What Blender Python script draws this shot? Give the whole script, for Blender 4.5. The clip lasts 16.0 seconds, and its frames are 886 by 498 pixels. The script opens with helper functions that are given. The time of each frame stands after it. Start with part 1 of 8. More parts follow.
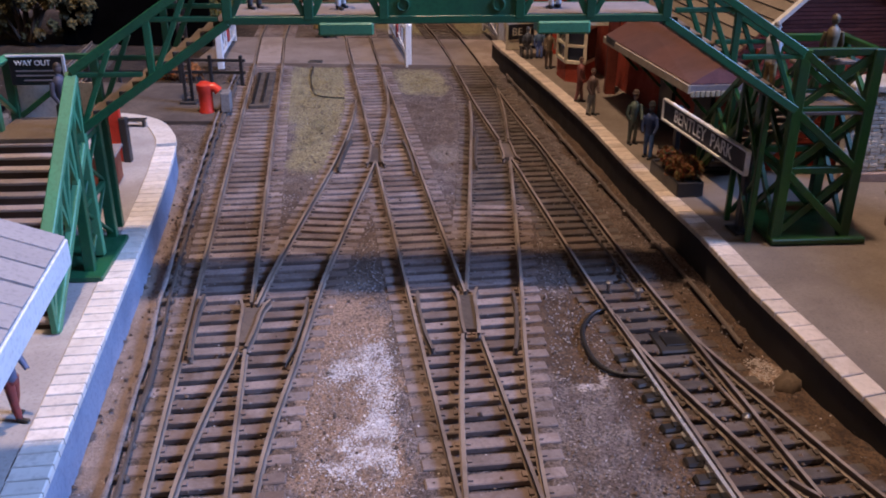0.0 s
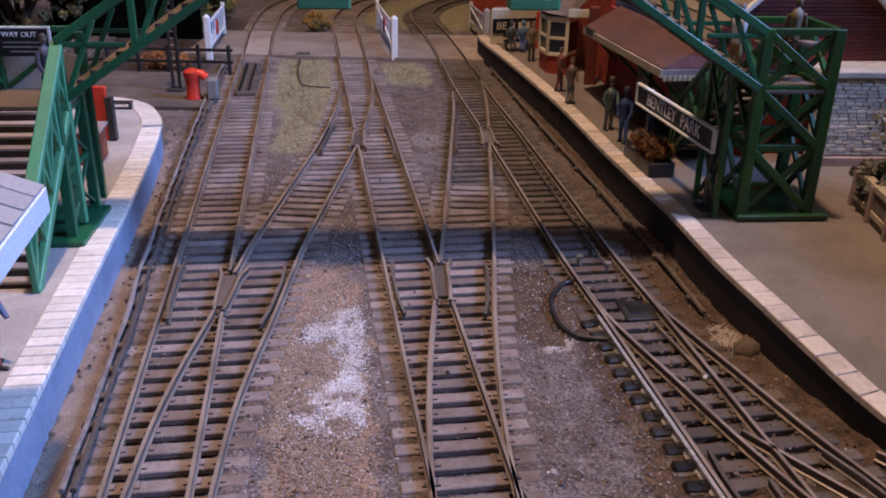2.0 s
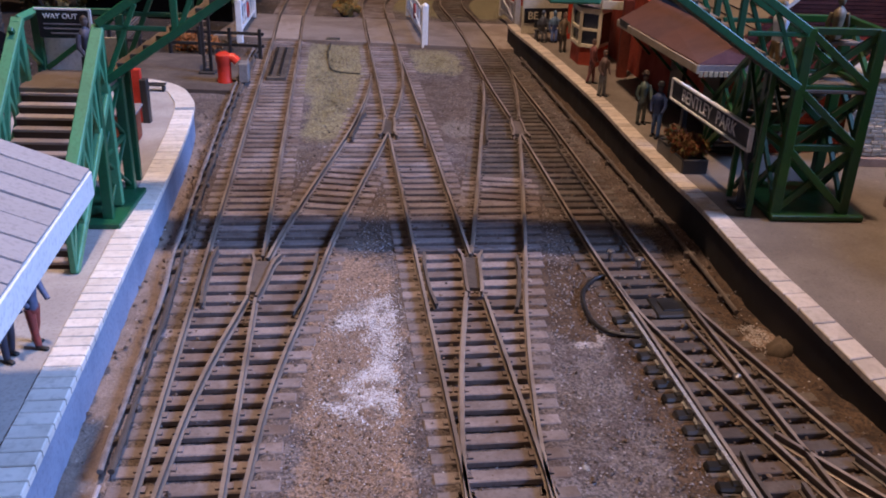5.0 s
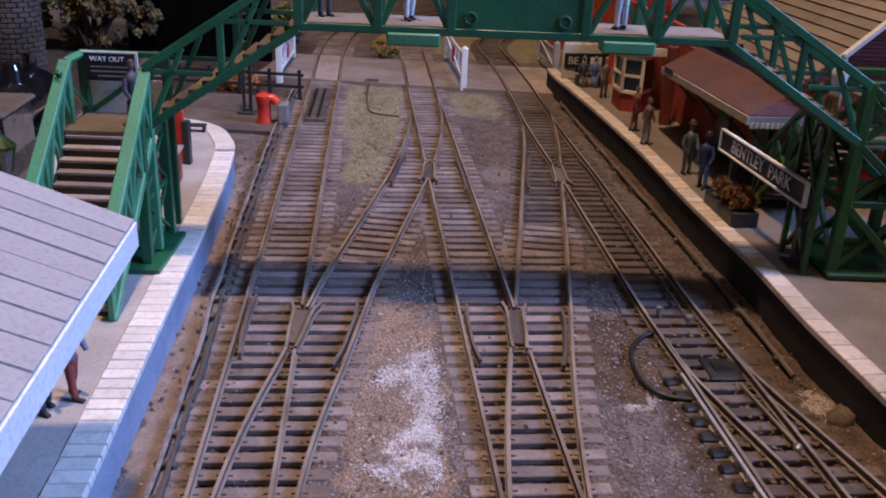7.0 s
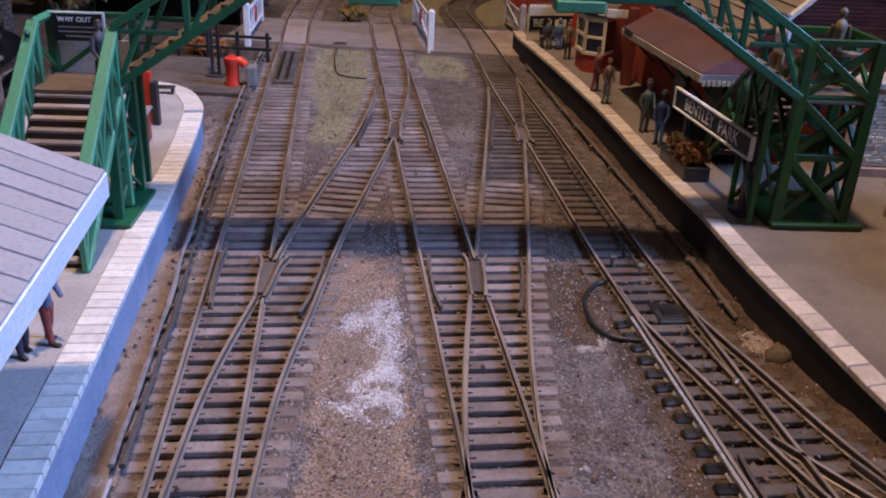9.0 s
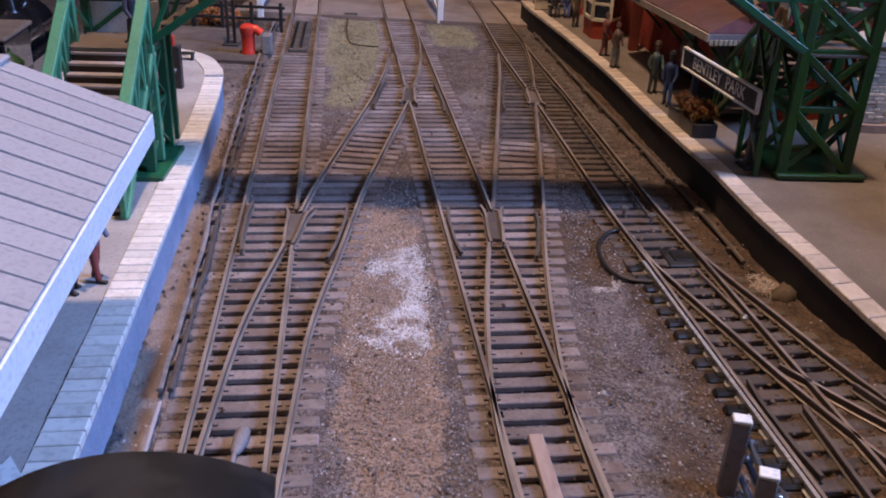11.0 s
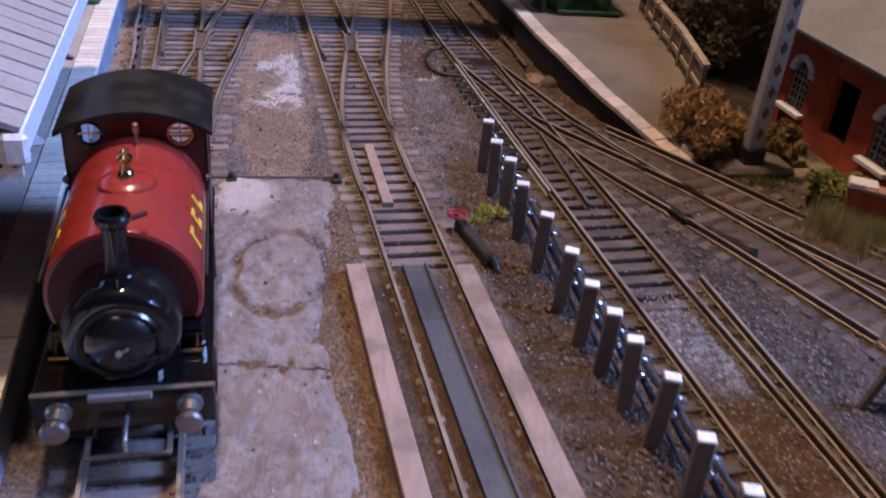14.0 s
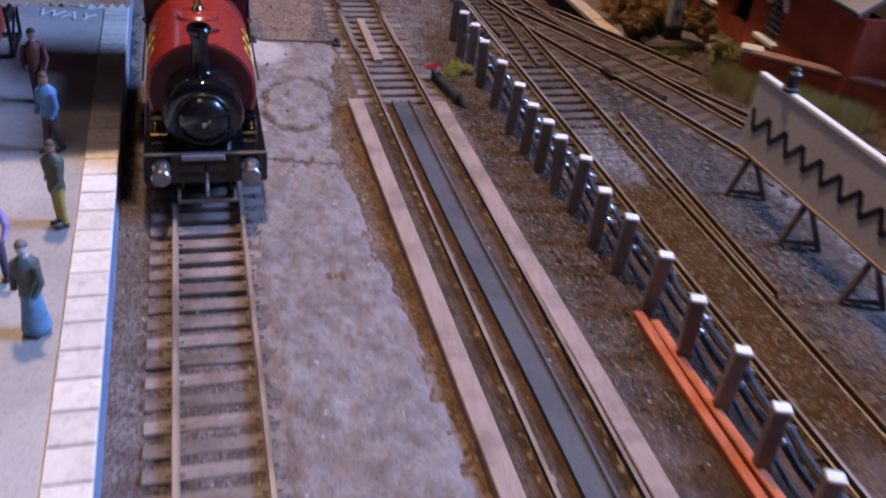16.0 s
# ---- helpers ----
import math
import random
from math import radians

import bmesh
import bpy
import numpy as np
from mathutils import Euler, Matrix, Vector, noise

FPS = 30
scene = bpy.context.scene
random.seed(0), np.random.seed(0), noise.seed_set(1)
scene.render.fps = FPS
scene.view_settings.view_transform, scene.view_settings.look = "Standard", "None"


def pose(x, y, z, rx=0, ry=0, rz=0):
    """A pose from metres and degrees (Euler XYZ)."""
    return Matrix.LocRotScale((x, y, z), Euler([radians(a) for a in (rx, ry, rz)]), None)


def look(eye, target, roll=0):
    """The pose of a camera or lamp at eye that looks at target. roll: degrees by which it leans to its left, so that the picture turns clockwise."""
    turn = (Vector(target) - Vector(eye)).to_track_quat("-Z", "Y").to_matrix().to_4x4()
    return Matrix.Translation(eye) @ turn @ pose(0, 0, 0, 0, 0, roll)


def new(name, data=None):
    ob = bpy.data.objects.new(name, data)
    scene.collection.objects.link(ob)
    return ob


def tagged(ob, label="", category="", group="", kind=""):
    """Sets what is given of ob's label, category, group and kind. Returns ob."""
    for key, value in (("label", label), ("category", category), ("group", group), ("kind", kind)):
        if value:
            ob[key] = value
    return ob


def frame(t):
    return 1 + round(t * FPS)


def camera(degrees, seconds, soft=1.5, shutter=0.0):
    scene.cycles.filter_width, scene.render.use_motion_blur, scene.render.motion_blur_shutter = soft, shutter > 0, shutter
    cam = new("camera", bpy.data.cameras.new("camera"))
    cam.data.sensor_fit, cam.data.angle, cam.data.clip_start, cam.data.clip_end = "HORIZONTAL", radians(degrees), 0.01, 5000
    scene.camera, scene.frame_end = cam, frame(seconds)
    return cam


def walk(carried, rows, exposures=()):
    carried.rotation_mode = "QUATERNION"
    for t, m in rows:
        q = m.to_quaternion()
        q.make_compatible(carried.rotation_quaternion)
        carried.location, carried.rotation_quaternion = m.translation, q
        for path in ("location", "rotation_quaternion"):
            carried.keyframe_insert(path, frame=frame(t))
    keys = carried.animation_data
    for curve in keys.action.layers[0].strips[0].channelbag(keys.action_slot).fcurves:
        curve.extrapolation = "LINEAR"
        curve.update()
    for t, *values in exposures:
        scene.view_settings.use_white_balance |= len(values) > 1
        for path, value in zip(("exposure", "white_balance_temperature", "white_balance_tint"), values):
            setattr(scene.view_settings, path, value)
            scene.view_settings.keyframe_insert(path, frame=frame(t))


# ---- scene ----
cam = camera(52.83, 16.0, soft=1.9, shutter=0.6)
PATH = [
    (0, (0.00577, -0.00398, 0.12586), (-0.00007, 0.22372, 0.02282), 0.35),
    (0.5, (0.00552, -0.00508, 0.12360), (-0.00021, 0.22358, 0.02268), 0.77),
    (1, (0.00818, -0.00950, 0.12181), (0.00292, 0.21954, 0.02176), 1.02),
    (1.5, (0.01028, -0.01436, 0.11855), (0.00582, 0.21483, 0.01878), 1.06),
    (2, (0.01202, -0.01551, 0.11839), (0.00811, 0.21325, 0.01763), 1.07),
    (2.5, (0.01029, -0.01672, 0.11936), (0.00571, 0.21157, 0.01756), 1.20),
    (3, (0.01076, -0.01881, 0.11751), (0.00477, 0.20903, 0.01479), 1.22),
    (3.5, (0.00784, -0.01764, 0.11570), (0.00026, 0.20962, 0.01180), 1.27),
    (3.7, (0.00829, -0.01742, 0.11728), (0.00028, 0.20977, 0.01327), 1.35),
    (5.8, (0.00587, -0.00943, 0.12048), (-0.00326, 0.21749, 0.01596), 2.60),
    (6, (0.00497, -0.00545, 0.12087), (-0.00568, 0.22258, 0.01895), 2.47),
    (6.5, (-0.00015, -0.00142, 0.12195), (-0.01565, 0.22888, 0.02592), 2.60),
    (7, (0.00164, -0.00756, 0.12105), (-0.01511, 0.22295, 0.02574), 2.61),
    (7.5, (0.00644, -0.01083, 0.12243), (-0.00720, 0.21944, 0.02605), 2.68),
    (8, (0.00688, -0.01200, 0.12221), (-0.00299, 0.21774, 0.02413), 2.82),
    (8.2, (0.00737, -0.01283, 0.12316), (-0.00160, 0.21619, 0.02330), 2.81),
    (10.3, (0.00528, -0.03051, 0.11527), (-0.00587, 0.19589, 0.00983), 2.46),
    (10.5, (0.00587, -0.03115, 0.11477), (-0.00531, 0.19481, 0.00839), 2.33),
    (11, (0.00246, -0.03499, 0.11671), (-0.00721, 0.19039, 0.00895), 2.40),
    (11.5, (0.00271, -0.04804, 0.11819), (-0.00662, 0.17691, 0.00951), 2.55),
    (12, (0.00342, -0.06564, 0.12072), (-0.00225, 0.15926, 0.01170), 3.19),
    (12.5, (0.00240, -0.09735, 0.12286), (0.00044, 0.12780, 0.01420), 3.49),
    (13, (0.00899, -0.11888, 0.12536), (0.01111, 0.10533, 0.01478), 4.88),
    (13.5, (0.01515, -0.14147, 0.12078), (0.02771, 0.07723, 0.00029), 5.01),
    (14, (0.01797, -0.15786, 0.12278), (0.03957, 0.05716, -0.00293), 5.49),
    (14.5, (0.01669, -0.17909, 0.12315), (0.03944, 0.03444, -0.00485), 5.26),
    (15, (0.01171, -0.19523, 0.12148), (0.03368, 0.01599, -0.01044), 5.17),
    (15.5, (0.01450, -0.21176, 0.12555), (0.03520, -0.00331, -0.01092), 5.30),
    (16, (0.01003, -0.23889, 0.13195), (0.04045, -0.03422, -0.00836), 6.96),
]
walk(cam, [(t, look(eye, target, roll)) for t, eye, target, roll in PATH])

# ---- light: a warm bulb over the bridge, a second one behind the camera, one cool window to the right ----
world = bpy.data.worlds.new("room_dark")
scene.world = world
world.use_nodes = True
world.node_tree.nodes["Background"].inputs[0].default_value = (0.5, 0.6, 0.8, 1)
world.node_tree.nodes["Background"].inputs[1].default_value = 0.004
scene.view_settings.exposure = 0.0

bulb = new("bulb_light", bpy.data.lights.new("bulb_light", "POINT"))
bulb.data.energy, bulb.data.color, bulb.data.shadow_soft_size = 31.5, (1.0, 0.70, 0.525), 0.035
bulb.matrix_world = pose(-0.03, 0.228, 0.94)
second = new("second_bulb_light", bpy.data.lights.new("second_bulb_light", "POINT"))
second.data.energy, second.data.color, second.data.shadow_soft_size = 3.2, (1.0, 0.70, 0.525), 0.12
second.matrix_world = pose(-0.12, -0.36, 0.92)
day = new("window_daylight", bpy.data.lights.new("window_daylight", "AREA"))
day.data.energy, day.data.color, day.data.shape = 76.0, (0.28, 0.45, 1.0), "RECTANGLE"
day.data.size, day.data.size_y = 0.6, 0.5
day.matrix_world = look((1.55, 0.02, 1.12), (0.0, 0.15, 0.0))

# ---- everything below is written in millimetres and scaled once ----
S = 0.001


class Mesh:
    """Gathers vertices and faces in millimetres."""

    def __init__(self):
        self.v, self.f = [], []

    def add(self, verts, faces):
        n = len(self.v)
        self.v += [tuple(p) for p in verts]
        self.f += [tuple(n + i for i in face) for face in faces]
        return self

    def convex(self, verts, faces):
        c = sum((Vector(p) for p in verts), Vector()) / len(verts)
        out = []
        for face in faces:
            a, b, d = (Vector(verts[face[i]]) for i in (0, 1, 2))
            mid = sum((Vector(verts[i]) for i in face), Vector()) / len(face)
            out.append(face if (b - a).cross(d - a).dot(mid - c) >= 0 else tuple(reversed(face)))
        return self.add(verts, out)

    def box(self, c, s, turn=None, ch=0.0):
        hx, hy, hz = s[0] / 2, s[1] / 2, s[2] / 2
        m = turn.to_3x3() if turn is not None else Matrix.Identity(3)
        c = Vector(c)
        put = lambda *p: c + m @ Vector(p)
        sg = [(i, j, k) for i in (-1, 1) for j in (-1, 1) for k in (-1, 1)]
        if ch <= 0:
            v = [put(i * hx, j * hy, k * hz) for i, j, k in sg]
            return self.convex(v, [(0, 1, 3, 2), (4, 5, 7, 6), (0, 1, 5, 4), (2, 3, 7, 6), (0, 2, 6, 4), (1, 3, 7, 5)])
        v = []
        for i, j, k in sg:
            v += [put(i * hx, j * (hy - ch), k * (hz - ch)), put(i * (hx - ch), j * hy, k * (hz - ch)), put(i * (hx - ch), j * (hy - ch), k * hz)]
        f = [tuple(3 * n + a for n in ring) for a, ring in ((0, (0, 1, 3, 2)), (0, (4, 5, 7, 6)), (1, (0, 1, 5, 4)), (1, (2, 3, 7, 6)), (2, (0, 2, 6, 4)), (2, (1, 3, 7, 5)))]
        f += [(3 * n, 3 * n + 1, 3 * n + 2) for n in range(8)]
        for a in range(8):
            for bit, (p, q) in ((1, (0, 1)), (2, (0, 2)), (4, (1, 2))):
                if not a & bit:
                    b = a | bit
                    f.append((3 * a + p, 3 * a + q, 3 * b + q, 3 * b + p))
        return self.convex(v, f)

    def bar(self, p, q, w, h, up=(0, 0, 1), ch=0.0):
        """A square bar from p to q, w wide and h deep."""
        p, q = Vector(p), Vector(q)
        d = (q - p).normalized()
        side = d.cross(Vector(up))
        side = side.normalized() if side.length > 1e-6 else d.orthogonal().normalized()
        top = side.cross(d)
        m = Matrix((side, d, top)).transposed().to_4x4()
        return self.box((p + q) / 2, (w, (q - p).length, h), m, ch)

    def tube(self, pts, r, n=8, cap=True):
        pts = [Vector(p) for p in pts]
        rs = r if isinstance(r, (list, tuple)) else [r] * len(pts)
        v, f = [], []
        side = None
        for i, p in enumerate(pts):
            d = (pts[min(i + 1, len(pts) - 1)] - pts[max(i - 1, 0)]).normalized()
            side = (side - d * side.dot(d)).normalized() if side is not None and (side - d * side.dot(d)).length > 1e-5 else d.orthogonal().normalized()
            up = d.cross(side)
            v += [p + rs[i] * (math.cos(a) * side + math.sin(a) * up) for a in (2 * math.pi * k / n for k in range(n))]
        for i in range(len(pts) - 1):
            f += [(i * n + k, i * n + (k + 1) % n, (i + 1) * n + (k + 1) % n, (i + 1) * n + k) for k in range(n)]
        if cap:
            f += [tuple(reversed(range(n))), tuple(range((len(pts) - 1) * n, len(pts) * n))]
        return self.add(v, f)

    def lathe(self, base, axis, profile, n=20, squash=1.0):
        """profile: (radius, height along axis) from the base up."""
        axis = Vector(axis).normalized()
        side = axis.orthogonal().normalized()
        if abs(axis.z) < 0.5:
            side = axis.cross(Vector((0, 0, 1))).normalized()
        up = axis.cross(side)
        v, f = [], []
        for r, h in profile:
            v += [Vector(base) + axis * h + r * (math.cos(a) * side + squash * math.sin(a) * up) for a in (2 * math.pi * k / n for k in range(n))]
        for i in range(len(profile) - 1):
            f += [(i * n + k, i * n + (k + 1) % n, (i + 1) * n + (k + 1) % n, (i + 1) * n + k) for k in range(n)]
        f += [tuple(reversed(range(n))), tuple(range((len(profile) - 1) * n, len(profile) * n))]
        return self.add(v, f)

    def prism(self, poly, z0, z1):
        """An upright block on a polygon of (x, y), counted anticlockwise."""
        n = len(poly)
        v = [(x, y, z0) for x, y in poly] + [(x, y, z1) for x, y in poly]
        f = [tuple(reversed(range(n))), tuple(range(n, 2 * n))] + [(i, (i + 1) % n, n + (i + 1) % n, n + i) for i in range(n)]
        return self.add(v, f)

    def slab(self, poly, m, depth):
        """A flat polygon of (u, v) in the plane of the matrix m, with depth along its normal."""
        n = len(poly)
        v = [m @ Vector((x, y, -depth / 2)) for x, y in poly] + [m @ Vector((x, y, depth / 2)) for x, y in poly]
        f = [tuple(reversed(range(n))), tuple(range(n, 2 * n))] + [(i, (i + 1) % n, n + (i + 1) % n, n + i) for i in range(n)]
        return self.add(v, f)

    def sweep(self, line, section, zs=None):
        """Sweeps a section of (across, up) along a level line of (x, y), with caps."""
        line = np.array(line, float)
        d = np.gradient(line, axis=0)
        d /= np.linalg.norm(d, axis=1)[:, None]
        right = np.stack([d[:, 1], -d[:, 0]], 1)
        n = len(section)
        v = [(*(line[i] + right[i] * a), u + (zs[i] if zs is not None else 0.0)) for i in range(len(line)) for a, u in section]
        f = [(i * n + k, i * n + (k + 1) % n, (i + 1) * n + (k + 1) % n, (i + 1) * n + k) for i in range(len(line) - 1) for k in range(n)]
        f += [tuple(reversed(range(n))), tuple(range((len(line) - 1) * n, len(line) * n))]
        return self.add(v, f)

    def data(self, name, mat, smooth=None):
        me = bpy.data.meshes.new(name)
        me.from_pydata([(x * S, y * S, z * S) for x, y, z in self.v], [], self.f)
        if smooth:
            me.shade_smooth()
            me.set_sharp_from_angle(angle=radians(smooth))
        me.materials.append(mat)
        return me


def part(name, mesh, mat, parent, label="", smooth=None, at=None):
    """One mesh object under a thing. mesh: a Mesh, or mesh data to be shared."""
    ob = new(name, mesh.data(name, mat, smooth) if isinstance(mesh, Mesh) else mesh)
    ob.parent = parent
    if at is not None:
        ob.matrix_basis = at
    return tagged(ob, label)


def at(x, y, z=0.0, rz=0.0, rx=0.0, ry=0.0):
    return pose(x * S, y * S, z * S, rx, ry, rz)


def thing(name, label, category, m=None, group="", kind=""):
    ob = new(name)
    ob.empty_display_size = 0.005
    if m is not None:
        ob.matrix_basis = m
    return tagged(ob, label, category, group, kind)


def single(name, mesh, mat, label, category, m=None, group="", kind="", smooth=None):
    ob = new(name, mesh.data(name, mat, smooth))
    if m is not None:
        ob.matrix_basis = m
    return tagged(ob, label, category, group, kind)


def spline(pts, step=3.0):
    """A smooth line through points (Catmull-Rom), at even steps."""
    p = np.array(pts, float)
    p = np.vstack([2 * p[0] - p[1], p, 2 * p[-1] - p[-2]])
    out = []
    for i in range(1, len(p) - 2):
        for s in np.linspace(0, 1, 24, endpoint=False):
            a, b, c, d = p[i - 1], p[i], p[i + 1], p[i + 2]
            out.append(0.5 * (2 * b + (c - a) * s + (2 * a - 5 * b + 4 * c - d) * s * s + (3 * b - a - 3 * c + d) * s**3))
    out.append(p[-2])
    out = np.array(out)
    run = np.r_[0, np.cumsum(np.linalg.norm(np.diff(out, axis=0), axis=1))]
    even = np.linspace(0, run[-1], max(2, int(run[-1] / step) + 1))
    return np.stack([np.interp(even, run, out[:, k]) for k in range(out.shape[1])], 1)


def x_at(line, y):
    """x of a line that runs mainly along y."""
    o = np.argsort(line[:, 1])
    return float(np.interp(y, line[o, 1], line[o, 0]))


# ---- materials ----
def node_mat(name):
    m = bpy.data.materials.new(name)
    m.use_nodes = True
    nt = m.node_tree
    return m, nt, nt.nodes["Principled BSDF"]


def link(nt, a, b):
    nt.links.new(a, b)


def noise_node(nt, vec, mm, detail=4.0, rough=0.6, distort=0.0):
    n = nt.nodes.new("ShaderNodeTexNoise")
    n.inputs["Scale"].default_value = 1000.0 / mm
    n.inputs["Detail"].default_value = detail
    n.inputs["Roughness"].default_value = rough
    n.inputs["Distortion"].default_value = distort
    link(nt, vec, n.inputs["Vector"])
    return n.outputs["Fac"]


def ramp(nt, fac, lo, hi, a=0.0, b=1.0):
    n = nt.nodes.new("ShaderNodeMapRange")
    n.interpolation_type = "SMOOTHSTEP"
    for k, v in ((1, lo), (2, hi), (3, a), (4, b)):
        n.inputs[k].default_value = v
    link(nt, fac, n.inputs[0])
    return n.outputs[0]


def mix(nt, fac, a, b):
    """Mixes two colours, each a tuple or a socket."""
    n = nt.nodes.new("ShaderNodeMix")
    n.data_type = "RGBA"
    if isinstance(fac, float):
        n.inputs[0].default_value = fac
    else:
        link(nt, fac, n.inputs[0])
    for socket, c in ((n.inputs[6], a), (n.inputs[7], b)):
        if isinstance(c, tuple):
            socket.default_value = (*c, 1)
        else:
            link(nt, c, socket)
    return n.outputs[2]


def calc(nt, op, a, b=0.0):
    n = nt.nodes.new("ShaderNodeMath")
    n.operation = op
    for k, v in ((0, a), (1, b)):
        if isinstance(v, (int, float)):
            n.inputs[k].default_value = v
        else:
            link(nt, v, n.inputs[k])
    return n.outputs[0]


def vec_object(nt, spread=True):
    """Local coordinates, shifted by each object's random number."""
    tc = nt.nodes.new("ShaderNodeTexCoord")
    if not spread:
        return tc.outputs["Object"]
    oi = nt.nodes.new("ShaderNodeObjectInfo")
    n = nt.nodes.new("ShaderNodeVectorMath")
    n.operation = "ADD"
    link(nt, tc.outputs["Object"], n.inputs[0])
    link(nt, oi.outputs["Random"], n.inputs[1])
    return n.outputs[0]


def bumped(nt, bsdf, height, mm, strength=0.6):
    b = nt.nodes.new("ShaderNodeBump")
    b.inputs["Distance"].default_value = mm * S
    b.inputs["Strength"].default_value = strength
    link(nt, height, b.inputs["Height"])
    link(nt, b.outputs[0], bsdf.inputs["Normal"])


def paint(name, base, dark=None, rough=0.5, metal=0.0, coarse=18.0, fine=1.2, bump=0.1, wear=None, jitter=0.25, spec=0.5, coat=0.0, dirt=None):
    """Painted or cast surface: base colour, dirt at a coarse scale, grain at a fine one, pale wear in spots, a shift from piece to piece."""
    m, nt, b = node_mat(name)
    v = vec_object(nt)
    dark = dark or tuple(c * 0.6 for c in base)
    big = ramp(nt, noise_node(nt, v, coarse, 5), 0.35, 0.7)
    small = noise_node(nt, v, fine, 3)
    col = mix(nt, big, base, dark)
    col = mix(nt, calc(nt, "MULTIPLY", ramp(nt, small, 0.45, 0.75), 0.5), col, tuple(c * 0.55 for c in dark))
    if wear:
        col = mix(nt, calc(nt, "MULTIPLY", ramp(nt, noise_node(nt, v, fine * 4, 6, 0.7), 0.62, 0.72), 0.7), col, wear)
    if dirt:
        geo = nt.nodes.new("ShaderNodeNewGeometry")
        spread = noise_node(nt, geo.outputs["Position"], dirt[1], 6, 0.65, 0.6)
        col = mix(nt, calc(nt, "MULTIPLY", ramp(nt, spread, 0.47, 0.62), dirt[2]), col, dirt[0])
    oi = nt.nodes.new("ShaderNodeObjectInfo")
    hs = nt.nodes.new("ShaderNodeHueSaturation")
    link(nt, ramp(nt, oi.outputs["Random"], 0.0, 1.0, 1 - jitter, 1 + jitter), hs.inputs["Value"])
    link(nt, col, hs.inputs["Color"])
    link(nt, hs.outputs[0], b.inputs["Base Color"])
    link(nt, ramp(nt, big, 0.0, 1.0, max(0.05, rough - 0.1), min(1.0, rough + 0.15)), b.inputs["Roughness"])
    b.inputs["Metallic"].default_value = metal
    b.inputs["Specular IOR Level"].default_value = spec
    b.inputs["Coat Weight"].default_value = coat
    if bump:
        bumped(nt, b, small, bump)
    return m


def plain(name, base, rough=0.5, metal=0.0):
    return paint(name, base, tuple(c * 0.8 for c in base), rough, metal, bump=0.03, jitter=0.05)


def rail_steel():
    """Rust-brown rail with a worn, brighter head."""
    m, nt, b = node_mat("rail_steel")
    v = vec_object(nt)
    geo = nt.nodes.new("ShaderNodeNewGeometry")
    sep = nt.nodes.new("ShaderNodeSeparateXYZ")
    link(nt, geo.outputs["Normal"], sep.inputs[0])
    head = ramp(nt, sep.outputs["Z"], 0.75, 0.95)
    rust = mix(nt, ramp(nt, noise_node(nt, v, 6, 5), 0.3, 0.7), (0.075, 0.046, 0.031), (0.14, 0.095, 0.07))
    bright = mix(nt, ramp(nt, noise_node(nt, v, 22, 4), 0.35, 0.7), (0.32, 0.25, 0.20), (0.17, 0.125, 0.095))
    link(nt, mix(nt, head, rust, bright), b.inputs["Base Color"])
    link(nt, calc(nt, "MULTIPLY", head, 0.22), b.inputs["Metallic"])
    link(nt, ramp(nt, head, 0, 1, 0.75, 0.48), b.inputs["Roughness"])
    return m


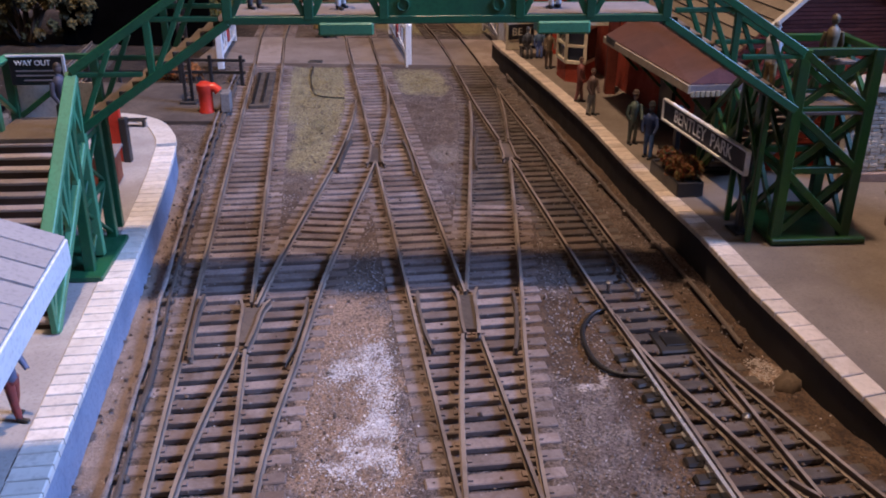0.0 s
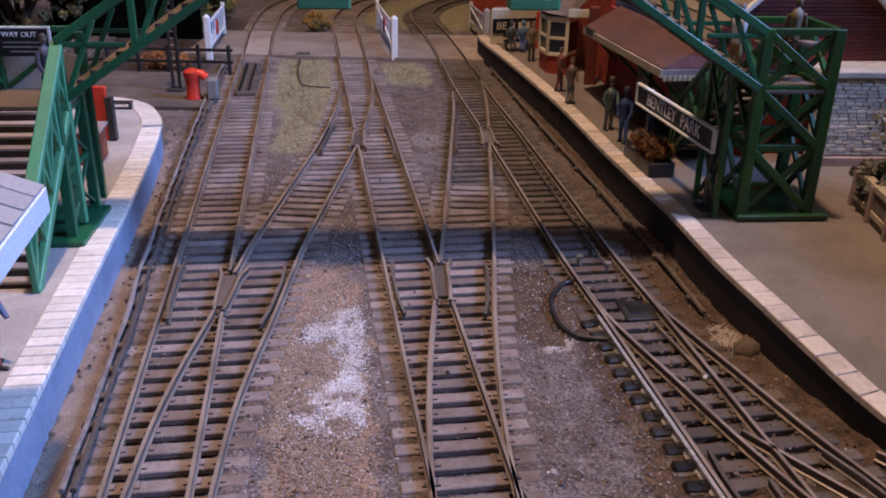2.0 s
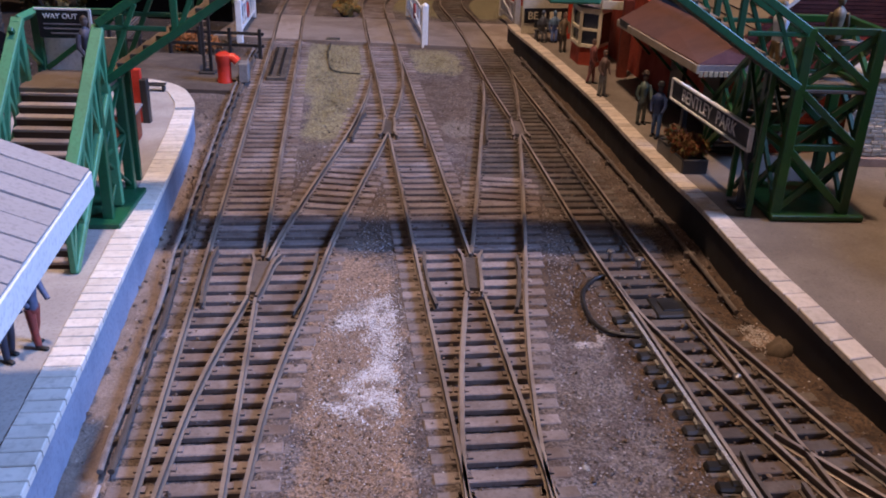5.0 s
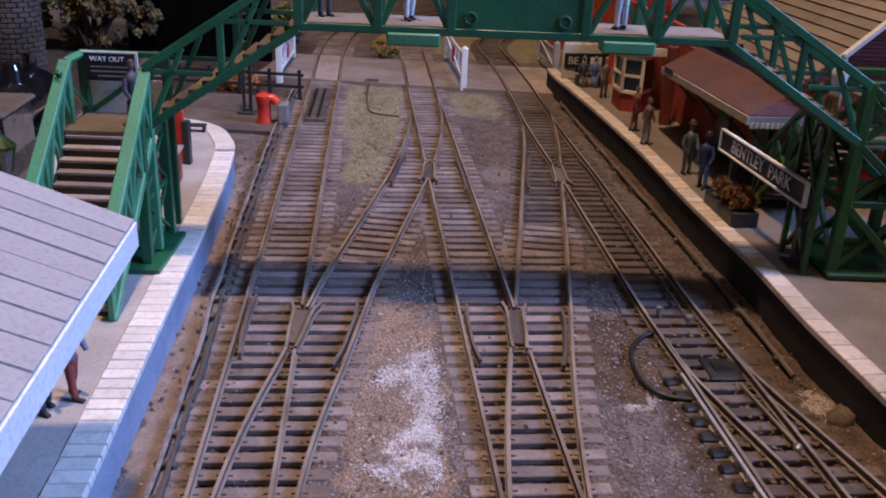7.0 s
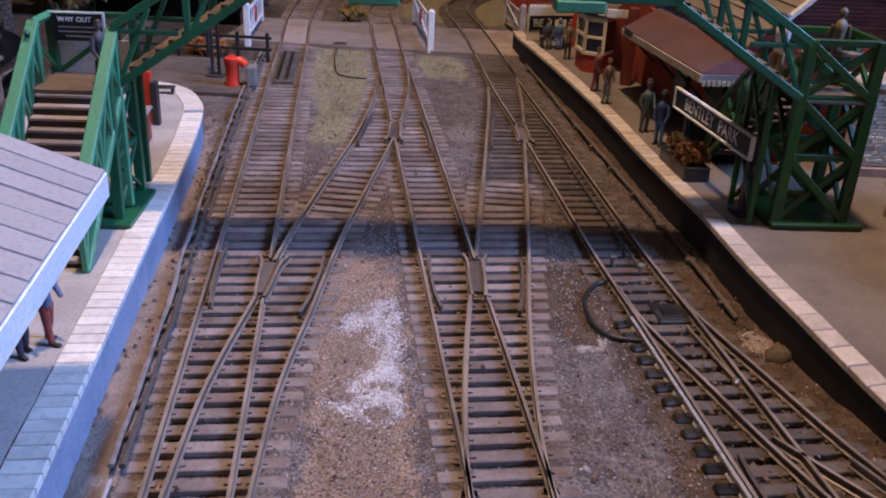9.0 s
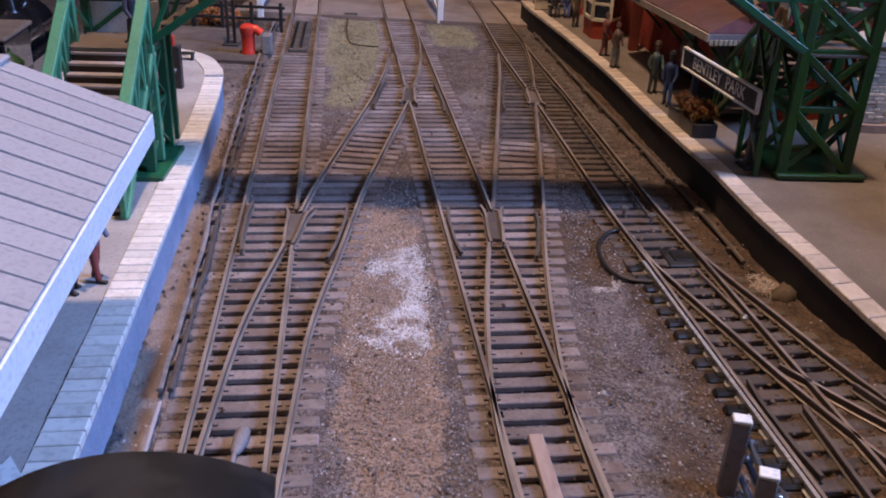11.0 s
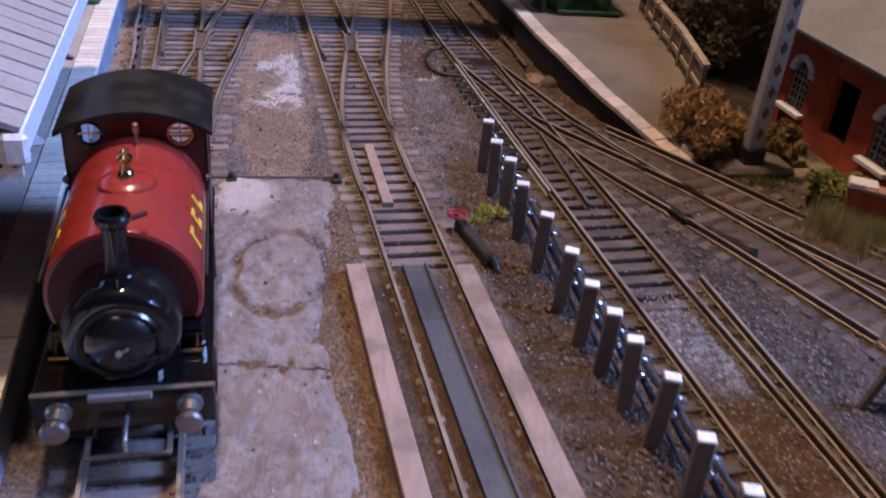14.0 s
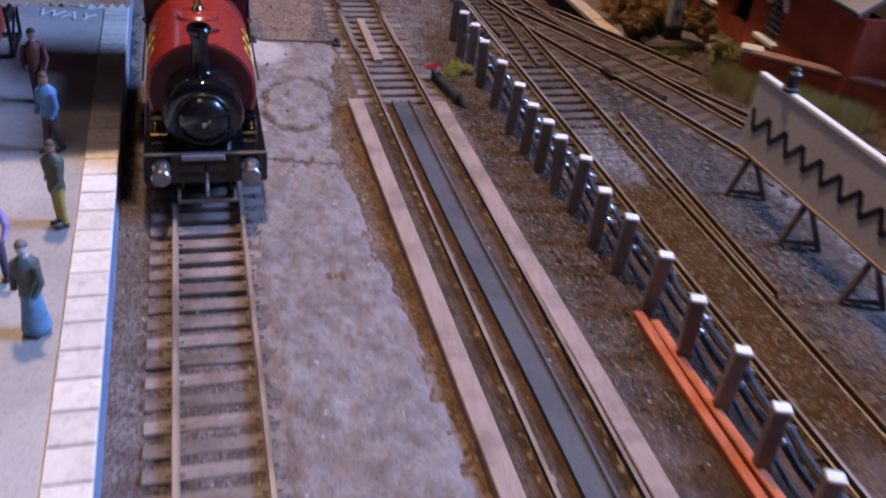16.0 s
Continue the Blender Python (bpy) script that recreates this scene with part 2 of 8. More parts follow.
def ballast_ground():
    """Ballast, earth, sand, grass scatter and pale stone in their own patches, with some plain darker bands."""
    m, nt, b = node_mat("ballast_ground")
    tc = nt.nodes.new("ShaderNodeTexCoord")
    v = tc.outputs["Object"]
    warp = nt.nodes.new("ShaderNodeTexNoise")
    warp.inputs["Scale"].default_value, warp.inputs["Detail"].default_value = 90.0, 5.0
    link(nt, v, warp.inputs["Vector"])
    sh = nt.nodes.new("ShaderNodeVectorMath")
    sh.operation = "MULTIPLY_ADD"
    link(nt, warp.outputs["Color"], sh.inputs[0])
    sh.inputs[1].default_value, sh.inputs[2].default_value = (0.014, 0.022, 0), (-0.007, -0.011, 0)
    av = nt.nodes.new("ShaderNodeVectorMath")
    link(nt, v, av.inputs[0])
    link(nt, sh.outputs[0], av.inputs[1])
    sep = nt.nodes.new("ShaderNodeSeparateXYZ")
    link(nt, av.outputs[0], sep.inputs[0])

    def patch(x, y, rx, ry, lean=0.0, soft=0.35):
        """1 inside an ellipse in mm, leaning by lean mm of x for each mm of y."""
        dx = calc(nt, "SUBTRACT", sep.outputs["X"], x * S)
        dy = calc(nt, "SUBTRACT", sep.outputs["Y"], y * S)
        dx = calc(nt, "DIVIDE", calc(nt, "SUBTRACT", dx, calc(nt, "MULTIPLY", dy, lean)), rx * S)
        dy = calc(nt, "DIVIDE", dy, ry * S)
        d = calc(nt, "ADD", calc(nt, "POWER", calc(nt, "ABSOLUTE", dx), 3.0), calc(nt, "POWER", calc(nt, "ABSOLUTE", dy), 3.0))
        return ramp(nt, d, 1 - soft, 1 + soft, 1.0, 0.0)

    grit = noise_node(nt, v, 0.9, 3, 0.7)
    clump = noise_node(nt, v, 7, 5)
    broad = noise_node(nt, v, 60, 4)
    grey = mix(nt, ramp(nt, clump, 0.35, 0.65), (0.245, 0.203, 0.190), (0.135, 0.102, 0.092))
    grey = mix(nt, ramp(nt, broad, 0.45, 0.65), grey, (0.17, 0.125, 0.095))
    earth = mix(nt, ramp(nt, clump, 0.35, 0.65), (0.155, 0.098, 0.062), (0.08, 0.05, 0.033))
    sand = mix(nt, ramp(nt, clump, 0.3, 0.7), (0.42, 0.292, 0.212), (0.29, 0.198, 0.142))
    pale = mix(nt, ramp(nt, clump, 0.3, 0.7), (0.52, 0.46, 0.44), (0.34, 0.27, 0.23))
    grass = mix(nt, ramp(nt, clump, 0.3, 0.7), (0.37, 0.325, 0.185), (0.28, 0.235, 0.14))
    col = grey
    lane = mix(nt, ramp(nt, clump, 0.3, 0.7), (0.26, 0.205, 0.18), (0.17, 0.13, 0.108))
    col = mix(nt, patch(-85, 190, 13, 190, -0.175), col, lane)
    clay = mix(nt, ramp(nt, clump, 0.35, 0.65), (0.33, 0.25, 0.197), (0.25, 0.186, 0.145))
    # narrow dark grey strip along the island platform's wall foot
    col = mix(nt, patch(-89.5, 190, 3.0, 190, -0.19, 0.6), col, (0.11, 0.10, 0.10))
    col = mix(nt, patch(78, 330, 14, 170, -0.19), col, earth)
    col = mix(nt, patch(92, 205, 13, 60, -0.35), col, earth)
    col = mix(nt, patch(42, 222, 20, 26, -0.16), col, earth)
    col = mix(nt, patch(190, 60, 130, 160, 0), col, earth)
    loose = mix(nt, ramp(nt, clump, 0.35, 0.65), (0.20, 0.15, 0.12), (0.115, 0.082, 0.065))
    col = mix(nt, patch(-15, 425, 16, 60, -0.05, 0.8), col, loose)
    col = mix(nt, patch(-2, 385, 7, 12, -0.05, 0.8), col, (0.27, 0.225, 0.20))
    col = mix(nt, patch(42, -85, 34, 135, -0.175, 0.4), col, earth)
    slate = mix(nt, ramp(nt, clump, 0.35, 0.65), (0.165, 0.15, 0.15), (0.075, 0.064, 0.06))
    col = mix(nt, patch(136, -30, 17, 110, -0.2, 0.6), col, slate)
    col = mix(nt, patch(101, 8, 10, 30, -0.19, 0.5), col, slate)
    col = mix(nt, patch(70, 130, 14, 90, -0.17), col, earth)
    # darker brown band across all tracks, from the footbridge backwards
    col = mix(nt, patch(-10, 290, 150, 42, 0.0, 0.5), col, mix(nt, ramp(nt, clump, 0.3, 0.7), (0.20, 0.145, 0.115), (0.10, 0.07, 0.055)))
    col = mix(nt, patch(-20, 168, 12.5, 76, -0.13, 0.35), col, sand)
    col = mix(nt, patch(-23, 205, 6, 8, 0.5, 0.7), col, pale)
    col = mix(nt, patch(-15, 184, 2.8, 26, -0.17, 0.7), col, pale)
    col = mix(nt, patch(-19, 163, 7, 4, 0.1, 0.7), col, pale)
    col = mix(nt, patch(87.5, 203, 4.5, 6, 0), col, sand)
    col = mix(nt, patch(40, 96, 18, 40, -0.17, 0.5), col, mix(nt, ramp(nt, clump, 0.35, 0.65), (0.245, 0.212, 0.208), (0.125, 0.102, 0.098)))
    col = mix(nt, patch(41.5, 196, 4.5, 3.2, 0.5, 0.5), col, pale)
    col = mix(nt, patch(-80, 500, 19, 72, -0.12, 0.5), col, grass)
    col = mix(nt, patch(-67, 410, 10.5, 52, -0.08, 0.6), col, grass)
    col = mix(nt, patch(-22, 524, 15, 30, -0.15, 0.6), col, grass)
    col = mix(nt, patch(-15, 770, 60, 100, 0, 0.3), col, grass)
    col = mix(nt, patch(-100, 760, 16, 70, 0, 0.3), col, grass)
    col = mix(nt, patch(195, 95, 60, 40, 0, 0.3), col, grass)
    col = mix(nt, patch(122, 20, 26, 90, -0.15, 0.4), col, mix(nt, ramp(nt, clump, 0.35, 0.65), (0.13, 0.10, 0.09), (0.06, 0.045, 0.038)))
    col = mix(nt, patch(78, -30, 12, 160, -0.19, 0.3), col, earth)
    mud = mix(nt, ramp(nt, clump, 0.35, 0.65), (0.165, 0.098, 0.060), (0.10, 0.058, 0.036))
    col = mix(nt, patch(46, -40, 9, 78, -0.18, 0.2), col, mud)
    col = mix(nt, patch(-290, 560, 150, 190, 0.0, 0.3), col, mix(nt, ramp(nt, clump, 0.35, 0.65), (0.07, 0.05, 0.035), (0.03, 0.024, 0.02)))
    loam = mix(nt, ramp(nt, clump, 0.35, 0.65), (0.26, 0.165, 0.10), (0.175, 0.108, 0.064))
    col = mix(nt, patch(13, 40, 4.5, 62, -0.1, 0.4), col, loam)
    col = mix(nt, patch(24, -90, 14, 140, -0.20, 0.3), col, loam)
    col = mix(nt, patch(250, 260, 100, 130, 0.0, 0.3), col, mix(nt, ramp(nt, clump, 0.35, 0.65), (0.06, 0.042, 0.028), (0.03, 0.022, 0.016)))
    col = mix(nt, patch(126, -125, 30, 120, -0.18, 0.2), col, mud)
    stony = mix(nt, ramp(nt, noise_node(nt, v, 4, 4, 0.7), 0.4, 0.6), (0.27, 0.245, 0.235), (0.12, 0.095, 0.083))
    col = mix(nt, patch(96, 30, 9, 34, -0.19, 0.3), col, stony)
    col = mix(nt, patch(168, -30, 12, 40, -0.3, 0.5), col, stony)
    col = mix(nt, patch(150, 75, 34, 70, -0.5, 0.4), col, mix(nt, ramp(nt, clump, 0.35, 0.65), (0.15, 0.10, 0.072), (0.075, 0.05, 0.036)))
    col = mix(nt, ramp(nt, grit, 0.36, 0.60, 0.75, 0.0), col, (0.035, 0.028, 0.025))
    col = mix(nt, calc(nt, "MULTIPLY", patch(-83.2, 190, 4.2, 190, -0.20, 0.6), 0.75), col, clay)
    col = mix(nt, ramp(nt, noise_node(nt, v, 1.6, 2, 0.5), 0.70, 0.78), col, (0.66, 0.62, 0.62))
    link(nt, col, b.inputs["Base Color"])
    b.inputs["Roughness"].default_value = 0.95
    b.inputs["Specular IOR Level"].default_value = 0.2
    bumped(nt, b, grit, 0.9, 0.9)
    return m


def stone_chip(name, a, c):
    """Loose chips, each island its own shade."""
    m, nt, b = node_mat(name)
    geo = nt.nodes.new("ShaderNodeNewGeometry")
    link(nt, mix(nt, geo.outputs["Random Per Island"], a, c), b.inputs["Base Color"])
    b.inputs["Roughness"].default_value = 0.9
    return m


def boards_mat(name, base, dark, pitch, axis="Y"):
    """Fine grain running along boards."""
    m, nt, b = node_mat(name)
    v = vec_object(nt)
    mp = nt.nodes.new("ShaderNodeMapping")
    mp.inputs["Scale"].default_value = (1, 0.12, 1) if axis == "Y" else (0.12, 1, 1)
    link(nt, v, mp.inputs["Vector"])
    g = noise_node(nt, mp.outputs[0], pitch, 5, 0.65)
    big = noise_node(nt, v, pitch * 12, 4)
    col = mix(nt, ramp(nt, g, 0.35, 0.7), base, dark)
    col = mix(nt, ramp(nt, big, 0.45, 0.7), col, tuple(c * 0.75 for c in dark))
    link(nt, col, b.inputs["Base Color"])
    b.inputs["Roughness"].default_value = 0.7
    bumped(nt, b, g, 0.12)
    return m


RAIL = rail_steel()
GROUND = ballast_ground()
SLEEPER = paint("sleeper_plastic", (0.25, 0.200, 0.185), (0.155, 0.115, 0.098), 0.7, coarse=14, fine=1.0, bump=0.12, wear=(0.36, 0.31, 0.285), jitter=0.22, dirt=((0.125, 0.08, 0.058), 26, 0.8))
SLEEPER_MID = paint("sleeper_weathered", (0.12, 0.094, 0.078), (0.065, 0.049, 0.039), 0.75, coarse=14, fine=1.0, bump=0.12, wear=(0.22, 0.185, 0.165), jitter=0.25, dirt=((0.08, 0.052, 0.038), 20, 0.85))
SLEEPER_DARK = paint("sleeper_dark", (0.10, 0.078, 0.06), (0.055, 0.042, 0.034), 0.75, coarse=10, fine=1.0, bump=0.12, jitter=0.2)
BLACK = paint("black_plastic", (0.018, 0.017, 0.017), (0.03, 0.026, 0.024), 0.45, bump=0.05)
BRIGHT_RAIL = paint("bright_rail", (0.56, 0.52, 0.48), (0.38, 0.33, 0.29), 0.35, metal=0.5, coarse=12, bump=0.03)
CHECK = paint("check_rail_brown", (0.13, 0.10, 0.08), (0.08, 0.06, 0.05), 0.6)
TILE = paint("edging_cream", (0.76, 0.70, 0.63), (0.68, 0.61, 0.53), 0.6, coarse=12, fine=2.0, bump=0.06, jitter=0.09, dirt=((0.52, 0.44, 0.36), 18, 0.3))
TILE_TAN = paint("edging_tan", (0.60, 0.50, 0.40), (0.52, 0.42, 0.33), 0.65, coarse=12, fine=2.0, bump=0.08, jitter=0.12, dirt=((0.38, 0.30, 0.22), 18, 0.4))
TARMAC = paint("platform_grey", (0.40, 0.37, 0.345), (0.30, 0.265, 0.24), 0.8, coarse=40, fine=0.7, bump=0.1, dirt=((0.27, 0.235, 0.21), 45, 0.6))
TARMAC_BROWN = paint("platform_brown", (0.16, 0.126, 0.095), (0.115, 0.09, 0.067), 0.85, coarse=40, fine=0.7, bump=0.12, wear=(0.24, 0.20, 0.165), dirt=((0.115, 0.09, 0.07), 55, 0.7))
WALL_BLUE = paint("platform_wall_grey", (0.30, 0.34, 0.44), (0.22, 0.25, 0.33), 0.7, coarse=25, fine=1.0, bump=0.06)
WALL_BLACK = paint("platform_wall_black", (0.016, 0.012, 0.010), (0.03, 0.022, 0.016), 0.8, coarse=25, fine=1.0, bump=0.06)
GREEN = paint("bridge_green", (0.018, 0.125, 0.052), (0.012, 0.08, 0.034), 0.42, coarse=20, fine=0.8, bump=0.05, jitter=0.12)
GREEN_PALE = paint("bridge_pale_green", (0.075, 0.28, 0.14), (0.055, 0.21, 0.10), 0.45, coarse=20, fine=0.8, bump=0.05, jitter=0.08)
GREEN_DARK = paint("tower_green", (0.020, 0.075, 0.014), (0.012, 0.046, 0.009), 0.4, coarse=14, fine=0.8, bump=0.05, jitter=0.15)
TREAD = paint("stair_brown", (0.145, 0.108, 0.08), (0.095, 0.07, 0.05), 0.8, fine=0.8)
DECK = paint("bridge_deck_grey", (0.34, 0.29, 0.28), (0.26, 0.215, 0.20), 0.8, fine=0.8)
ROOF_GREY = paint("roof_boards_grey", (0.325, 0.305, 0.305), (0.295, 0.275, 0.275), 0.75, coarse=60, fine=1.0, bump=0.03, jitter=0.04)
WHITE = paint("white_paint", (0.78, 0.77, 0.75), (0.68, 0.66, 0.63), 0.5, bump=0.04, jitter=0.05)
CREAM = paint("cream_paint", (0.62, 0.55, 0.40), (0.5, 0.43, 0.3), 0.6)
RED_BRICK = paint("brick_red", (0.36, 0.046, 0.018), (0.25, 0.032, 0.014), 0.8, coarse=10, fine=0.9, bump=0.1, jitter=0.18)
MAROON_ROOF = paint("roof_maroon", (0.15, 0.066, 0.05), (0.10, 0.045, 0.036), 0.7, coarse=30, fine=1.0)
BOARD_BROWN = boards_mat("wood_plank_tan", (0.365, 0.262, 0.215), (0.30, 0.21, 0.17), 0.9)
CHANNEL = paint("channel_grey", (0.066, 0.068, 0.078), (0.036, 0.036, 0.041), 0.65, coarse=18, fine=0.8, bump=0.08, wear=(0.17, 0.17, 0.18))
def plaster():
    """Rough cast infill: grey with brown dirt, pale grit and dark pits."""
    m, nt, b = node_mat("plaster_grey")
    tc = nt.nodes.new("ShaderNodeTexCoord")
    v = tc.outputs["Object"]
    mp = nt.nodes.new("ShaderNodeMapping")
    mp.inputs["Scale"].default_value = (1, 0.85, 1)
    link(nt, v, mp.inputs["Vector"])
    w = mp.outputs[0]
    grit = noise_node(nt, w, 1.3, 4, 0.7)
    lump = noise_node(nt, w, 5, 5, 0.65)
    broad = noise_node(nt, w, 26, 5, 0.6)
    col = mix(nt, ramp(nt, lump, 0.34, 0.66), (0.285, 0.24, 0.225), (0.19, 0.152, 0.14))
    col = mix(nt, calc(nt, "MULTIPLY", ramp(nt, broad, 0.50, 0.66), 0.5), col, (0.225, 0.165, 0.13))
    col = mix(nt, calc(nt, "MULTIPLY", ramp(nt, noise_node(nt, w, 15, 5, 0.7, 0.4), 0.56, 0.70), 0.5), col, (0.42, 0.37, 0.355))
    col = mix(nt, ramp(nt, grit, 0.30, 0.46, 0.6, 0.0), col, (0.12, 0.09, 0.075))
    col = mix(nt, ramp(nt, noise_node(nt, w, 2.1, 3, 0.6), 0.66, 0.76), col, (0.52, 0.48, 0.47))
    sep = nt.nodes.new("ShaderNodeSeparateXYZ")
    link(nt, v, sep.inputs[0])
    wob = calc(nt, "MULTIPLY", calc(nt, "SUBTRACT", noise_node(nt, v, 8, 4), 0.5), 0.35)

    def oval(x, y, rx, ry):
        dx = calc(nt, "DIVIDE", calc(nt, "SUBTRACT", sep.outputs["X"], x * S), rx * S)
        dy = calc(nt, "DIVIDE", calc(nt, "SUBTRACT", sep.outputs["Y"], y * S), ry * S)
        return calc(nt, "ADD", calc(nt, "SQRT", calc(nt, "ADD", calc(nt, "MULTIPLY", dx, dx), calc(nt, "MULTIPLY", dy, dy))), wob)

    ring = calc(nt, "ABSOLUTE", calc(nt, "SUBTRACT", oval(-4, 42, 12.5, 21), 0.96))
    broken = ramp(nt, noise_node(nt, v, 13, 3), 0.40, 0.60)
    col = mix(nt, calc(nt, "MULTIPLY", ramp(nt, ring, 0.04, 0.16, 0.9, 0.0), broken), col, (0.12, 0.07, 0.045))
    col = mix(nt, ramp(nt, oval(-20, 84, 11, 14), 0.6, 1.1, 0.7, 0.0), col, (0.52, 0.46, 0.43))
    link(nt, col, b.inputs["Base Color"])
    b.inputs["Roughness"].default_value = 0.92
    b.inputs["Specular IOR Level"].default_value = 0.25
    bumped(nt, b, calc(nt, "ADD", grit, calc(nt, "MULTIPLY", lump, 1.0)), 0.8, 0.8)
    return m


PLASTER = plaster()
ROAD = paint("crossing_road", (0.33, 0.265, 0.225), (0.25, 0.195, 0.16), 0.9, coarse=40, fine=0.8, bump=0.2, dirt=((0.17, 0.12, 0.09), 40, 0.7))
ROOM = paint("room_wall", (0.07, 0.062, 0.055), (0.05, 0.044, 0.038), 0.9, coarse=400, fine=30, bump=0.0)

# ---- the room: floor, walls, ceiling, window ----
def room():
    def block(name, c, s, label, cat):
        single(name, Mesh().box(c, s), ROOM, label, cat, kind="structure")
    block("floor", (150, 300, -960), (3300, 3500, 80), "dark floor under the layout table", "floor")
    block("ceiling", (150, 300, 1540), (3300, 3500, 80), "plain ceiling of the hobby room", "ceiling")
    block("wall_north", (150, 2010, 290), (3300, 80, 2420), "plain dark wall behind the layout", "wall")
    block("wall_south", (150, -1410, 290), (3300, 80, 2420), "plain dark wall behind the camera", "wall")
    block("wall_west", (-1460, 300, 290), (80, 3340, 2420), "plain dark wall beside the layout", "wall")
    m = Mesh()
    m.box((1760, 300, -140), (80, 3340, 1560)).box((1760, 300, 1465), (80, 3340, 70))
    m.box((1760, -940, 1035), (80, 860, 790)).box((1760, 1150, 1035), (80, 1640, 790))
    single("wall_east", m, ROOM, "wall with a window opening in it", "wall", kind="structure")
    m = Mesh()
    for x0, x1, z0, z1 in ((-510, -470, 640, 1430), (290, 330, 640, 1430), (-470, 290, 640, 680), (-470, 290, 1390, 1430)):
        m.box((1755, (x0 + x1) / 2, (z0 + z1) / 2), (60, x1 - x0, z1 - z0), ch=3)
    w = thing("window_1", "white painted window frame in the wall", "window", kind="structure")
    part("window_frame", m, WHITE, w)


room()

# ---- track plan: centre lines, from the far end to the near end ----
LINE = {
    "A": [(-60, 930), (-118, 850), (-143, 760), (-136.5, 659), (-118.8, 550), (-95.6, 408), (-71, 258), (-45.3, 100.5), (-28.9, 0), (-12.3, -101.5), (8.7, -230)],
    "BA": [(-53.6, 527), (-46.4, 479), (-42.8, 431), (-42.2, 383), (-43.1, 350), (-45.5, 302), (-47.5, 252), (-47.5, 204), (-47.9, 177), (-47.4, 155), (-45.2, 129), (-41.9, 96), (-38.5, 59)],
    "B": [(-10, 900), (-66, 810), (-82, 720), (-70.9, 629), (-44.3, 479), (-17.7, 329), (8.9, 179), (35.4, 29), (58.5, -101.5), (81.2, -230)],
    "C": [(7, 552), (13.6, 505), (16.6, 460), (17.2, 421), (16.8, 363), (16.3, 311), (15.6, 256), (14.6, 213), (14.8, 172), (16.8, 134), (21, 105), (25.2, 84)],
    "D": [(60, 880), (0, 815), (-22, 735), (-8, 645), (4.8, 567), (18.7, 470), (32, 393), (43.6, 322), (54.6, 254), (63.5, 208), (73.7, 153), (88.6, 74), (109.4, -36.4), (121.7, -101.5), (146, -230)],
    "E": [(54.6, 256), (62.2, 218), (68, 200), (76.0, 179), (83.8, 158), (91, 141), (98.7, 124.5), (108.7, 106), (128.4, 73), (153, 27), (175, -14), (215, -90)],
    "F": [(85.0, 161), (96.5, 146.6), (111, 129), (126.5, 109), (142.7, 87), (166.7, 54.6), (190, 22), (235, -40)],
}
CURVE = {k: spline(p, 2.5) for k, p in LINE.items()}
GAUGE = 17.4
RAIL_SECTION = [(-0.46, 0), (-0.46, -0.7), (-0.16, -0.9), (-0.18, -1.7), (-0.8, -2.0), (-0.8, -2.3), (0.8, -2.3), (0.8, -2.0), (0.18, -1.7), (0.16, -0.9), (0.46, -0.7), (0.46, 0)]
RAIL_SECTION = RAIL_SECTION[::-1]


def offset(line, d):
    g = np.gradient(line, axis=0)
    g /= np.linalg.norm(g, axis=1)[:, None]
    return line + d * np.stack([g[:, 1], -g[:, 0]], 1)


def cut(line, y0, y1):
    return line[(line[:, 1] >= y0) & (line[:, 1] <= y1)]


SHARED = {}


def sleeper_data(width, seats, mat):
    """A sleeper with its rail chairs; seats: rail places along it."""
    key = (round(width), tuple(round(s) for s in seats), mat.name)
    if key not in SHARED:
        m = Mesh().box((0, 0, -3.1), (width, 3.75, 1.7), ch=0.25)
        for s in seats:
            for side in (-1, 1):
                m.box((s + side * 1.3, 0, -2.05), (1.1, 1.8, 0.55))
        SHARED[key] = m.data("sleeper", mat)
    return SHARED[key]


def near_x(name, y, default=None):
    c = CURVE[name]
    if y < c[:, 1].min() or y > c[:, 1].max():
        return default
    return x_at(c, y)


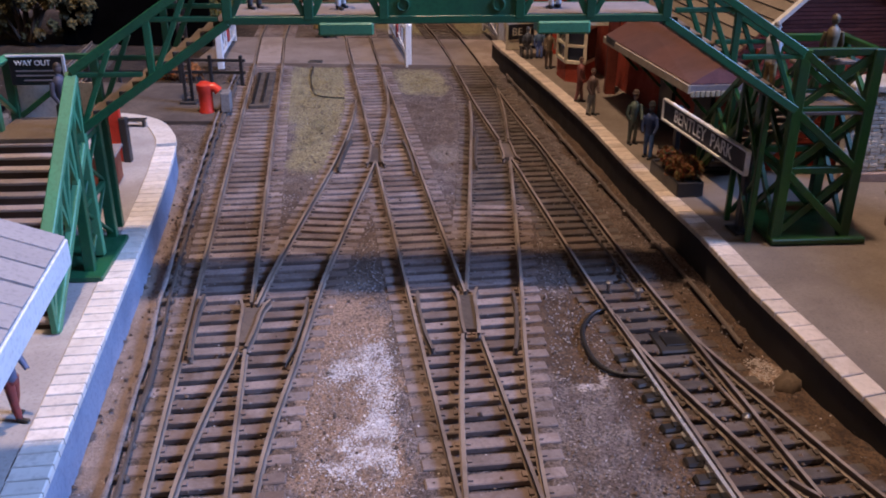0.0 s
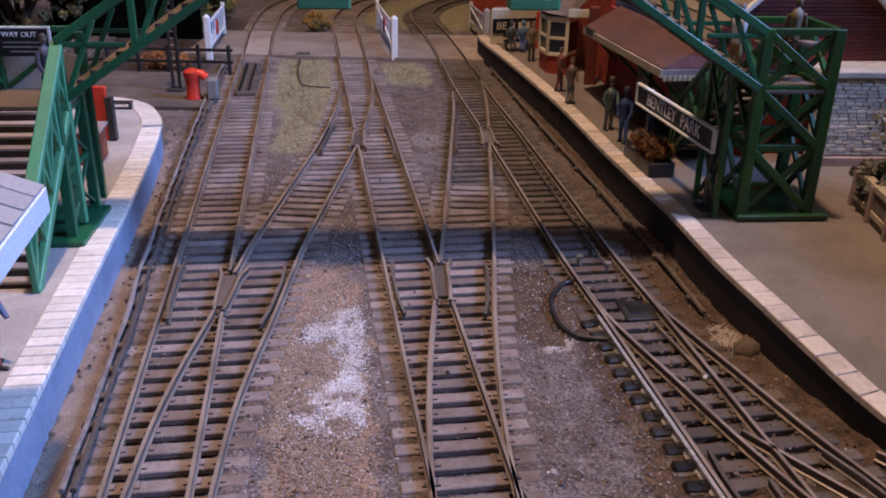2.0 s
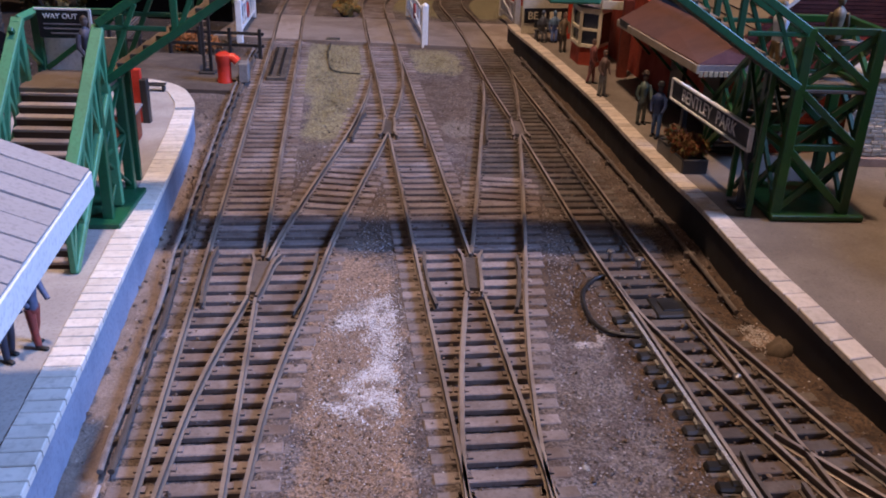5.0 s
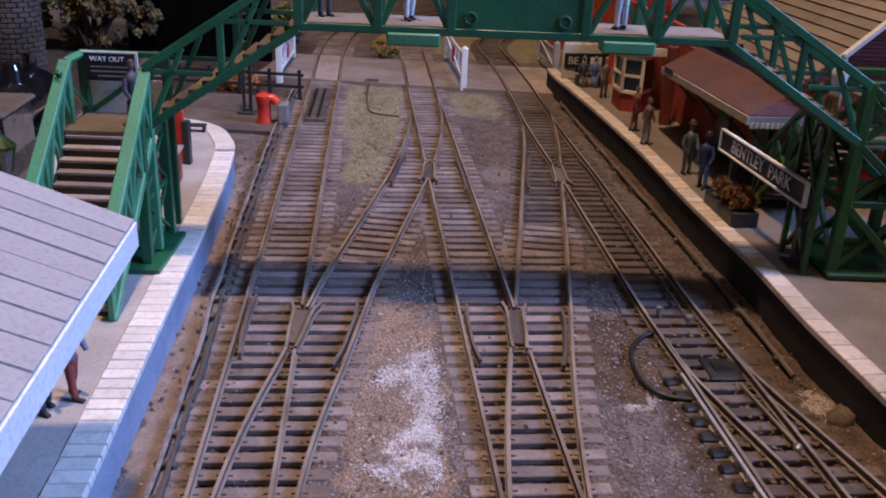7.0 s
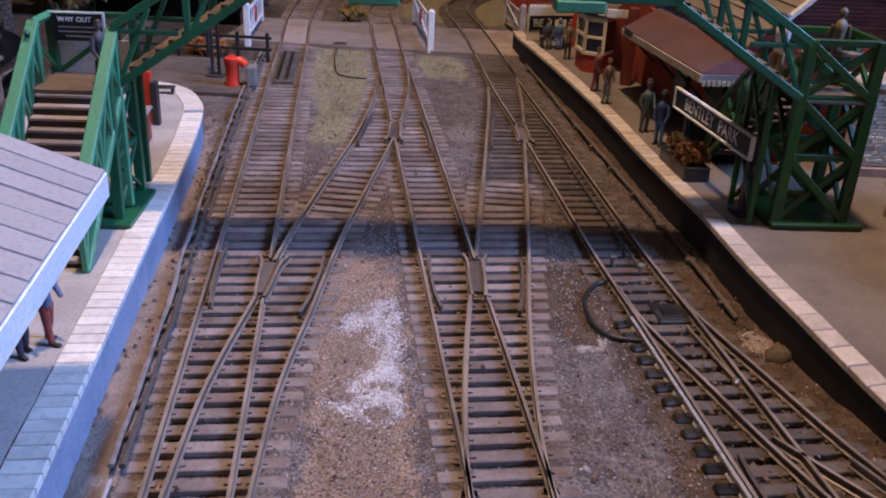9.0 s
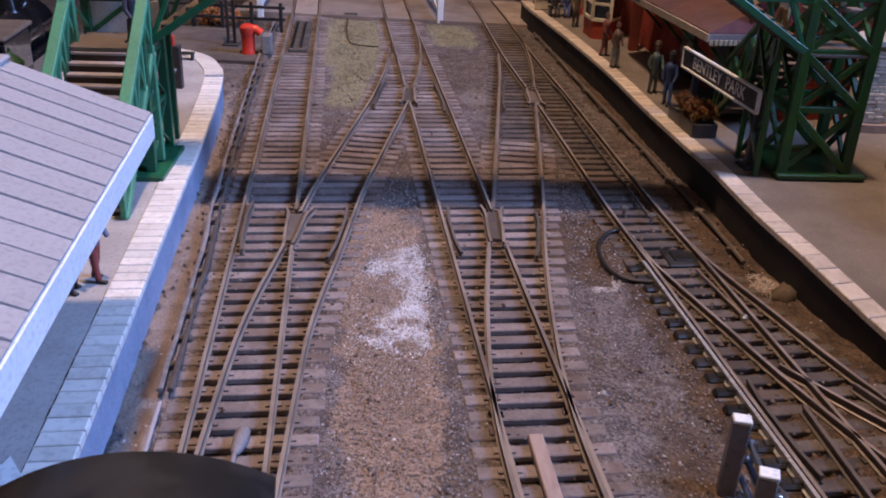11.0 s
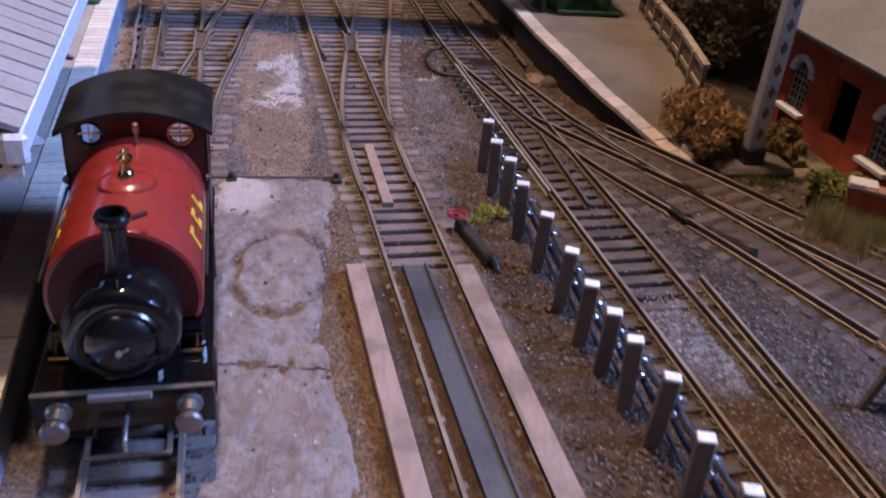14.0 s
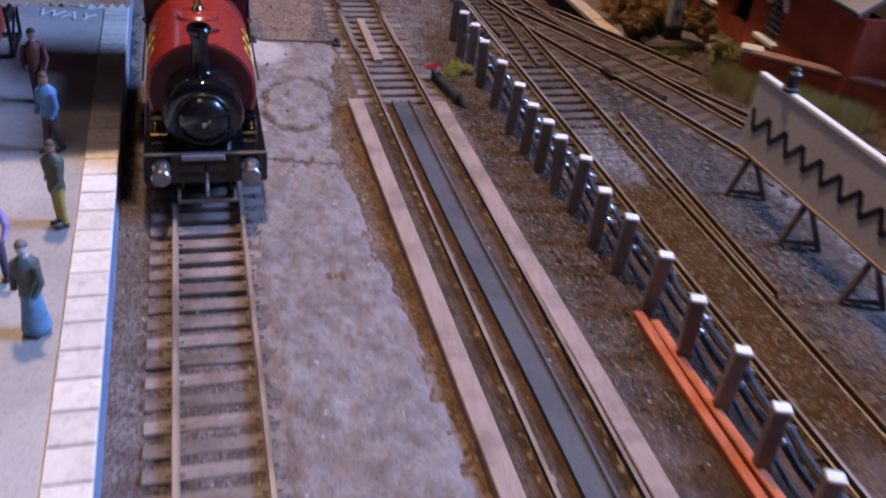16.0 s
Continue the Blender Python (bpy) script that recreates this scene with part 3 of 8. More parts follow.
def track(name, label, twins=(), skip=(), rails=((-1, None), (1, None)), mat=None, y_range=(-235, 940), pitch=6.4):
    """One length of track. twins: lines that its long turnout sleepers carry too; skip: lines whose sleepers it lies on."""
    t = thing("railway_track", label, "railway track", group="railway tracks")
    line = cut(CURVE[name], *y_range)
    for side, span in rails:
        for y0, y1 in span or [(-400, 1200)]:
            piece = cut(offset(line, -side * GAUGE / 2), y0, y1)
            if len(piece) > 1:
                part("rail", Mesh().sweep(piece, RAIL_SECTION), RAIL, t)
    run = np.r_[0, np.cumsum(np.linalg.norm(np.diff(line, axis=0), axis=1))]
    rng = random.Random(name)
    for s in np.arange(2, run[-1] - 1, pitch):
        x, y = (float(np.interp(s, run, line[:, k])) for k in (0, 1))
        if any((o := near_x(k, y)) is not None and abs(o - x) < 27 for k in skip) or 556 < y < 642:
            continue
        x2, y2 = (float(np.interp(s + 1, run, line[:, k])) for k in (0, 1))
        a = math.degrees(math.atan2(-(y2 - y), -(x2 - x))) - 90
        lo, hi, seats = -15.0, 15.0, [-GAUGE / 2, GAUGE / 2]
        for k in twins:
            o = near_x(k, y)
            if o is not None and abs(o - x) < 27:
                lo, hi = min(lo, round(o - x) - 15.0), max(hi, round(o - x) + 15.0)
                seats += [o - x - GAUGE / 2, o - x + GAUGE / 2]
        data = sleeper_data(hi - lo, sorted(q - (lo + hi) / 2 for q in seats), mat or SLEEPER)
        c = (lo + hi) / 2
        part("sleeper", data, None, t, at=at(x + c * math.cos(radians(a)), y + c * math.sin(radians(a)), rng.uniform(-0.12, 0.0), a + rng.uniform(-0.6, 0.6)))
    return t


def check_rail(t, name, side, y0, y1, gap=1.9, mat=None, flare=0.9):
    """A short guard rail beside a running rail, flared at its ends."""
    piece = cut(offset(CURVE[name], -side * (GAUGE / 2 - gap)), y0, y1)
    n = len(piece)
    for i in range(n):
        e = min(i, n - 1 - i) / max(1, n - 1)
        piece[i, 0] -= side * flare * max(0, 0.25 - e) * 4
    part("check_rail", Mesh().sweep(piece, RAIL_SECTION), mat or CHECK, t)


def rail_x(name, side, y):
    return x_at(offset(CURVE[name], -side * GAUGE / 2), y)


def frog(t, left, right, yk, yt):
    """A crossing where the right rail of one line meets the left rail of the other: knuckle at yk, nose at yt."""
    s = 1 if yt > yk else -1
    a = lambda y: rail_x(left, 1, y)
    b = lambda y: rail_x(right, -1, y)
    q = (0.0, 0.12, 0.3, 0.5, 0.7, 0.85, 1.0)
    ye = yt + 4 * s
    ys = [yk + (ye - yk) * k for k in q]
    flare = (0.0, 0.25, 0.3, 0.2, 0.0, 0.2, 1.2)
    mid, half = (a(yk) + b(yk)) / 2, min(1.9, abs(a(yk) - b(yk)) / 2)
    k0 = (mid - half, mid + half)
    lx = [k0[0] + (a(ye) - 2.2 - k0[0]) * k - f for k, f in zip(q, flare)]
    rx = [k0[1] + (b(ye) + 2.2 - k0[1]) * k + f for k, f in zip(q, flare)]
    for xs in (lx, rx):
        part("wing_rail", Mesh().sweep(list(zip(xs, ys))[::-s], RAIL_SECTION), RAIL, t, "bright wing rail of the crossing")
    poly = list(zip(lx[1:-1], ys[1:-1])) + list(zip(rx[1:-1], ys[1:-1]))[::-1]
    part("crossing_vee", Mesh().prism(poly[::-s], -2.6, -0.75), CHECK, t, "dark brown crossing plate")


def lay_tracks():
    LO, HI = -400, 1200
    ta = track("A", "straight model railway track with brown sleepers", twins=("BA",), rails=((-1, None), (1, [(LO, 207), (231, HI)])))
    tb = track("B", "model railway track through two turnouts", twins=("BA", "C"), rails=((-1, [(LO, 367), (391, HI)]), (1, [(LO, 217), (242, HI)])))
    tba = track("BA", "curved crossover track between two turnouts", skip=("A", "B"), rails=((-1, [(66, 207), (231, 470)]), (1, [(60, 367), (391, 528)])))
    tc = track("C", "model railway track branching beside the centre line", skip=("B", "D"), rails=((-1, [(84, 217), (242, 470)]), (1, [(92, 376), (400, 530)])))
    td = track("D", "weathered platform track with dark sleepers", twins=("C", "E"), mat=SLEEPER_MID, rails=((-1, [(LO, 376), (400, HI)]), (1, None)))
    te = track("E", "diverging track curving away past the fence", skip=("D",), twins=("F",), mat=SLEEPER_MID, rails=((-1, [(-90, 232)]), (1, [(-90, 225)])))
    track("F", "siding track curving away beside a grassy bank", skip=("E",), mat=SLEEPER_DARK, rails=((-1, [(-90, 158)]), (1, [(-90, 150)])))
    check_rail(ta, "A", -1, 199, 238)
    check_rail(tba, "BA", 1, 199, 238)
    check_rail(tb, "B", -1, 207, 244)
    check_rail(tc, "C", 1, 207, 244)
    check_rail(tba, "BA", -1, 355, 400)
    check_rail(tb, "B", 1, 352, 400)
    check_rail(tc, "C", -1, 360, 410)
    check_rail(td, "D", 1, 360, 410)
    check_rail(td, "D", -1, 112, 150)
    check_rail(te, "E", 1, 112, 150)
    frog(ta, "A", "BA", 207, 231)
    frog(tb, "B", "C", 217, 242)
    frog(tba, "BA", "B", 391, 367)
    frog(tc, "C", "D", 400, 376)
    part("check_rail", Mesh().sweep(spline([(79.0, 138.2), (82.2, 114), (86.2, 84)], 6), RAIL_SECTION), CHECK, td, "long dark check rail")
    # guard bars outside the platform track
    for p, q in (((52.5, 209.6), (75, 92)), ((109.6, 44.5), (126.5, -60))):
        single("guard_rail", Mesh().sweep(spline([p, ((p[0] + q[0]) / 2, (p[1] + q[1]) / 2), q], 6), RAIL_SECTION), BRIGHT_RAIL if p[0] < 60 else RAIL, "loose bright length of rail beside the track", "rail")
    ends = [Mesh().box((0, 0, 0), (w, d, 1.9), ch=0.55).box((w * 0.32, 0.2, 0.9), (w * 0.5, d * 0.6, 1.0), ch=0.3).data("sleeper_end", BLACK) for w, d in ((5.0, 3.4), (4.5, 3.7), (5.4, 3.2))]
    rng = random.Random(46)
    for y in np.arange(112, 212, 6.4):
        part("sleeper_end", rng.choice(ends), None, td, "black sleeper end", at=at(x_at(CURVE["D"], y) - 12.9 + rng.uniform(-0.4, 0.4), y + rng.uniform(-0.5, 0.5), -2.15 + rng.uniform(-0.2, 0.15), 9.5 + rng.uniform(-6, 6)))


lay_tracks()

# ---- baseboard ----
def ground():
    xs = np.r_[np.arange(-900, -200, 50), np.arange(-200, 240, 2.2), np.arange(240, 1000, 50)]
    ys = np.r_[np.arange(-700, -160, 45), np.arange(-160, 420, 2.2), np.arange(420, 700, 5), np.arange(700, 1500, 50)]
    nx, ny = len(xs), len(ys)
    a, b, d = CURVE["A"], CURVE["B"], CURVE["D"]
    near = []
    for name, y0, y1 in (("A", -160, 560), ("BA", 60, 520), ("B", -160, 560), ("C", 84, 540), ("D", -160, 560), ("E", -90, 230)):
        o = np.argsort(CURVE[name][:, 1])
        near.append((y0, y1, CURVE[name][o, 1], CURVE[name][o, 0]))
    def x_fast(c, y):
        return np.interp(y, c[0], c[1])

    b, d, e, ff = ((c[::-1, 1], c[::-1, 0]) for c in (b, d, CURVE["E"], CURVE["F"]))
    def lane(x, y):
        return min((abs(x - np.interp(y, k[2], k[3])) for k in near if k[0] <= y <= k[1]), default=99.0)

    verts = []
    for y in ys:
        for x in xs:
            z = -3.0
            if -200 < x < 240 and -160 < y < 700:
                z += 0.75 * noise.noise((x / 5, y / 5, 0)) + 0.5 * noise.noise((x / 1.9, y / 1.9, 3)) + 0.9 * noise.noise((x / 26, y / 26, 7))
                z = min(z, -2.1)
                for k in near:
                    if k[0] <= y <= k[1]:
                        out = abs(x - np.interp(y, k[2], k[3])) - 8.4
                        if out < 9.0:
                            z = min(z, -2.5 + 0.5 * noise.noise((x / 3, y / 3, 5)) - (1.7 - 0.4 * min(1.0, max(0.0, (y - 235) / 25.0))) * min(1.0, max(0.0, (1.5 - out) / 1.5)))
                if y > 240 and lane(x, y) < 18:
                    cover = min(1.0, (y - 240) / 20.0)
                    z = z * (1 - cover) + cover * (-2.6 + 0.5 * noise.noise((x / 5, y / 5, 11)) + 0.3 * noise.noise((x / 1.9, y / 1.9, 3)) - (1.0 if lane(x, y) < 11.0 else 0.0))
                elif y > 50 and 9.6 < lane(x, y) < 18:
                    z = max(z, -2.72 + 0.5 * noise.noise((x / 4.5, y / 4.5, 13)) + 0.3 * noise.noise((x / 1.9, y / 1.9, 3)))
                for c, lim, half in ((b, 40.0, 16.5), (d, 26.0, 9.5), (e, 138.0, 17.0), (ff, 140.0, 17.0)):
                    if y < lim + 6 and abs(x - x_fast(c, y)) < half:
                        top = -2.25 if c is d else (-1.85 if c is b else -2.5)
                        z = max(z, min(top, top - (y - lim) * 0.12) + 0.35 * noise.noise((x / 4, y / 6, 8)) + 0.3 * noise.noise((x / 1.8, y / 2.2, 6)))
                fill = min(1.0, max(0.0, (-55 - y) / 45.0))
                off = x - np.interp(y, near[0][2], near[0][3])
                if fill > 0 and -8.2 < off < 15:
                    z = max(z, z * (1 - fill) + fill * (-2.65 + 0.22 * noise.noise((x / 3.5, y / 3.5, 17))))
            verts.append((x * S, y * S, z * S))
    faces = [(j * nx + i, j * nx + i + 1, (j + 1) * nx + i + 1, (j + 1) * nx + i) for j in range(ny - 1) for i in range(nx - 1)]
    me = bpy.data.meshes.new("ground")
    me.from_pydata(verts, [], faces)
    me.shade_smooth()
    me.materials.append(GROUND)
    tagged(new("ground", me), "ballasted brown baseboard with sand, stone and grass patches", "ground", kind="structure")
    table = Mesh().box((50, 400, -30), (1890, 2190, 40), ch=2)
    single("layout_table", table, BOARD_BROWN, "wooden table top that carries the layout", "table", kind="structure")


ground()


def chips(name, label, count, places, size, mats, seed, level=-2.55):
    """Loose stones as one object: each a small lopsided octahedron."""
    rng = np.random.default_rng(seed)
    oct_v = np.array([(1, 0, 0), (-1, 0, 0), (0, 1, 0), (0, -1, 0), (0, 0, 1), (0, 0, -1)], float)
    oct_f = np.array([(0, 2, 4), (2, 1, 4), (1, 3, 4), (3, 0, 4), (2, 0, 5), (1, 2, 5), (3, 1, 5), (0, 3, 5)])
    xy = places(rng, count)
    r = rng.uniform(*size, (len(xy), 1, 1))
    v = oct_v[None] * r * rng.uniform(0.6, 1.3, (len(xy), 6, 1))
    ang = rng.uniform(0, 6.28, len(xy))
    c, s = np.cos(ang)[:, None], np.sin(ang)[:, None]
    x, y = v[..., 0] * c - v[..., 1] * s, v[..., 0] * s + v[..., 1] * c
    z = v[..., 2] * 0.8 + level + rng.uniform(-0.3, 0.25, (len(xy), 1))
    v = np.stack([x + xy[:, :1], y + xy[:, 1:], z], -1).reshape(-1, 3) * S
    f = (oct_f[None] + 6 * np.arange(len(xy))[:, None, None]).reshape(-1, 3)
    me = bpy.data.meshes.new(name)
    me.from_pydata(v.tolist(), [], f.tolist())
    me.materials.append(mats)
    tagged(new(name, me), label, "gravel", kind="stuff")


def ballast():
    def field(x0, x1, ya, yb):
        return lambda rng, n: np.stack([rng.uniform(x0, x1, n), rng.uniform(ya, yb, n)], 1)

    def blobs(spots):
        def make(rng, n):
            out = []
            for x, y, rx, ry, lean in spots:
                k = int(n * rx * ry / sum(q[2] * q[3] for q in spots))
                p = rng.normal(0, 0.5, (k, 2))
                out.append(np.stack([x + p[:, 0] * rx + lean * p[:, 1] * ry, y + p[:, 1] * ry], 1))
            return np.concatenate(out)
        return make

    def between_tracks(rng, n):
        p = np.stack([rng.uniform(-100, 130, n), rng.uniform(-110, 330, n)], 1)
        free = np.ones(n, bool)
        for name in ("A", "BA", "B", "C", "D", "E"):
            c = CURVE[name][np.argsort(CURVE[name][:, 1])]
            inside = (p[:, 1] > c[0, 1]) & (p[:, 1] < c[-1, 1])
            free &= ~(inside & (np.abs(p[:, 0] - np.interp(p[:, 1], c[:, 1], c[:, 0])) < 15.5))
        left = np.interp(p[:, 1], CURVE["A"][::-1, 1], CURVE["A"][::-1, 0]) - 14
        right = np.interp(p[:, 1], CURVE["D"][::-1, 1], CURVE["D"][::-1, 0]) + 14
        free &= (p[:, 0] > left) & (p[:, 0] < right)
        free &= ~((p[:, 1] < 45) & (p[:, 0] < np.interp(p[:, 1], CURVE["B"][::-1, 1], CURVE["B"][::-1, 0])))
        d = np.abs((p[:, 0] + 20 + 0.13 * (p[:, 1] - 168)) / 12.5) ** 3 + np.abs((p[:, 1] - 168) / 74) ** 3
        free &= (d > rng.uniform(0.75, 1.25, n)) | (rng.uniform(0, 1, n) < 0.10)
        return p[free | ((rng.uniform(0, 1, n) < 0.05) & (p[:, 0] > left))]

    def shape(spots, ragged=0.25):
        def make(rng, n):
            out = []
            area = [0.5 * abs(sum(a[0] * b[1] - b[0] * a[1] for a, b in zip(s, s[1:] + s[:1]))) for s in spots]
            for s, k in zip(spots, area):
                xs, ys = [p[0] for p in s], [p[1] for p in s]
                q = np.stack([rng.uniform(min(xs), max(xs), 6 * n), rng.uniform(min(ys), max(ys), 6 * n)], 1)
                ins = np.zeros(len(q), bool)
                for a, b in zip(s, s[1:] + s[:1]):
                    cross = ((a[1] > q[:, 1]) != (b[1] > q[:, 1])) & (q[:, 0] < (b[0] - a[0]) * (q[:, 1] - a[1]) / (b[1] - a[1] + 1e-9) + a[0])
                    ins ^= cross
                q = q[ins][: int(n * k / sum(area))]
                out.append(q + rng.normal(0, ragged, q.shape))
            return np.concatenate(out)
        return make

    chips("ballast_stones", "fine grey and brown ballast stones along the tracks", 62000, between_tracks, (0.16, 0.44), stone_chip("chip_grey", (0.075, 0.06, 0.055), (0.40, 0.355, 0.345)), 1)
    chips("ballast_stones", "fine brown ballast far down the tracks", 12000, field(-150, 100, 255, 560), (0.18, 0.42), stone_chip("chip_brown", (0.06, 0.042, 0.032), (0.27, 0.22, 0.19)), 2)
    def patchy(make):
        def thin(rng, n):
            p = make(rng, n)
            keep = [0.62 + 1.5 * noise.noise((x / 5.5, y / 5.5, 30)) + 0.5 * noise.noise((x / 1.8, y / 1.8, 31)) for x, y in p]
            return p[np.array(keep) > rng.uniform(0, 1, len(p))]
        return thin

    white = stone_chip("chip_white", (0.50, 0.45, 0.43), (0.90, 0.88, 0.88))
    vein = [[(-17, 219), (-16, 208), (-21, 201), (-26, 193), (-30, 197), (-28, 203), (-24, 207)], [(-21, 203), (-14, 207), (-11, 175), (-10, 158), (-16, 160), (-19.5, 174), (-20.5, 187)], [(-9, 156), (-14, 152), (-24, 156), (-28, 161), (-23, 168), (-18, 176), (-13, 180)]]
    chips("white_stones", "scattered white stone chips between the tracks", 14000, patchy(shape(vein, 1.3)), (0.10, 0.28), white, 3)
    chips("white_stones", "sparse white stone chips round the white vein", 1700, shape([[(-30, 221), (-15, 222), (-8, 175), (-5, 140), (-12, 132), (-30, 150), (-32, 190)]], 2.0), (0.08, 0.22), white, 23)
    chips("white_stones", "small white chips heaped at the platform foot", 900, shape([[(84, 209), (88, 210), (90.5, 203), (88, 195), (84.5, 200)]], 0.9), (0.10, 0.27), stone_chip("chip_cream", (0.36, 0.28, 0.23), (0.70, 0.63, 0.58)), 24)
    chips("sand_stones", "pinkish sand grains between the tracks", 13000, blobs([(-20, 165, 13, 66, -0.13), (-18, 150, 11, 55, -0.13)]), (0.11, 0.29), stone_chip("chip_sand", (0.27, 0.182, 0.13), (0.45, 0.328, 0.25)), 4)

    def siding(rng, n):
        y = rng.uniform(-110, 40, n)
        return np.stack([np.array([x_at(CURVE["D"], k) for k in y]) + rng.normal(0, 6, n), y], 1)

    chips("ballast_stones", "grey stones spilt over the buried siding", 2600, siding, (0.18, 0.5), stone_chip("chip_slate", (0.08, 0.07, 0.065), (0.42, 0.40, 0.40)), 11, -2.2)
    chips("ballast_stones", "grey stones beside the hoarding", 4200, blobs([(128, 0, 18, 90, -0.2), (136, -70, 22, 70, -0.2)]), (0.2, 0.6), stone_chip("chip_blue_grey", (0.05, 0.044, 0.04), (0.27, 0.26, 0.26)), 12)
    chips("earth_clods", "dark earth crumbs along the fence", 1500, blobs([(72, 0, 16, 80, -0.19), (88, -70, 12, 60, -0.19)]), (0.25, 0.8), stone_chip("chip_dark_earth", (0.045, 0.028, 0.02), (0.16, 0.10, 0.065)), 13)
    chips("earth_clods", "dark earth crumbs scattered over ballast and sleepers", 1500, field(-105, 130, -60, 420), (0.3, 0.85), stone_chip("chip_earth", (0.045, 0.03, 0.022), (0.16, 0.11, 0.08)), 7)
    chips("earth_clods", "brown crumbs heaped round the platform track", 1500, blobs([(72, 190, 20, 90, -0.17), (95, 110, 26, 70, -0.3), (-96, 300, 10, 120, -0.17)]), (0.3, 0.9), stone_chip("chip_mud", (0.07, 0.045, 0.03), (0.20, 0.135, 0.095)), 8)


ballast()

# ---- platforms ----
LP_EDGE = spline([(-190, 399), (-165, 398.5), (-150, 396.3), (-140, 391.5), (-131, 383), (-123.5, 370), (-117, 354), (-107, 309), (-97, 254), (-90, 213), (-81.5, 164), (-73.6, 119), (-67.5, 84), (-54.6, 11), (-47, -32), (-28, -140), (-12, -232)], 4)
RP_EDGE = spline([(22, 580), (26.9, 553), (39.5, 499), (52.2, 440), (62, 388), (70.2, 335), (77, 297), (82.8, 266), (86, 243), (88.4, 226), (91.6, 209), (96.3, 189.5), (100, 178), (104.6, 165), (109.6, 155), (115.4, 143), (122, 131), (128, 122)], 4)


def ramp_z(y):
    return 11.0 - 13.5 * min(1.0, max(0.0, (205 - y) / 85.0)) ** 1.6


def platform(name, edge, side, back, wall_mat, labels, pitches, width, zs, top_mat, last=1e9, tile=TILE):
    """A platform: wall under the edge, surface behind it, one slab after another along the edge. side: +1 if it lies at the right of the edge line's own right hand."""
    p = thing(name, labels[0], "platform", kind="structure")
    z = np.array([zs(y) for _, y in edge])
    wall = Mesh()
    inner = offset(edge, side * 3.0)
    n = len(edge)
    v = [(x, y, -4.0) for x, y in edge] + [(x, y, h - 1.6) for (x, y), h in zip(edge, z)] + [(x, y, -4.0) for x, y in inner] + [(x, y, h - 1.6) for (x, y), h in zip(inner, z)]
    f = []
    for i in range(n - 1):
        f += [(i, i + 1, n + i + 1, n + i), (2 * n + i, 3 * n + i, 3 * n + i + 1, 2 * n + i + 1), (n + i, n + i + 1, 3 * n + i + 1, 3 * n + i)]
    f += [(0, n, 3 * n, 2 * n), (n - 1, 3 * n - 1, 4 * n - 1, 2 * n - 1)]
    part("platform_wall", wall.add(v, f), wall_mat, p, labels[1])
    top = Mesh()
    inn = offset(edge, side * (width - 0.4))
    far = np.array([back(x, y) for x, y in inn])
    k = 8
    v, f = [], []
    for i in range(n):
        for j in range(k + 1):
            s = j / k
            x, y = inn[i] * (1 - s) + far[i] * s
            v.append((x, y, z[i] - 0.35 + 0.12 * noise.noise((x / 14, y / 14, 2))))
    for i in range(n - 1):
        for j in range(k):
            f.append((i * (k + 1) + j, i * (k + 1) + j + 1, (i + 1) * (k + 1) + j + 1, (i + 1) * (k + 1) + j))
    m = len(v)
    v += [(x, y, -4.0) for x, y in far]
    f += [(i * (k + 1) + k, (i + 1) * (k + 1) + k, m + i + 1, m + i) for i in range(n - 1)]
    part("platform_surface", top.add(v, f), top_mat, p, labels[2], smooth=40)
    run = np.r_[0, np.cumsum(np.linalg.norm(np.diff(edge, axis=0), axis=1))]
    rng = random.Random(name)
    out, inr = offset(edge, -side * 0.7), offset(edge, side * width)
    s, pitch = 0.0, 0.0
    bend = edge[:, 1] > last
    if bend.any():
        a, b = out[bend], inr[bend]
        n = len(a)
        v = [(x, y, 9.2) for x, y in a] + [(x, y, 11.0) for x, y in a] + [(x, y, 11.0) for x, y in b] + [(x, y, 9.2) for x, y in b]
        f = [(r * n + i, r * n + i + 1, (r + 1) * n + i + 1, (r + 1) * n + i) for r in range(3) for i in range(n - 1)] + [(n - 1, 2 * n - 1, 3 * n - 1, 4 * n - 1)]
        part("curved_edging", Mesh().add(v, f), tile, p, "smooth cream edging round the platform end")
    while True:
        s += pitch
        y_here = float(np.interp(s, run, edge[:, 1]))
        pitch = pitches[0] if y_here > pitches[2] else pitches[1]
        if s + pitch > run[-1]:
            break
        if y_here > last:
            continue
        q = []
        for line, ss in ((out, s + 0.22), (out, s + pitch - 0.22), (inr, s + pitch - 0.22), (inr, s + 0.22)):
            q.append([float(np.interp(ss, run, line[:, c])) for c in (0, 1)])
        h = float(np.interp(s + pitch / 2, run, z)) + rng.uniform(-0.12, 0.08)
        h0, h1 = (float(np.interp(s + d, run, z)) for d in (0, pitch))
        zz = [h0, h1, h1, h0]
        cx, cy = sum(a[0] for a in q) / 4, sum(a[1] for a in q) / 4
        g = rng.uniform(-0.1, 0.08)
        verts = [(x - cx, y - cy, c - 1.8 - h) for (x, y), c in zip(q, zz)] + [(x - cx, y - cy, c - 0.22 + g - h) for (x, y), c in zip(q, zz)] + [((x - cx) * 0.93, (y - cy) * 0.93, c + g - h) for (x, y), c in zip(q, zz)]
        faces = [(3, 2, 1, 0), (8, 9, 10, 11)] + [(a + r, a + (r + 1) % 4, b + (r + 1) % 4, b + r) for a, b in ((0, 4), (4, 8)) for r in range(4)]
        part("edging_slab", Mesh().convex(verts, faces), tile, p, at=at(cx, cy, h))
    return p


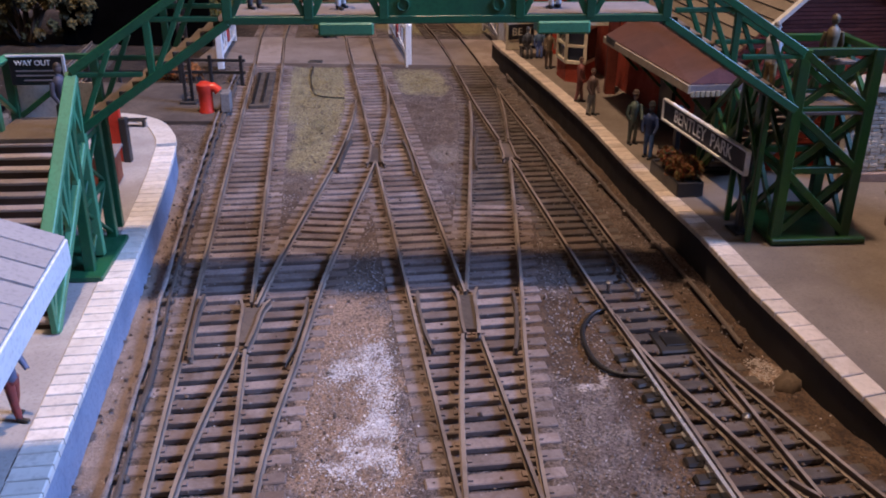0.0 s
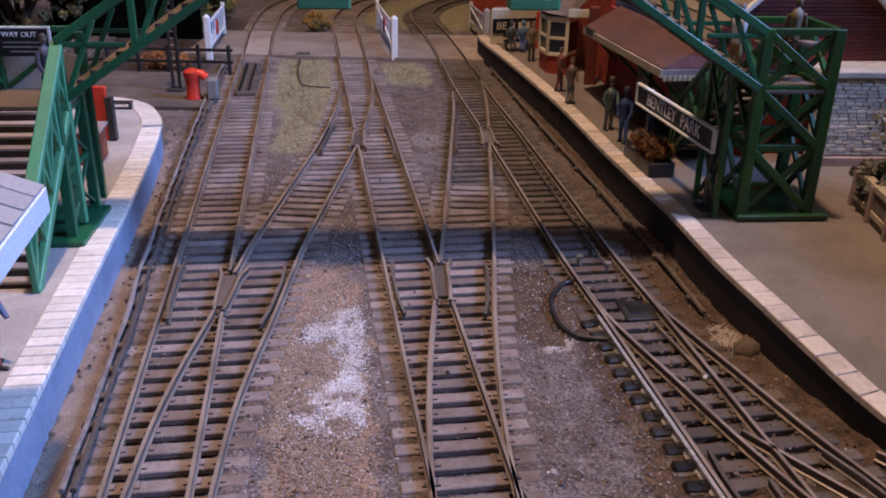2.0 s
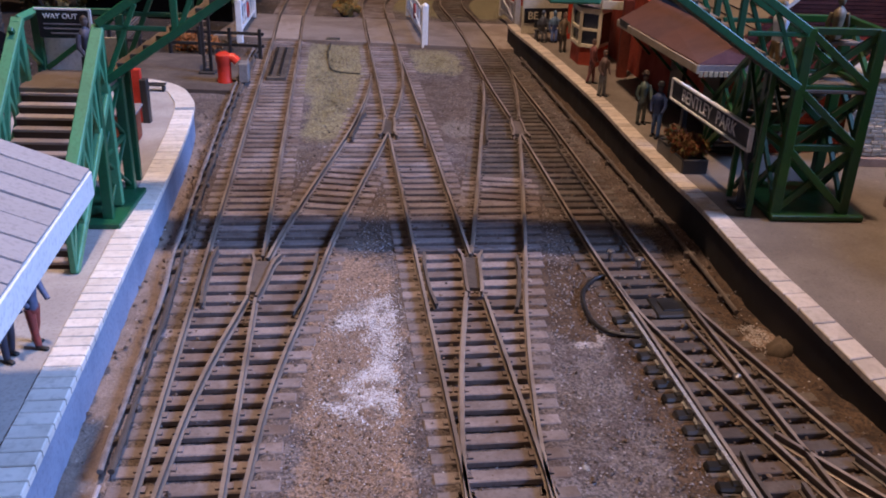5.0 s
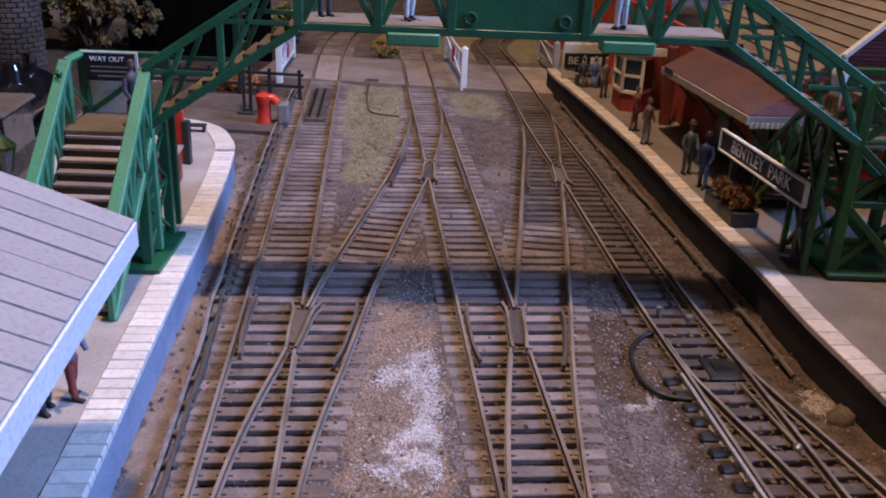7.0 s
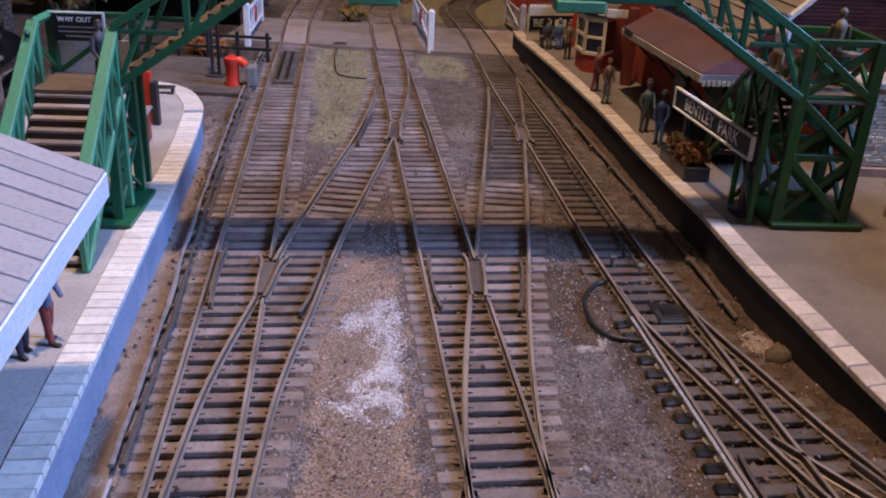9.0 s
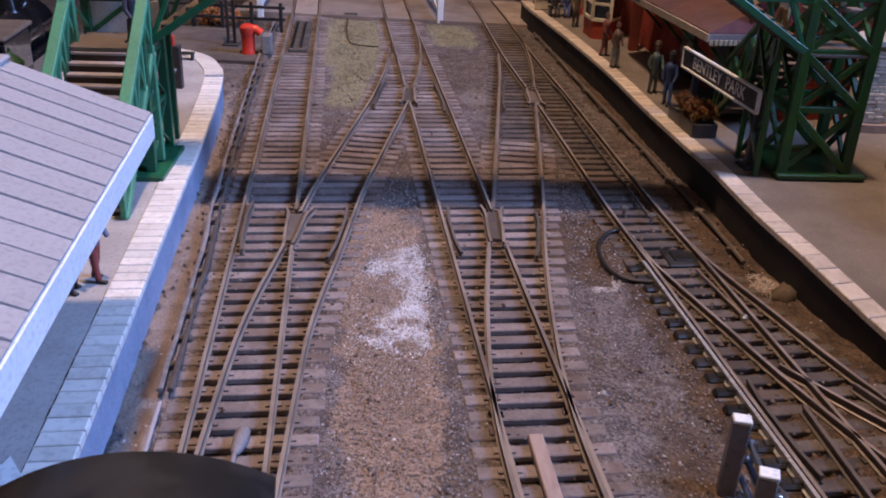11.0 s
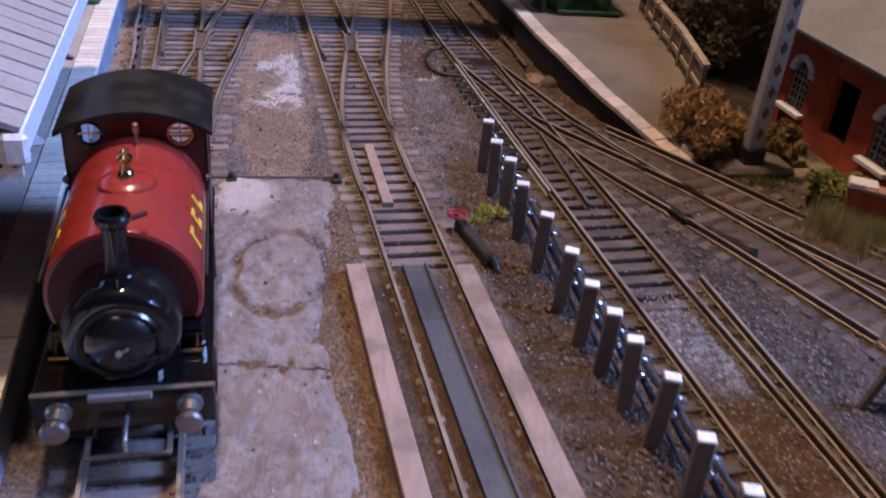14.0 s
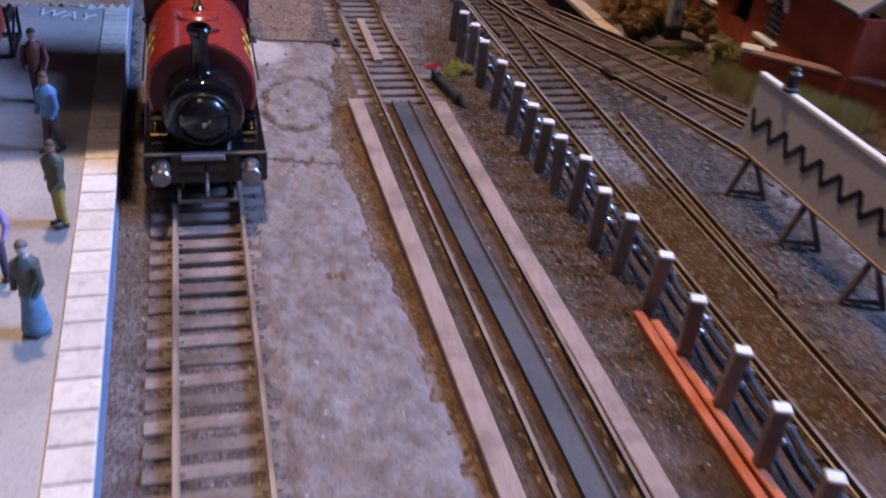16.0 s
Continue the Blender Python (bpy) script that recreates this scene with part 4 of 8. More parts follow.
platform("platform_left", LP_EDGE, 1, lambda x, y: (x - 78, y - 13) if y < 340 else (-190, 345), WALL_BLUE, ("grey island platform with cream edging slabs", "pale blue-grey painted platform face", "smooth grey tarmac surface"), (4.35, 8.5, 12.0), 7.6, lambda y: 11.0, TARMAC, 352)
platform("platform_right", RP_EDGE, -1, lambda x, y: (max(x + 20, 147.5 if y < 240 else (147.5 + min(1.0, (y - 240) / 14.0) * 40.0 if y < 322 else max(x + 70, 120))), y + 8), WALL_BLACK, ("curved tarmac platform ramping down at its end", "black painted platform face", "worn brown-grey tarmac surface"), (5.2, 7.5, 268.0), 6.0, ramp_z, TARMAC_BROWN, tile=TILE_TAN)

# ---- level crossing ----
def crossing():
    c = thing("level_crossing", "flat grey-brown road crossing over the tracks", "level crossing", kind="structure")
    a, b, d = ([CURVE[k] for k in "ABD"])
    e = GAUGE / 2 + 1.0
    spans = [(lambda y: -168.0, lambda y: x_at(a, y) - e), (lambda y: x_at(a, y) - e + 2.2, lambda y: x_at(a, y) + e - 2.2), (lambda y: x_at(a, y) + e, lambda y: x_at(b, y) - e),
             (lambda y: x_at(b, y) - e + 2.2, lambda y: x_at(b, y) + e - 2.2), (lambda y: x_at(b, y) + e, lambda y: x_at(d, y) - e), (lambda y: x_at(d, y) - e + 2.2, lambda y: x_at(d, y) + e - 2.2), (lambda y: x_at(d, y) + e, lambda y: 36.0 - (y - 556) * 0.17)]
    for lo, hi in spans:
        poly = [(lo(y), y) for y in (640, 600, 557)] + [(hi(y), y) for y in (557, 600, 640)]
        part("road_panel", Mesh().prism(poly, -4.0, -0.5), ROAD, c)


crossing()

# riser brown with the shadow under each tread put into the colour
RISER_SHADED = paint("stair_riser_shaded_brown", (0.055, 0.036, 0.027), (0.035, 0.024, 0.018), 0.8, fine=0.8, spec=0.2)

# ---- footbridge: local u along the span, v back from the front girder ----
def footbridge():
    b = thing("footbridge", "green painted lattice footbridge spanning all the tracks", "footbridge", at(0, 248, 0, 5.9))
    Z0, Z1, W = 82.0, 103.0, 22.0

    def strut(name, p, q, w=1.6, d=1.6, mat=GREEN, label=""):
        part(name, Mesh().bar(p, q, w, d, up=(0, 1, 0), ch=0.2), mat, b, label)

    for v in (0.0, W):
        strut("lower_chord", (-61, v, Z0), (63, v, Z0), 2.2, 2.0)
        strut("upper_chord", (-61, v, Z1), (63, v, Z1), 2.2, 2.0)
        posts = (-60, -38, -17.5, 20.3, 40.3, 62)
        for u in posts:
            strut("post", (u, v, Z0), (u, v, Z1), 2.6, 2.2)
        for a, c in ((-60, -38), (-38, -17.5), (20.3, 40.3), (40.3, 62)):
            mid = (a + c) / 2
            strut("diagonal", (a + 1, v, Z0 + 1), (mid, v, Z1 - 1), 1.7, 1.3)
            strut("diagonal", (c - 1, v, Z0 + 1), (mid, v, Z1 - 1), 1.7, 1.3)
        part("centre_panel", Mesh().box((1.4, v, (Z0 + Z1) / 2), (37.5, 1.0, Z1 - Z0 - 1), ch=0.2), GREEN, b, "solid green plate in mid span")
        for u in (-12.1, 14.3):
            part("boss", Mesh().lathe((u, v - (0.4 if v == 0 else -0.4), 86), (0, -1 if v == 0 else 1, 0), [(2.0, 0), (2.0, 0.5), (1.5, 0.7), (1.3, 0.3)], 20), GREEN, b, smooth=40)
    part("deck", Mesh().box((1, W / 2, Z0 + 0.4), (122, W - 2, 1.4), ch=0.2), DECK, b, "grey-brown walkway of the span")
    for u0, u1 in ((-35.5, -20.3), (25.3, 40.4)):
        part("light_box", Mesh().box(((u0 + u1) / 2, 2.0, 79.6), (u1 - u0, 7.0, 3.6), ch=0.5), GREEN_PALE, b, "pale green box under the span")

    # upper flights, one to each side
    for sgn, u0, u1, top in ((-1, -60, -104, 68.5), (1, 62, 104.5, 71.5)):
        low = top - 17.0
        for v in (0.0, W):
            strut("flight_lower_chord", (u0, v, Z0 - 0.6), (u1, v, low), 2.4, 2.0)
            strut("flight_upper_chord", (u0, v, Z0 + 15.6), (u1, v, top), 2.4, 2.0)
            n = 2
            for i in range(1, n):
                s = i / n
                u, z = u0 + (u1 - u0) * s, Z0 - 0.6 + (low - Z0 + 0.6) * s
                strut("post", (u, v, z), (u, v, z + 16.5), 2.0, 1.6)
            for i in range(n):
                s, e = i / n, (i + 1) / n
                pu, pz = u0 + (u1 - u0) * s, Z0 - 0.6 + (low - Z0 + 0.6) * s
                qu, qz = u0 + (u1 - u0) * e, Z0 - 0.6 + (low - Z0 + 0.6) * e
                strut("diagonal", (qu - sgn, v, qz + 1), ((pu + qu) / 2, v, (pz + qz) / 2 + 15.5), 1.5, 1.2)
                strut("cross_bar", (qu, v, qz + 16.0), (pu + (qu - pu) * 0.12, v, qz + 16.0), 1.4, 1.2)
        n = 11
        for i in range(n):
            s = (i + 0.5) / n
            u, z = u0 + (u1 - u0) * s, Z0 + (low + 0.5 - Z0) * s
            part("tread", Mesh().box((u, W / 2, z), (abs(u1 - u0) / n * 1.1, W - 2.4, 2.0), ch=0.2), TREAD, b, "brown wooden stair tread")

    # landing and lower flight over the island platform
    part("landing_panel", Mesh().box((-116.8, W + 1.6, 54.5), (23.5, 0.6, 10.5)), WHITE, b, "pale panel closing the back of the landing")
    part("landing", Mesh().box((-116.8, W / 2, 48.8), (25.5, W, 1.6), ch=0.2), TREAD, b, "worn brown landing floor")
    for u in (-104.0, -129.5):
        for v in (0.0 if u > -110 else 8.0, W):
            strut("corner_post", (u, v, 13), (u, v, 67.5), 2.6, 2.4, GREEN_PALE if v < 10 else GREEN)
    strut("landing_rail", (-129.5, 8, 67.5), (-129.5, W, 67.5), 2.6, 2.0, GREEN_PALE)
    strut("landing_rail", (-104, W, 68), (-129.5, W, 68), 1.8, 1.6)
    strut("landing_diagonal", (-129.5, W, 51), (-129.5, 2, 66), 1.6, 1.4)
    strut("landing_diagonal", (-128, W, 50), (-106, W, 66), 1.6, 1.2)
    run, fall = 44.0, 38.0
    for u in (-104.0, -129.5):
        v0 = 0.0 if u > -110 else 8.0
        top = Mesh().bar((u, v0 + 1.0, 67.8), (u, v0 - run, 67.8 - fall), 3.6, 2.0, ch=0.3)
        part("handrail", top, GREEN_PALE, b, "pale green sloping handrail beam")
        low = Mesh().bar((u, v0 + 1.0, 48.6), (u, v0 - run, 48.6 - fall), 2.2, 2.6, ch=0.3)
        part("stringer", low, GREEN_PALE, b, "pale green stair stringer")
        n = 4
        for i in range(n):
            s, e = i / n, (i + 1) / n
            p, q = v0 - run * s, v0 - run * e
            part("post", Mesh().bar((u, q, 49 - fall * e), (u, q, 67.5 - fall * e), 1.6, 1.6, up=(0, 1, 0), ch=0.15), GREEN_PALE, b)
            part("diagonal", Mesh().bar((u, q, 50 - fall * e), (u, p - 0.6, 67 - fall * s), 1.4, 1.2, up=(1, 0, 0)), GREEN_PALE, b)
            part("diagonal", Mesh().bar((u, p, 50 - fall * s), (u, (p + q) / 2, 67.5 - fall * (s + e) / 2), 1.2, 1.0, up=(1, 0, 0)), GREEN_PALE, b)
    n = 14
    for i in range(n):
        s = (i + 0.5) / n
        part("tread", Mesh().box((-116.8, 3 - run * s, 49.0 - fall * s), (23.4, run / n * 1.3, 0.9), ch=0.15), DECK, b, "worn grey-brown stair tread")
        part("riser", Mesh().box((-116.8, 3 - run * (s + 0.5 / n), 47.0 - fall * s), (23.0, 0.6, 3.4)), RISER_SHADED, b, "brown riser darkened for the shadow under the tread")
    # left pier
    part("pier_base", Mesh().box((-108.5, 1.0, 11.6), (17, 31, 1.8), ch=0.3), GREEN, b, "green pier foot plate")
    for v, zt in ((-9.5, 58), (15.5, 50)):
        strut("pier_post", (-104.5, v, 12), (-104.2, v * 0.9, zt), 3.0, 2.6)
    for z0, z1 in ((14, 31), (31, 48)):
        strut("pier_brace", (-104.4, -9, z0), (-104.4, 15, z1), 1.1, 1.0)
        strut("pier_brace", (-104.4, 15, z0), (-104.4, -9, z1), 1.1, 1.0)
        part("pier_bar", Mesh().bar((-104.4, -9, z1), (-104.4, 15, z1), 1.4, 1.4, ch=0.1), GREEN, b)

    # right tower
    part("tower_base", Mesh().box((118.6, 14.2, 12.0), (31, 33, 2.0), ch=0.4), GREEN_DARK, b, "thick green tower foot plate")
    us, vs = (105.2, 127.6), (1.2, W + 0.8)
    for u in us:
        for v in vs:
            part("tower_post", Mesh().box((u, v, 42.5), (3.4, 3.2, 60), ch=0.3), GREEN_DARK, b)
    levels = (13.5, 35.0, 54.0, 71.5)
    for z0, z1 in zip(levels, levels[1:]):
        for v in vs:
            strut("tower_bar", (us[0], v, z1), (us[1], v, z1), 2.2, 2.0, GREEN_DARK)
            strut("tower_brace", (us[0] + 1, v, z0 + 1), (us[1] - 1, v, z1 - 1), 2.3, 1.4, GREEN_DARK)
            strut("tower_brace", (us[1] - 1, v - 0.9, z0 + 1), (us[0] + 1, v - 0.9, z1 - 1), 2.3, 1.4, GREEN_DARK)
        for u in us:
            part("tower_bar", Mesh().bar((u, 0, z1), (u, W, z1), 2.2, 2.0, ch=0.2), GREEN_DARK, b)
            part("tower_brace", Mesh().bar((u, 1, z0 + 1), (u, W - 1, z1 - 1), 1.6, 1.3, up=(1, 0, 0)), GREEN_DARK, b)
            part("tower_brace", Mesh().bar((u + 0.9, W - 1, z0 + 1), (u + 0.9, 1, z1 - 1), 1.6, 1.3, up=(1, 0, 0)), GREEN_DARK, b)
    part("tower_floor", Mesh().box((116.4, W / 2, 53.2), (22, W, 1.2), ch=0.2), TREAD, b, "dark landing floor of the tower")
    part("tower_seat", Mesh().box((119, 14.5, 65.6), (22, 4.5, 1.2), ch=0.2), TREAD, b)
    # lower flight behind the tower
    run, fall = 52.0, 42.0
    for u in us:
        part("stringer", Mesh().bar((u, W, 52), (u, W + run, 52 - fall), 2.2, 2.4, ch=0.2), GREEN_DARK, b)
        part("handrail", Mesh().bar((u, W, 71), (u, W + run, 71 - fall), 2.2, 2.0, ch=0.2), GREEN_DARK, b)
        n = 4
        for i in range(n):
            s, e = i / n, (i + 1) / n
            part("post", Mesh().bar((u, W + run * e, 51 - fall * e), (u, W + run * e, 70 - fall * e), 1.6, 1.6, up=(0, 1, 0)), GREEN_DARK, b)
            part("diagonal", Mesh().bar((u, W + run * s, 52 - fall * s), (u, W + run * e, 70 - fall * e), 1.4, 1.2, up=(1, 0, 0)), GREEN_DARK, b)
            part("diagonal", Mesh().bar((u, W + run * e, 52 - fall * e), (u, W + run * s, 70 - fall * s), 1.4, 1.2, up=(1, 0, 0)), GREEN_DARK, b)
    n = 11
    for i in range(n):
        s = (i + 0.5) / n
        part("tread", Mesh().box((116.4, W + run * s, 51.5 - fall * s), (21, run / n * 1.25, 1.5), ch=0.2), TREAD, b)
    # trestle bent beside the tower
    for v in (2.0, 20.0):
        part("trestle_leg", Mesh().box((97.0, v, 36), (1.8, 1.6, 50), ch=0.2), GREEN_DARK, b)
    for z0, z1 in ((14, 34), (34, 56)):
        part("trestle_brace", Mesh().bar((97, 2, z0), (97, 20, z1), 1.2, 1.0, up=(1, 0, 0)), GREEN_DARK, b)
        part("trestle_brace", Mesh().bar((98.2, 20, z0), (98.2, 2, z1), 1.2, 1.0, up=(1, 0, 0)), GREEN_DARK, b)
    return b


footbridge()


# ---- lettering ----
def letters(parent, name, text, size, m, mat, label="", depth=0.25, align="CENTER"):
    """Raised letters in Blender's own font; m places them in millimetres of the parent."""
    c = bpy.data.curves.new(name, "FONT")
    c.body, c.size, c.align_x, c.align_y, c.extrude = text, size, align, "CENTER", depth / 2
    ob = bpy.data.objects.new(name, c)
    scene.collection.objects.link(ob)
    me = bpy.data.meshes.new_from_object(ob.evaluated_get(bpy.context.evaluated_depsgraph_get()))
    bpy.data.objects.remove(ob)
    bpy.data.curves.remove(c)
    me.transform(Matrix.Scale(S, 4) @ m)
    me.materials.clear()
    me.materials.append(mat)
    return part(name, me, None, parent, label)


def facing(x, y, z, rz=0.0, tilt=90.0):
    """Upright lettering in mm that faces -y before the turn rz."""
    return Matrix.Translation((x, y, z)) @ Euler((radians(tilt), 0, radians(rz))).to_matrix().to_4x4()


# ---- island platform shelter with its boarded roof ----
def shelter():
    ang = math.degrees(math.atan2(0.176, 1.0))
    s = thing("platform_shelter", "platform shelter with a grey boarded roof and white fascia", "shelter", at(-72.3, 153, 11, ang))
    L, EZ, RZ, RX = 164.5, 44.8, 56.4, -29.0
    slope = math.atan2(RZ - EZ, -RX)
    rise = Euler((0, slope, 0)).to_matrix().to_4x4()
    width = math.hypot(RX, RZ - EZ)
    n = 22
    pitch = L / n
    rng = random.Random(5)
    lap = Euler((radians(-2.9), 0, 0)).to_matrix().to_4x4()
    for i in range(n):
        y = -pitch * (i + 0.5)
        for side in (0, 1):
            m = Mesh()
            c = Vector((RX / 2, y, (EZ + RZ) / 2)) if side == 0 else Vector((RX * 1.5, y, (EZ + RZ) / 2))
            turn = rise if side == 0 else Euler((0, -slope, 0)).to_matrix().to_4x4()
            m.box((0, 0, 0), (width + 0.6, pitch + 0.1, 1.2), turn @ lap, ch=0.06)
            part("roof_board", m, ROOF_GREY, s, at=at(c.x, c.y, c.z + rng.uniform(-0.1, 0.1)))
    part("roof_underlay", Mesh().box((RX / 2, -L / 2, (EZ + RZ) / 2 - 1.0), (width - 0.5, L - 1, 0.6), rise).box((RX * 1.5, -L / 2, (EZ + RZ) / 2 - 1.0), (width - 0.5, L - 1, 0.6), Euler((0, -slope, 0)).to_matrix().to_4x4()), BLACK, s)
    part("ridge_cap", Mesh().box((RX, -L / 2, RZ + 0.9), (3.2, L + 0.4, 1.2), ch=0.4), ROOF_GREY, s, "grey ridge board")
    part("fascia", Mesh().box((0.3, -L / 2, EZ - 2.8), (1.0, L, 5.4), ch=0.2), WHITE, s, "bright white fascia board along the eave")
    part("fascia", Mesh().box((2 * RX - 0.3, -L / 2, EZ - 2.8), (1.0, L, 5.4), ch=0.2), WHITE, s, "white fascia board along the eave")
    part("end_bracket", Mesh().box((-0.6, -L - 0.9, EZ - 3.2), (4.6, 2.0, 6.0), ch=0.8), WHITE, s, "white end block of the fascia")
    for y in (-0.5, -L + 0.5):
        gable = Matrix.Translation((0, y, 0)) @ Euler((radians(90), 0, 0)).to_matrix().to_4x4()
        part("gable", Mesh().slab([(2 * RX + 1, EZ - 0.5), (-1, EZ - 0.5), (RX, RZ - 1.2)], gable, 1.0), GREEN_DARK, s, "dark green gable end")
    valance = Matrix.Translation((0, -L - 0.1, 0)) @ Euler((radians(90), 0, 0)).to_matrix().to_4x4()
    edge = []
    for k in range(24):
        x = 2 * RX + (-2 * RX) * k / 24
        edge += [(x, EZ - 8.6), (x + 1.2, EZ - 9.8)]
    part("valance", Mesh().slab(edge + [(0, EZ - 8.6), (0, EZ - 1.0), (2 * RX, EZ - 1.0)], valance, 0.8), TILE, s, "pale scalloped valance board at the shelter end")
    # the board is uncut: raised black dots paint the dark of its holes
    for k in range(24):
        part("valance_hole", Mesh().lathe((2 * RX + 1.2 - 2 * RX * k / 24, -L - 0.4, EZ - 6.4), (0, -1, 0), [(0.5, 0), (0.5, 0.25)], 8), BLACK, s)
    part("back_wall", Mesh().box((-46, -L / 2, 20.5), (2.0, L - 30, 41), ch=0.2), RED_BRICK, s, "dark red back wall of the shelter")
    for y in (-24, -66):
        part("column", Mesh().lathe((-29, y, 0), (0, 0, 1), [(1.6, 0), (1.6, 2), (0.9, 3), (0.8, 40), (1.3, 42), (1.3, 50)], 12), GREEN_DARK, s, smooth=40)


shelter()


# ---- station building and awning along the curved platform ----
def brick_wall(parent, name, p, q, z0, z1, mat, course=2.1, brick=6.4, thick=3.0, label="", gap=None, openings=()):
    """A wall of brick courses from p to q (plan), with real recessed joints."""
    p, q = Vector((*p, 0)), Vector((*q, 0))
    d = (q - p).normalized()
    length = (q - p).length
    turn = Matrix.Rotation(math.atan2(d.y, d.x), 4, "Z")
    wall = part(name, Mesh().box((length / 2, 0, (z0 + z1) / 2), (length, thick - 0.5, z1 - z0)), gap or mat, parent, label, at=Matrix.Translation(p * S) @ turn)
    m = Mesh()
    rows = int((z1 - z0) / course)
    rng = random.Random(name + str(p.x))
    for r in range(rows):
        x = -(brick / 2 if r % 2 else 0.0)
        while x < length:
            a, b = max(x, 0) + 0.15, min(x + brick, length) - 0.15
            z = z0 + (r + 0.5) * course
            if b - a > 0.6 and not any(o[0] < (a + b) / 2 < o[1] and o[2] < z < o[3] for o in openings):
                m.box(((a + b) / 2, -thick / 2 + 0.1 + rng.uniform(-0.12, 0.06), z), (b - a, 1.0, course - 0.3))
            x += brick
    part("brickwork", m, mat, wall)
    wall.children[0]["kind"] = "stuff"
    return wall


GLASS = paint("window_dark_glass", (0.02, 0.022, 0.025), (0.03, 0.03, 0.03), 0.12, bump=0.0, spec=0.6)
TILE_ROOF = paint("roof_tile_tan", (0.235, 0.19, 0.145), (0.17, 0.135, 0.10), 0.8, coarse=25, fine=0.9, jitter=0.15)
WALL_STONE = paint("wall_stone_buff", (0.62, 0.57, 0.49), (0.53, 0.48, 0.41), 0.9, coarse=8, fine=0.9, bump=0.2, jitter=0.10, spec=0.2)
STONE = paint("stone_grey", (0.50, 0.48, 0.46), (0.40, 0.375, 0.35), 0.85, coarse=8, fine=0.9, bump=0.2, jitter=0.25)
LEAD = paint("lead_purple", (0.06, 0.026, 0.032), (0.045, 0.02, 0.026), 0.75, spec=0.2)
GABLE_BRICK = paint("gable_brick", (0.15, 0.048, 0.042), (0.10, 0.032, 0.03), 0.85, coarse=10, fine=0.9, bump=0.1, jitter=0.15, spec=0.2)
SHED_BRICK = paint("shed_brick", (0.44, 0.082, 0.034), (0.33, 0.058, 0.025), 0.8, coarse=12, fine=0.9, bump=0.1, jitter=0.1)


FASCIA = paint("fascia_drab", (0.34, 0.28, 0.20), (0.25, 0.20, 0.14), 0.7)
PIER = paint("pier_brick_dark", (0.15, 0.032, 0.018), (0.10, 0.022, 0.014), 0.8, spec=0.2)
SIGN_DARK = plain("board_dark", (0.03, 0.028, 0.026), 0.6)


def station():
    s = thing("station_building", "red brick station building with a maroon platform awning", "station building")
    # platform side wall follows the platform at about 38 mm from its edge
    A, B, C = (113, 330), (88, 452), (66, 585)
    brick_wall(s, "platform_side_wall", A, B, 10.6, 50, RED_BRICK, openings=((20, 60, 0, 42),))
    brick_wall(s, "platform_side_wall", B, C, 10.6, 58, RED_BRICK)
    brick_wall(s, "end_wall", (113, 330), (190, 345), 10.6, 58, RED_BRICK)
    # added black block, its colour stands in for the shade inside the building
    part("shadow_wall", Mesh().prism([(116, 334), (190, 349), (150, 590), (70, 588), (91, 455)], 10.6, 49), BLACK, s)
    for u in (0.25, 0.55):
        x, y = A[0] + (B[0] - A[0]) * u, A[1] + (B[1] - A[1]) * u
        # no opening here: a black block gives the doorway its shade
        part("doorway", Mesh().box((0, 0, 14), (14, 2.4, 29), ch=0.2), BLACK, s, "black block painted as the shade of an open doorway", at=at(x - 2.0, y, 11, -78))
    # awning: sloped maroon slab with a hipped near end and a toothed cream fascia
    f0, f1, b0, b1 = Vector((88, 322, 46.5)), Vector((72.3, 432, 43.0)), Vector((108, 337, 53.2)), Vector((91, 446, 51.2))
    hip = Vector((116, 327, 46.5))
    m = Mesh()
    m.add([f0, f1, b1, b0], [(0, 3, 2, 1)])
    m.add([p - Vector((0, 0, 1.4)) for p in (f0, f1, b1, b0)], [(0, 1, 2, 3)])
    m.add([f0, f1, f1 - Vector((0, 0, 1.4)), f0 - Vector((0, 0, 1.4))], [(0, 1, 2, 3)])
    m.add([f1, b1, b1 - Vector((0, 0, 1.4)), f1 - Vector((0, 0, 1.4))], [(0, 1, 2, 3)])
    part("awning_roof", m, MAROON_ROOF, s, "smooth maroon awning roof")
    drop = Vector((0, 0, 1.2))
    m = Mesh().add([f0, b0, hip], [(0, 2, 1)]).add([f0 - drop, b0 - drop, hip - drop], [(0, 1, 2)])
    m.add([f0, hip, hip - drop, f0 - drop], [(0, 3, 2, 1)])
    part("awning_hip", m, LEAD, s, "purple-grey hipped end of the awning")
    part("awning_fascia", Mesh().bar((f0.x - 0.4, f0.y - 1, f0.z - 1.9), (f1.x - 0.4, f1.y, f1.z - 1.9), 1.0, 3.0), FASCIA, s, "weathered cream fascia")
    part("awning_fascia", Mesh().bar((f0.x - 0.8, f0.y - 0.6, f0.z - 1.6), (116, 326.4, f0.z - 1.6), 0.8, 2.4), DECK, s, "pale fascia across the hipped end")
    m = Mesh()
    for i in range(14):
        u = (i + 0.5) / 14
        m.box((f0.x + (115.5 - f0.x) * u, f0.y - 0.8 + 5.0 * u, f0.z - 3.7), (1.5, 0.6, 2.2), ch=0.15)
    part("valance", m, CREAM, s, "toothed cream valance of the hipped end")["kind"] = "stuff"
    for u in (0.02, 0.35, 0.68, 0.98):
        p = f0.lerp(f1, u)
        part("awning_bracket", Mesh().bar((p.x + 3, p.y + 2, 40), (p.x + 17, p.y + 4, 26), 1.2, 1.2, ch=0.1), GREEN_DARK, s)
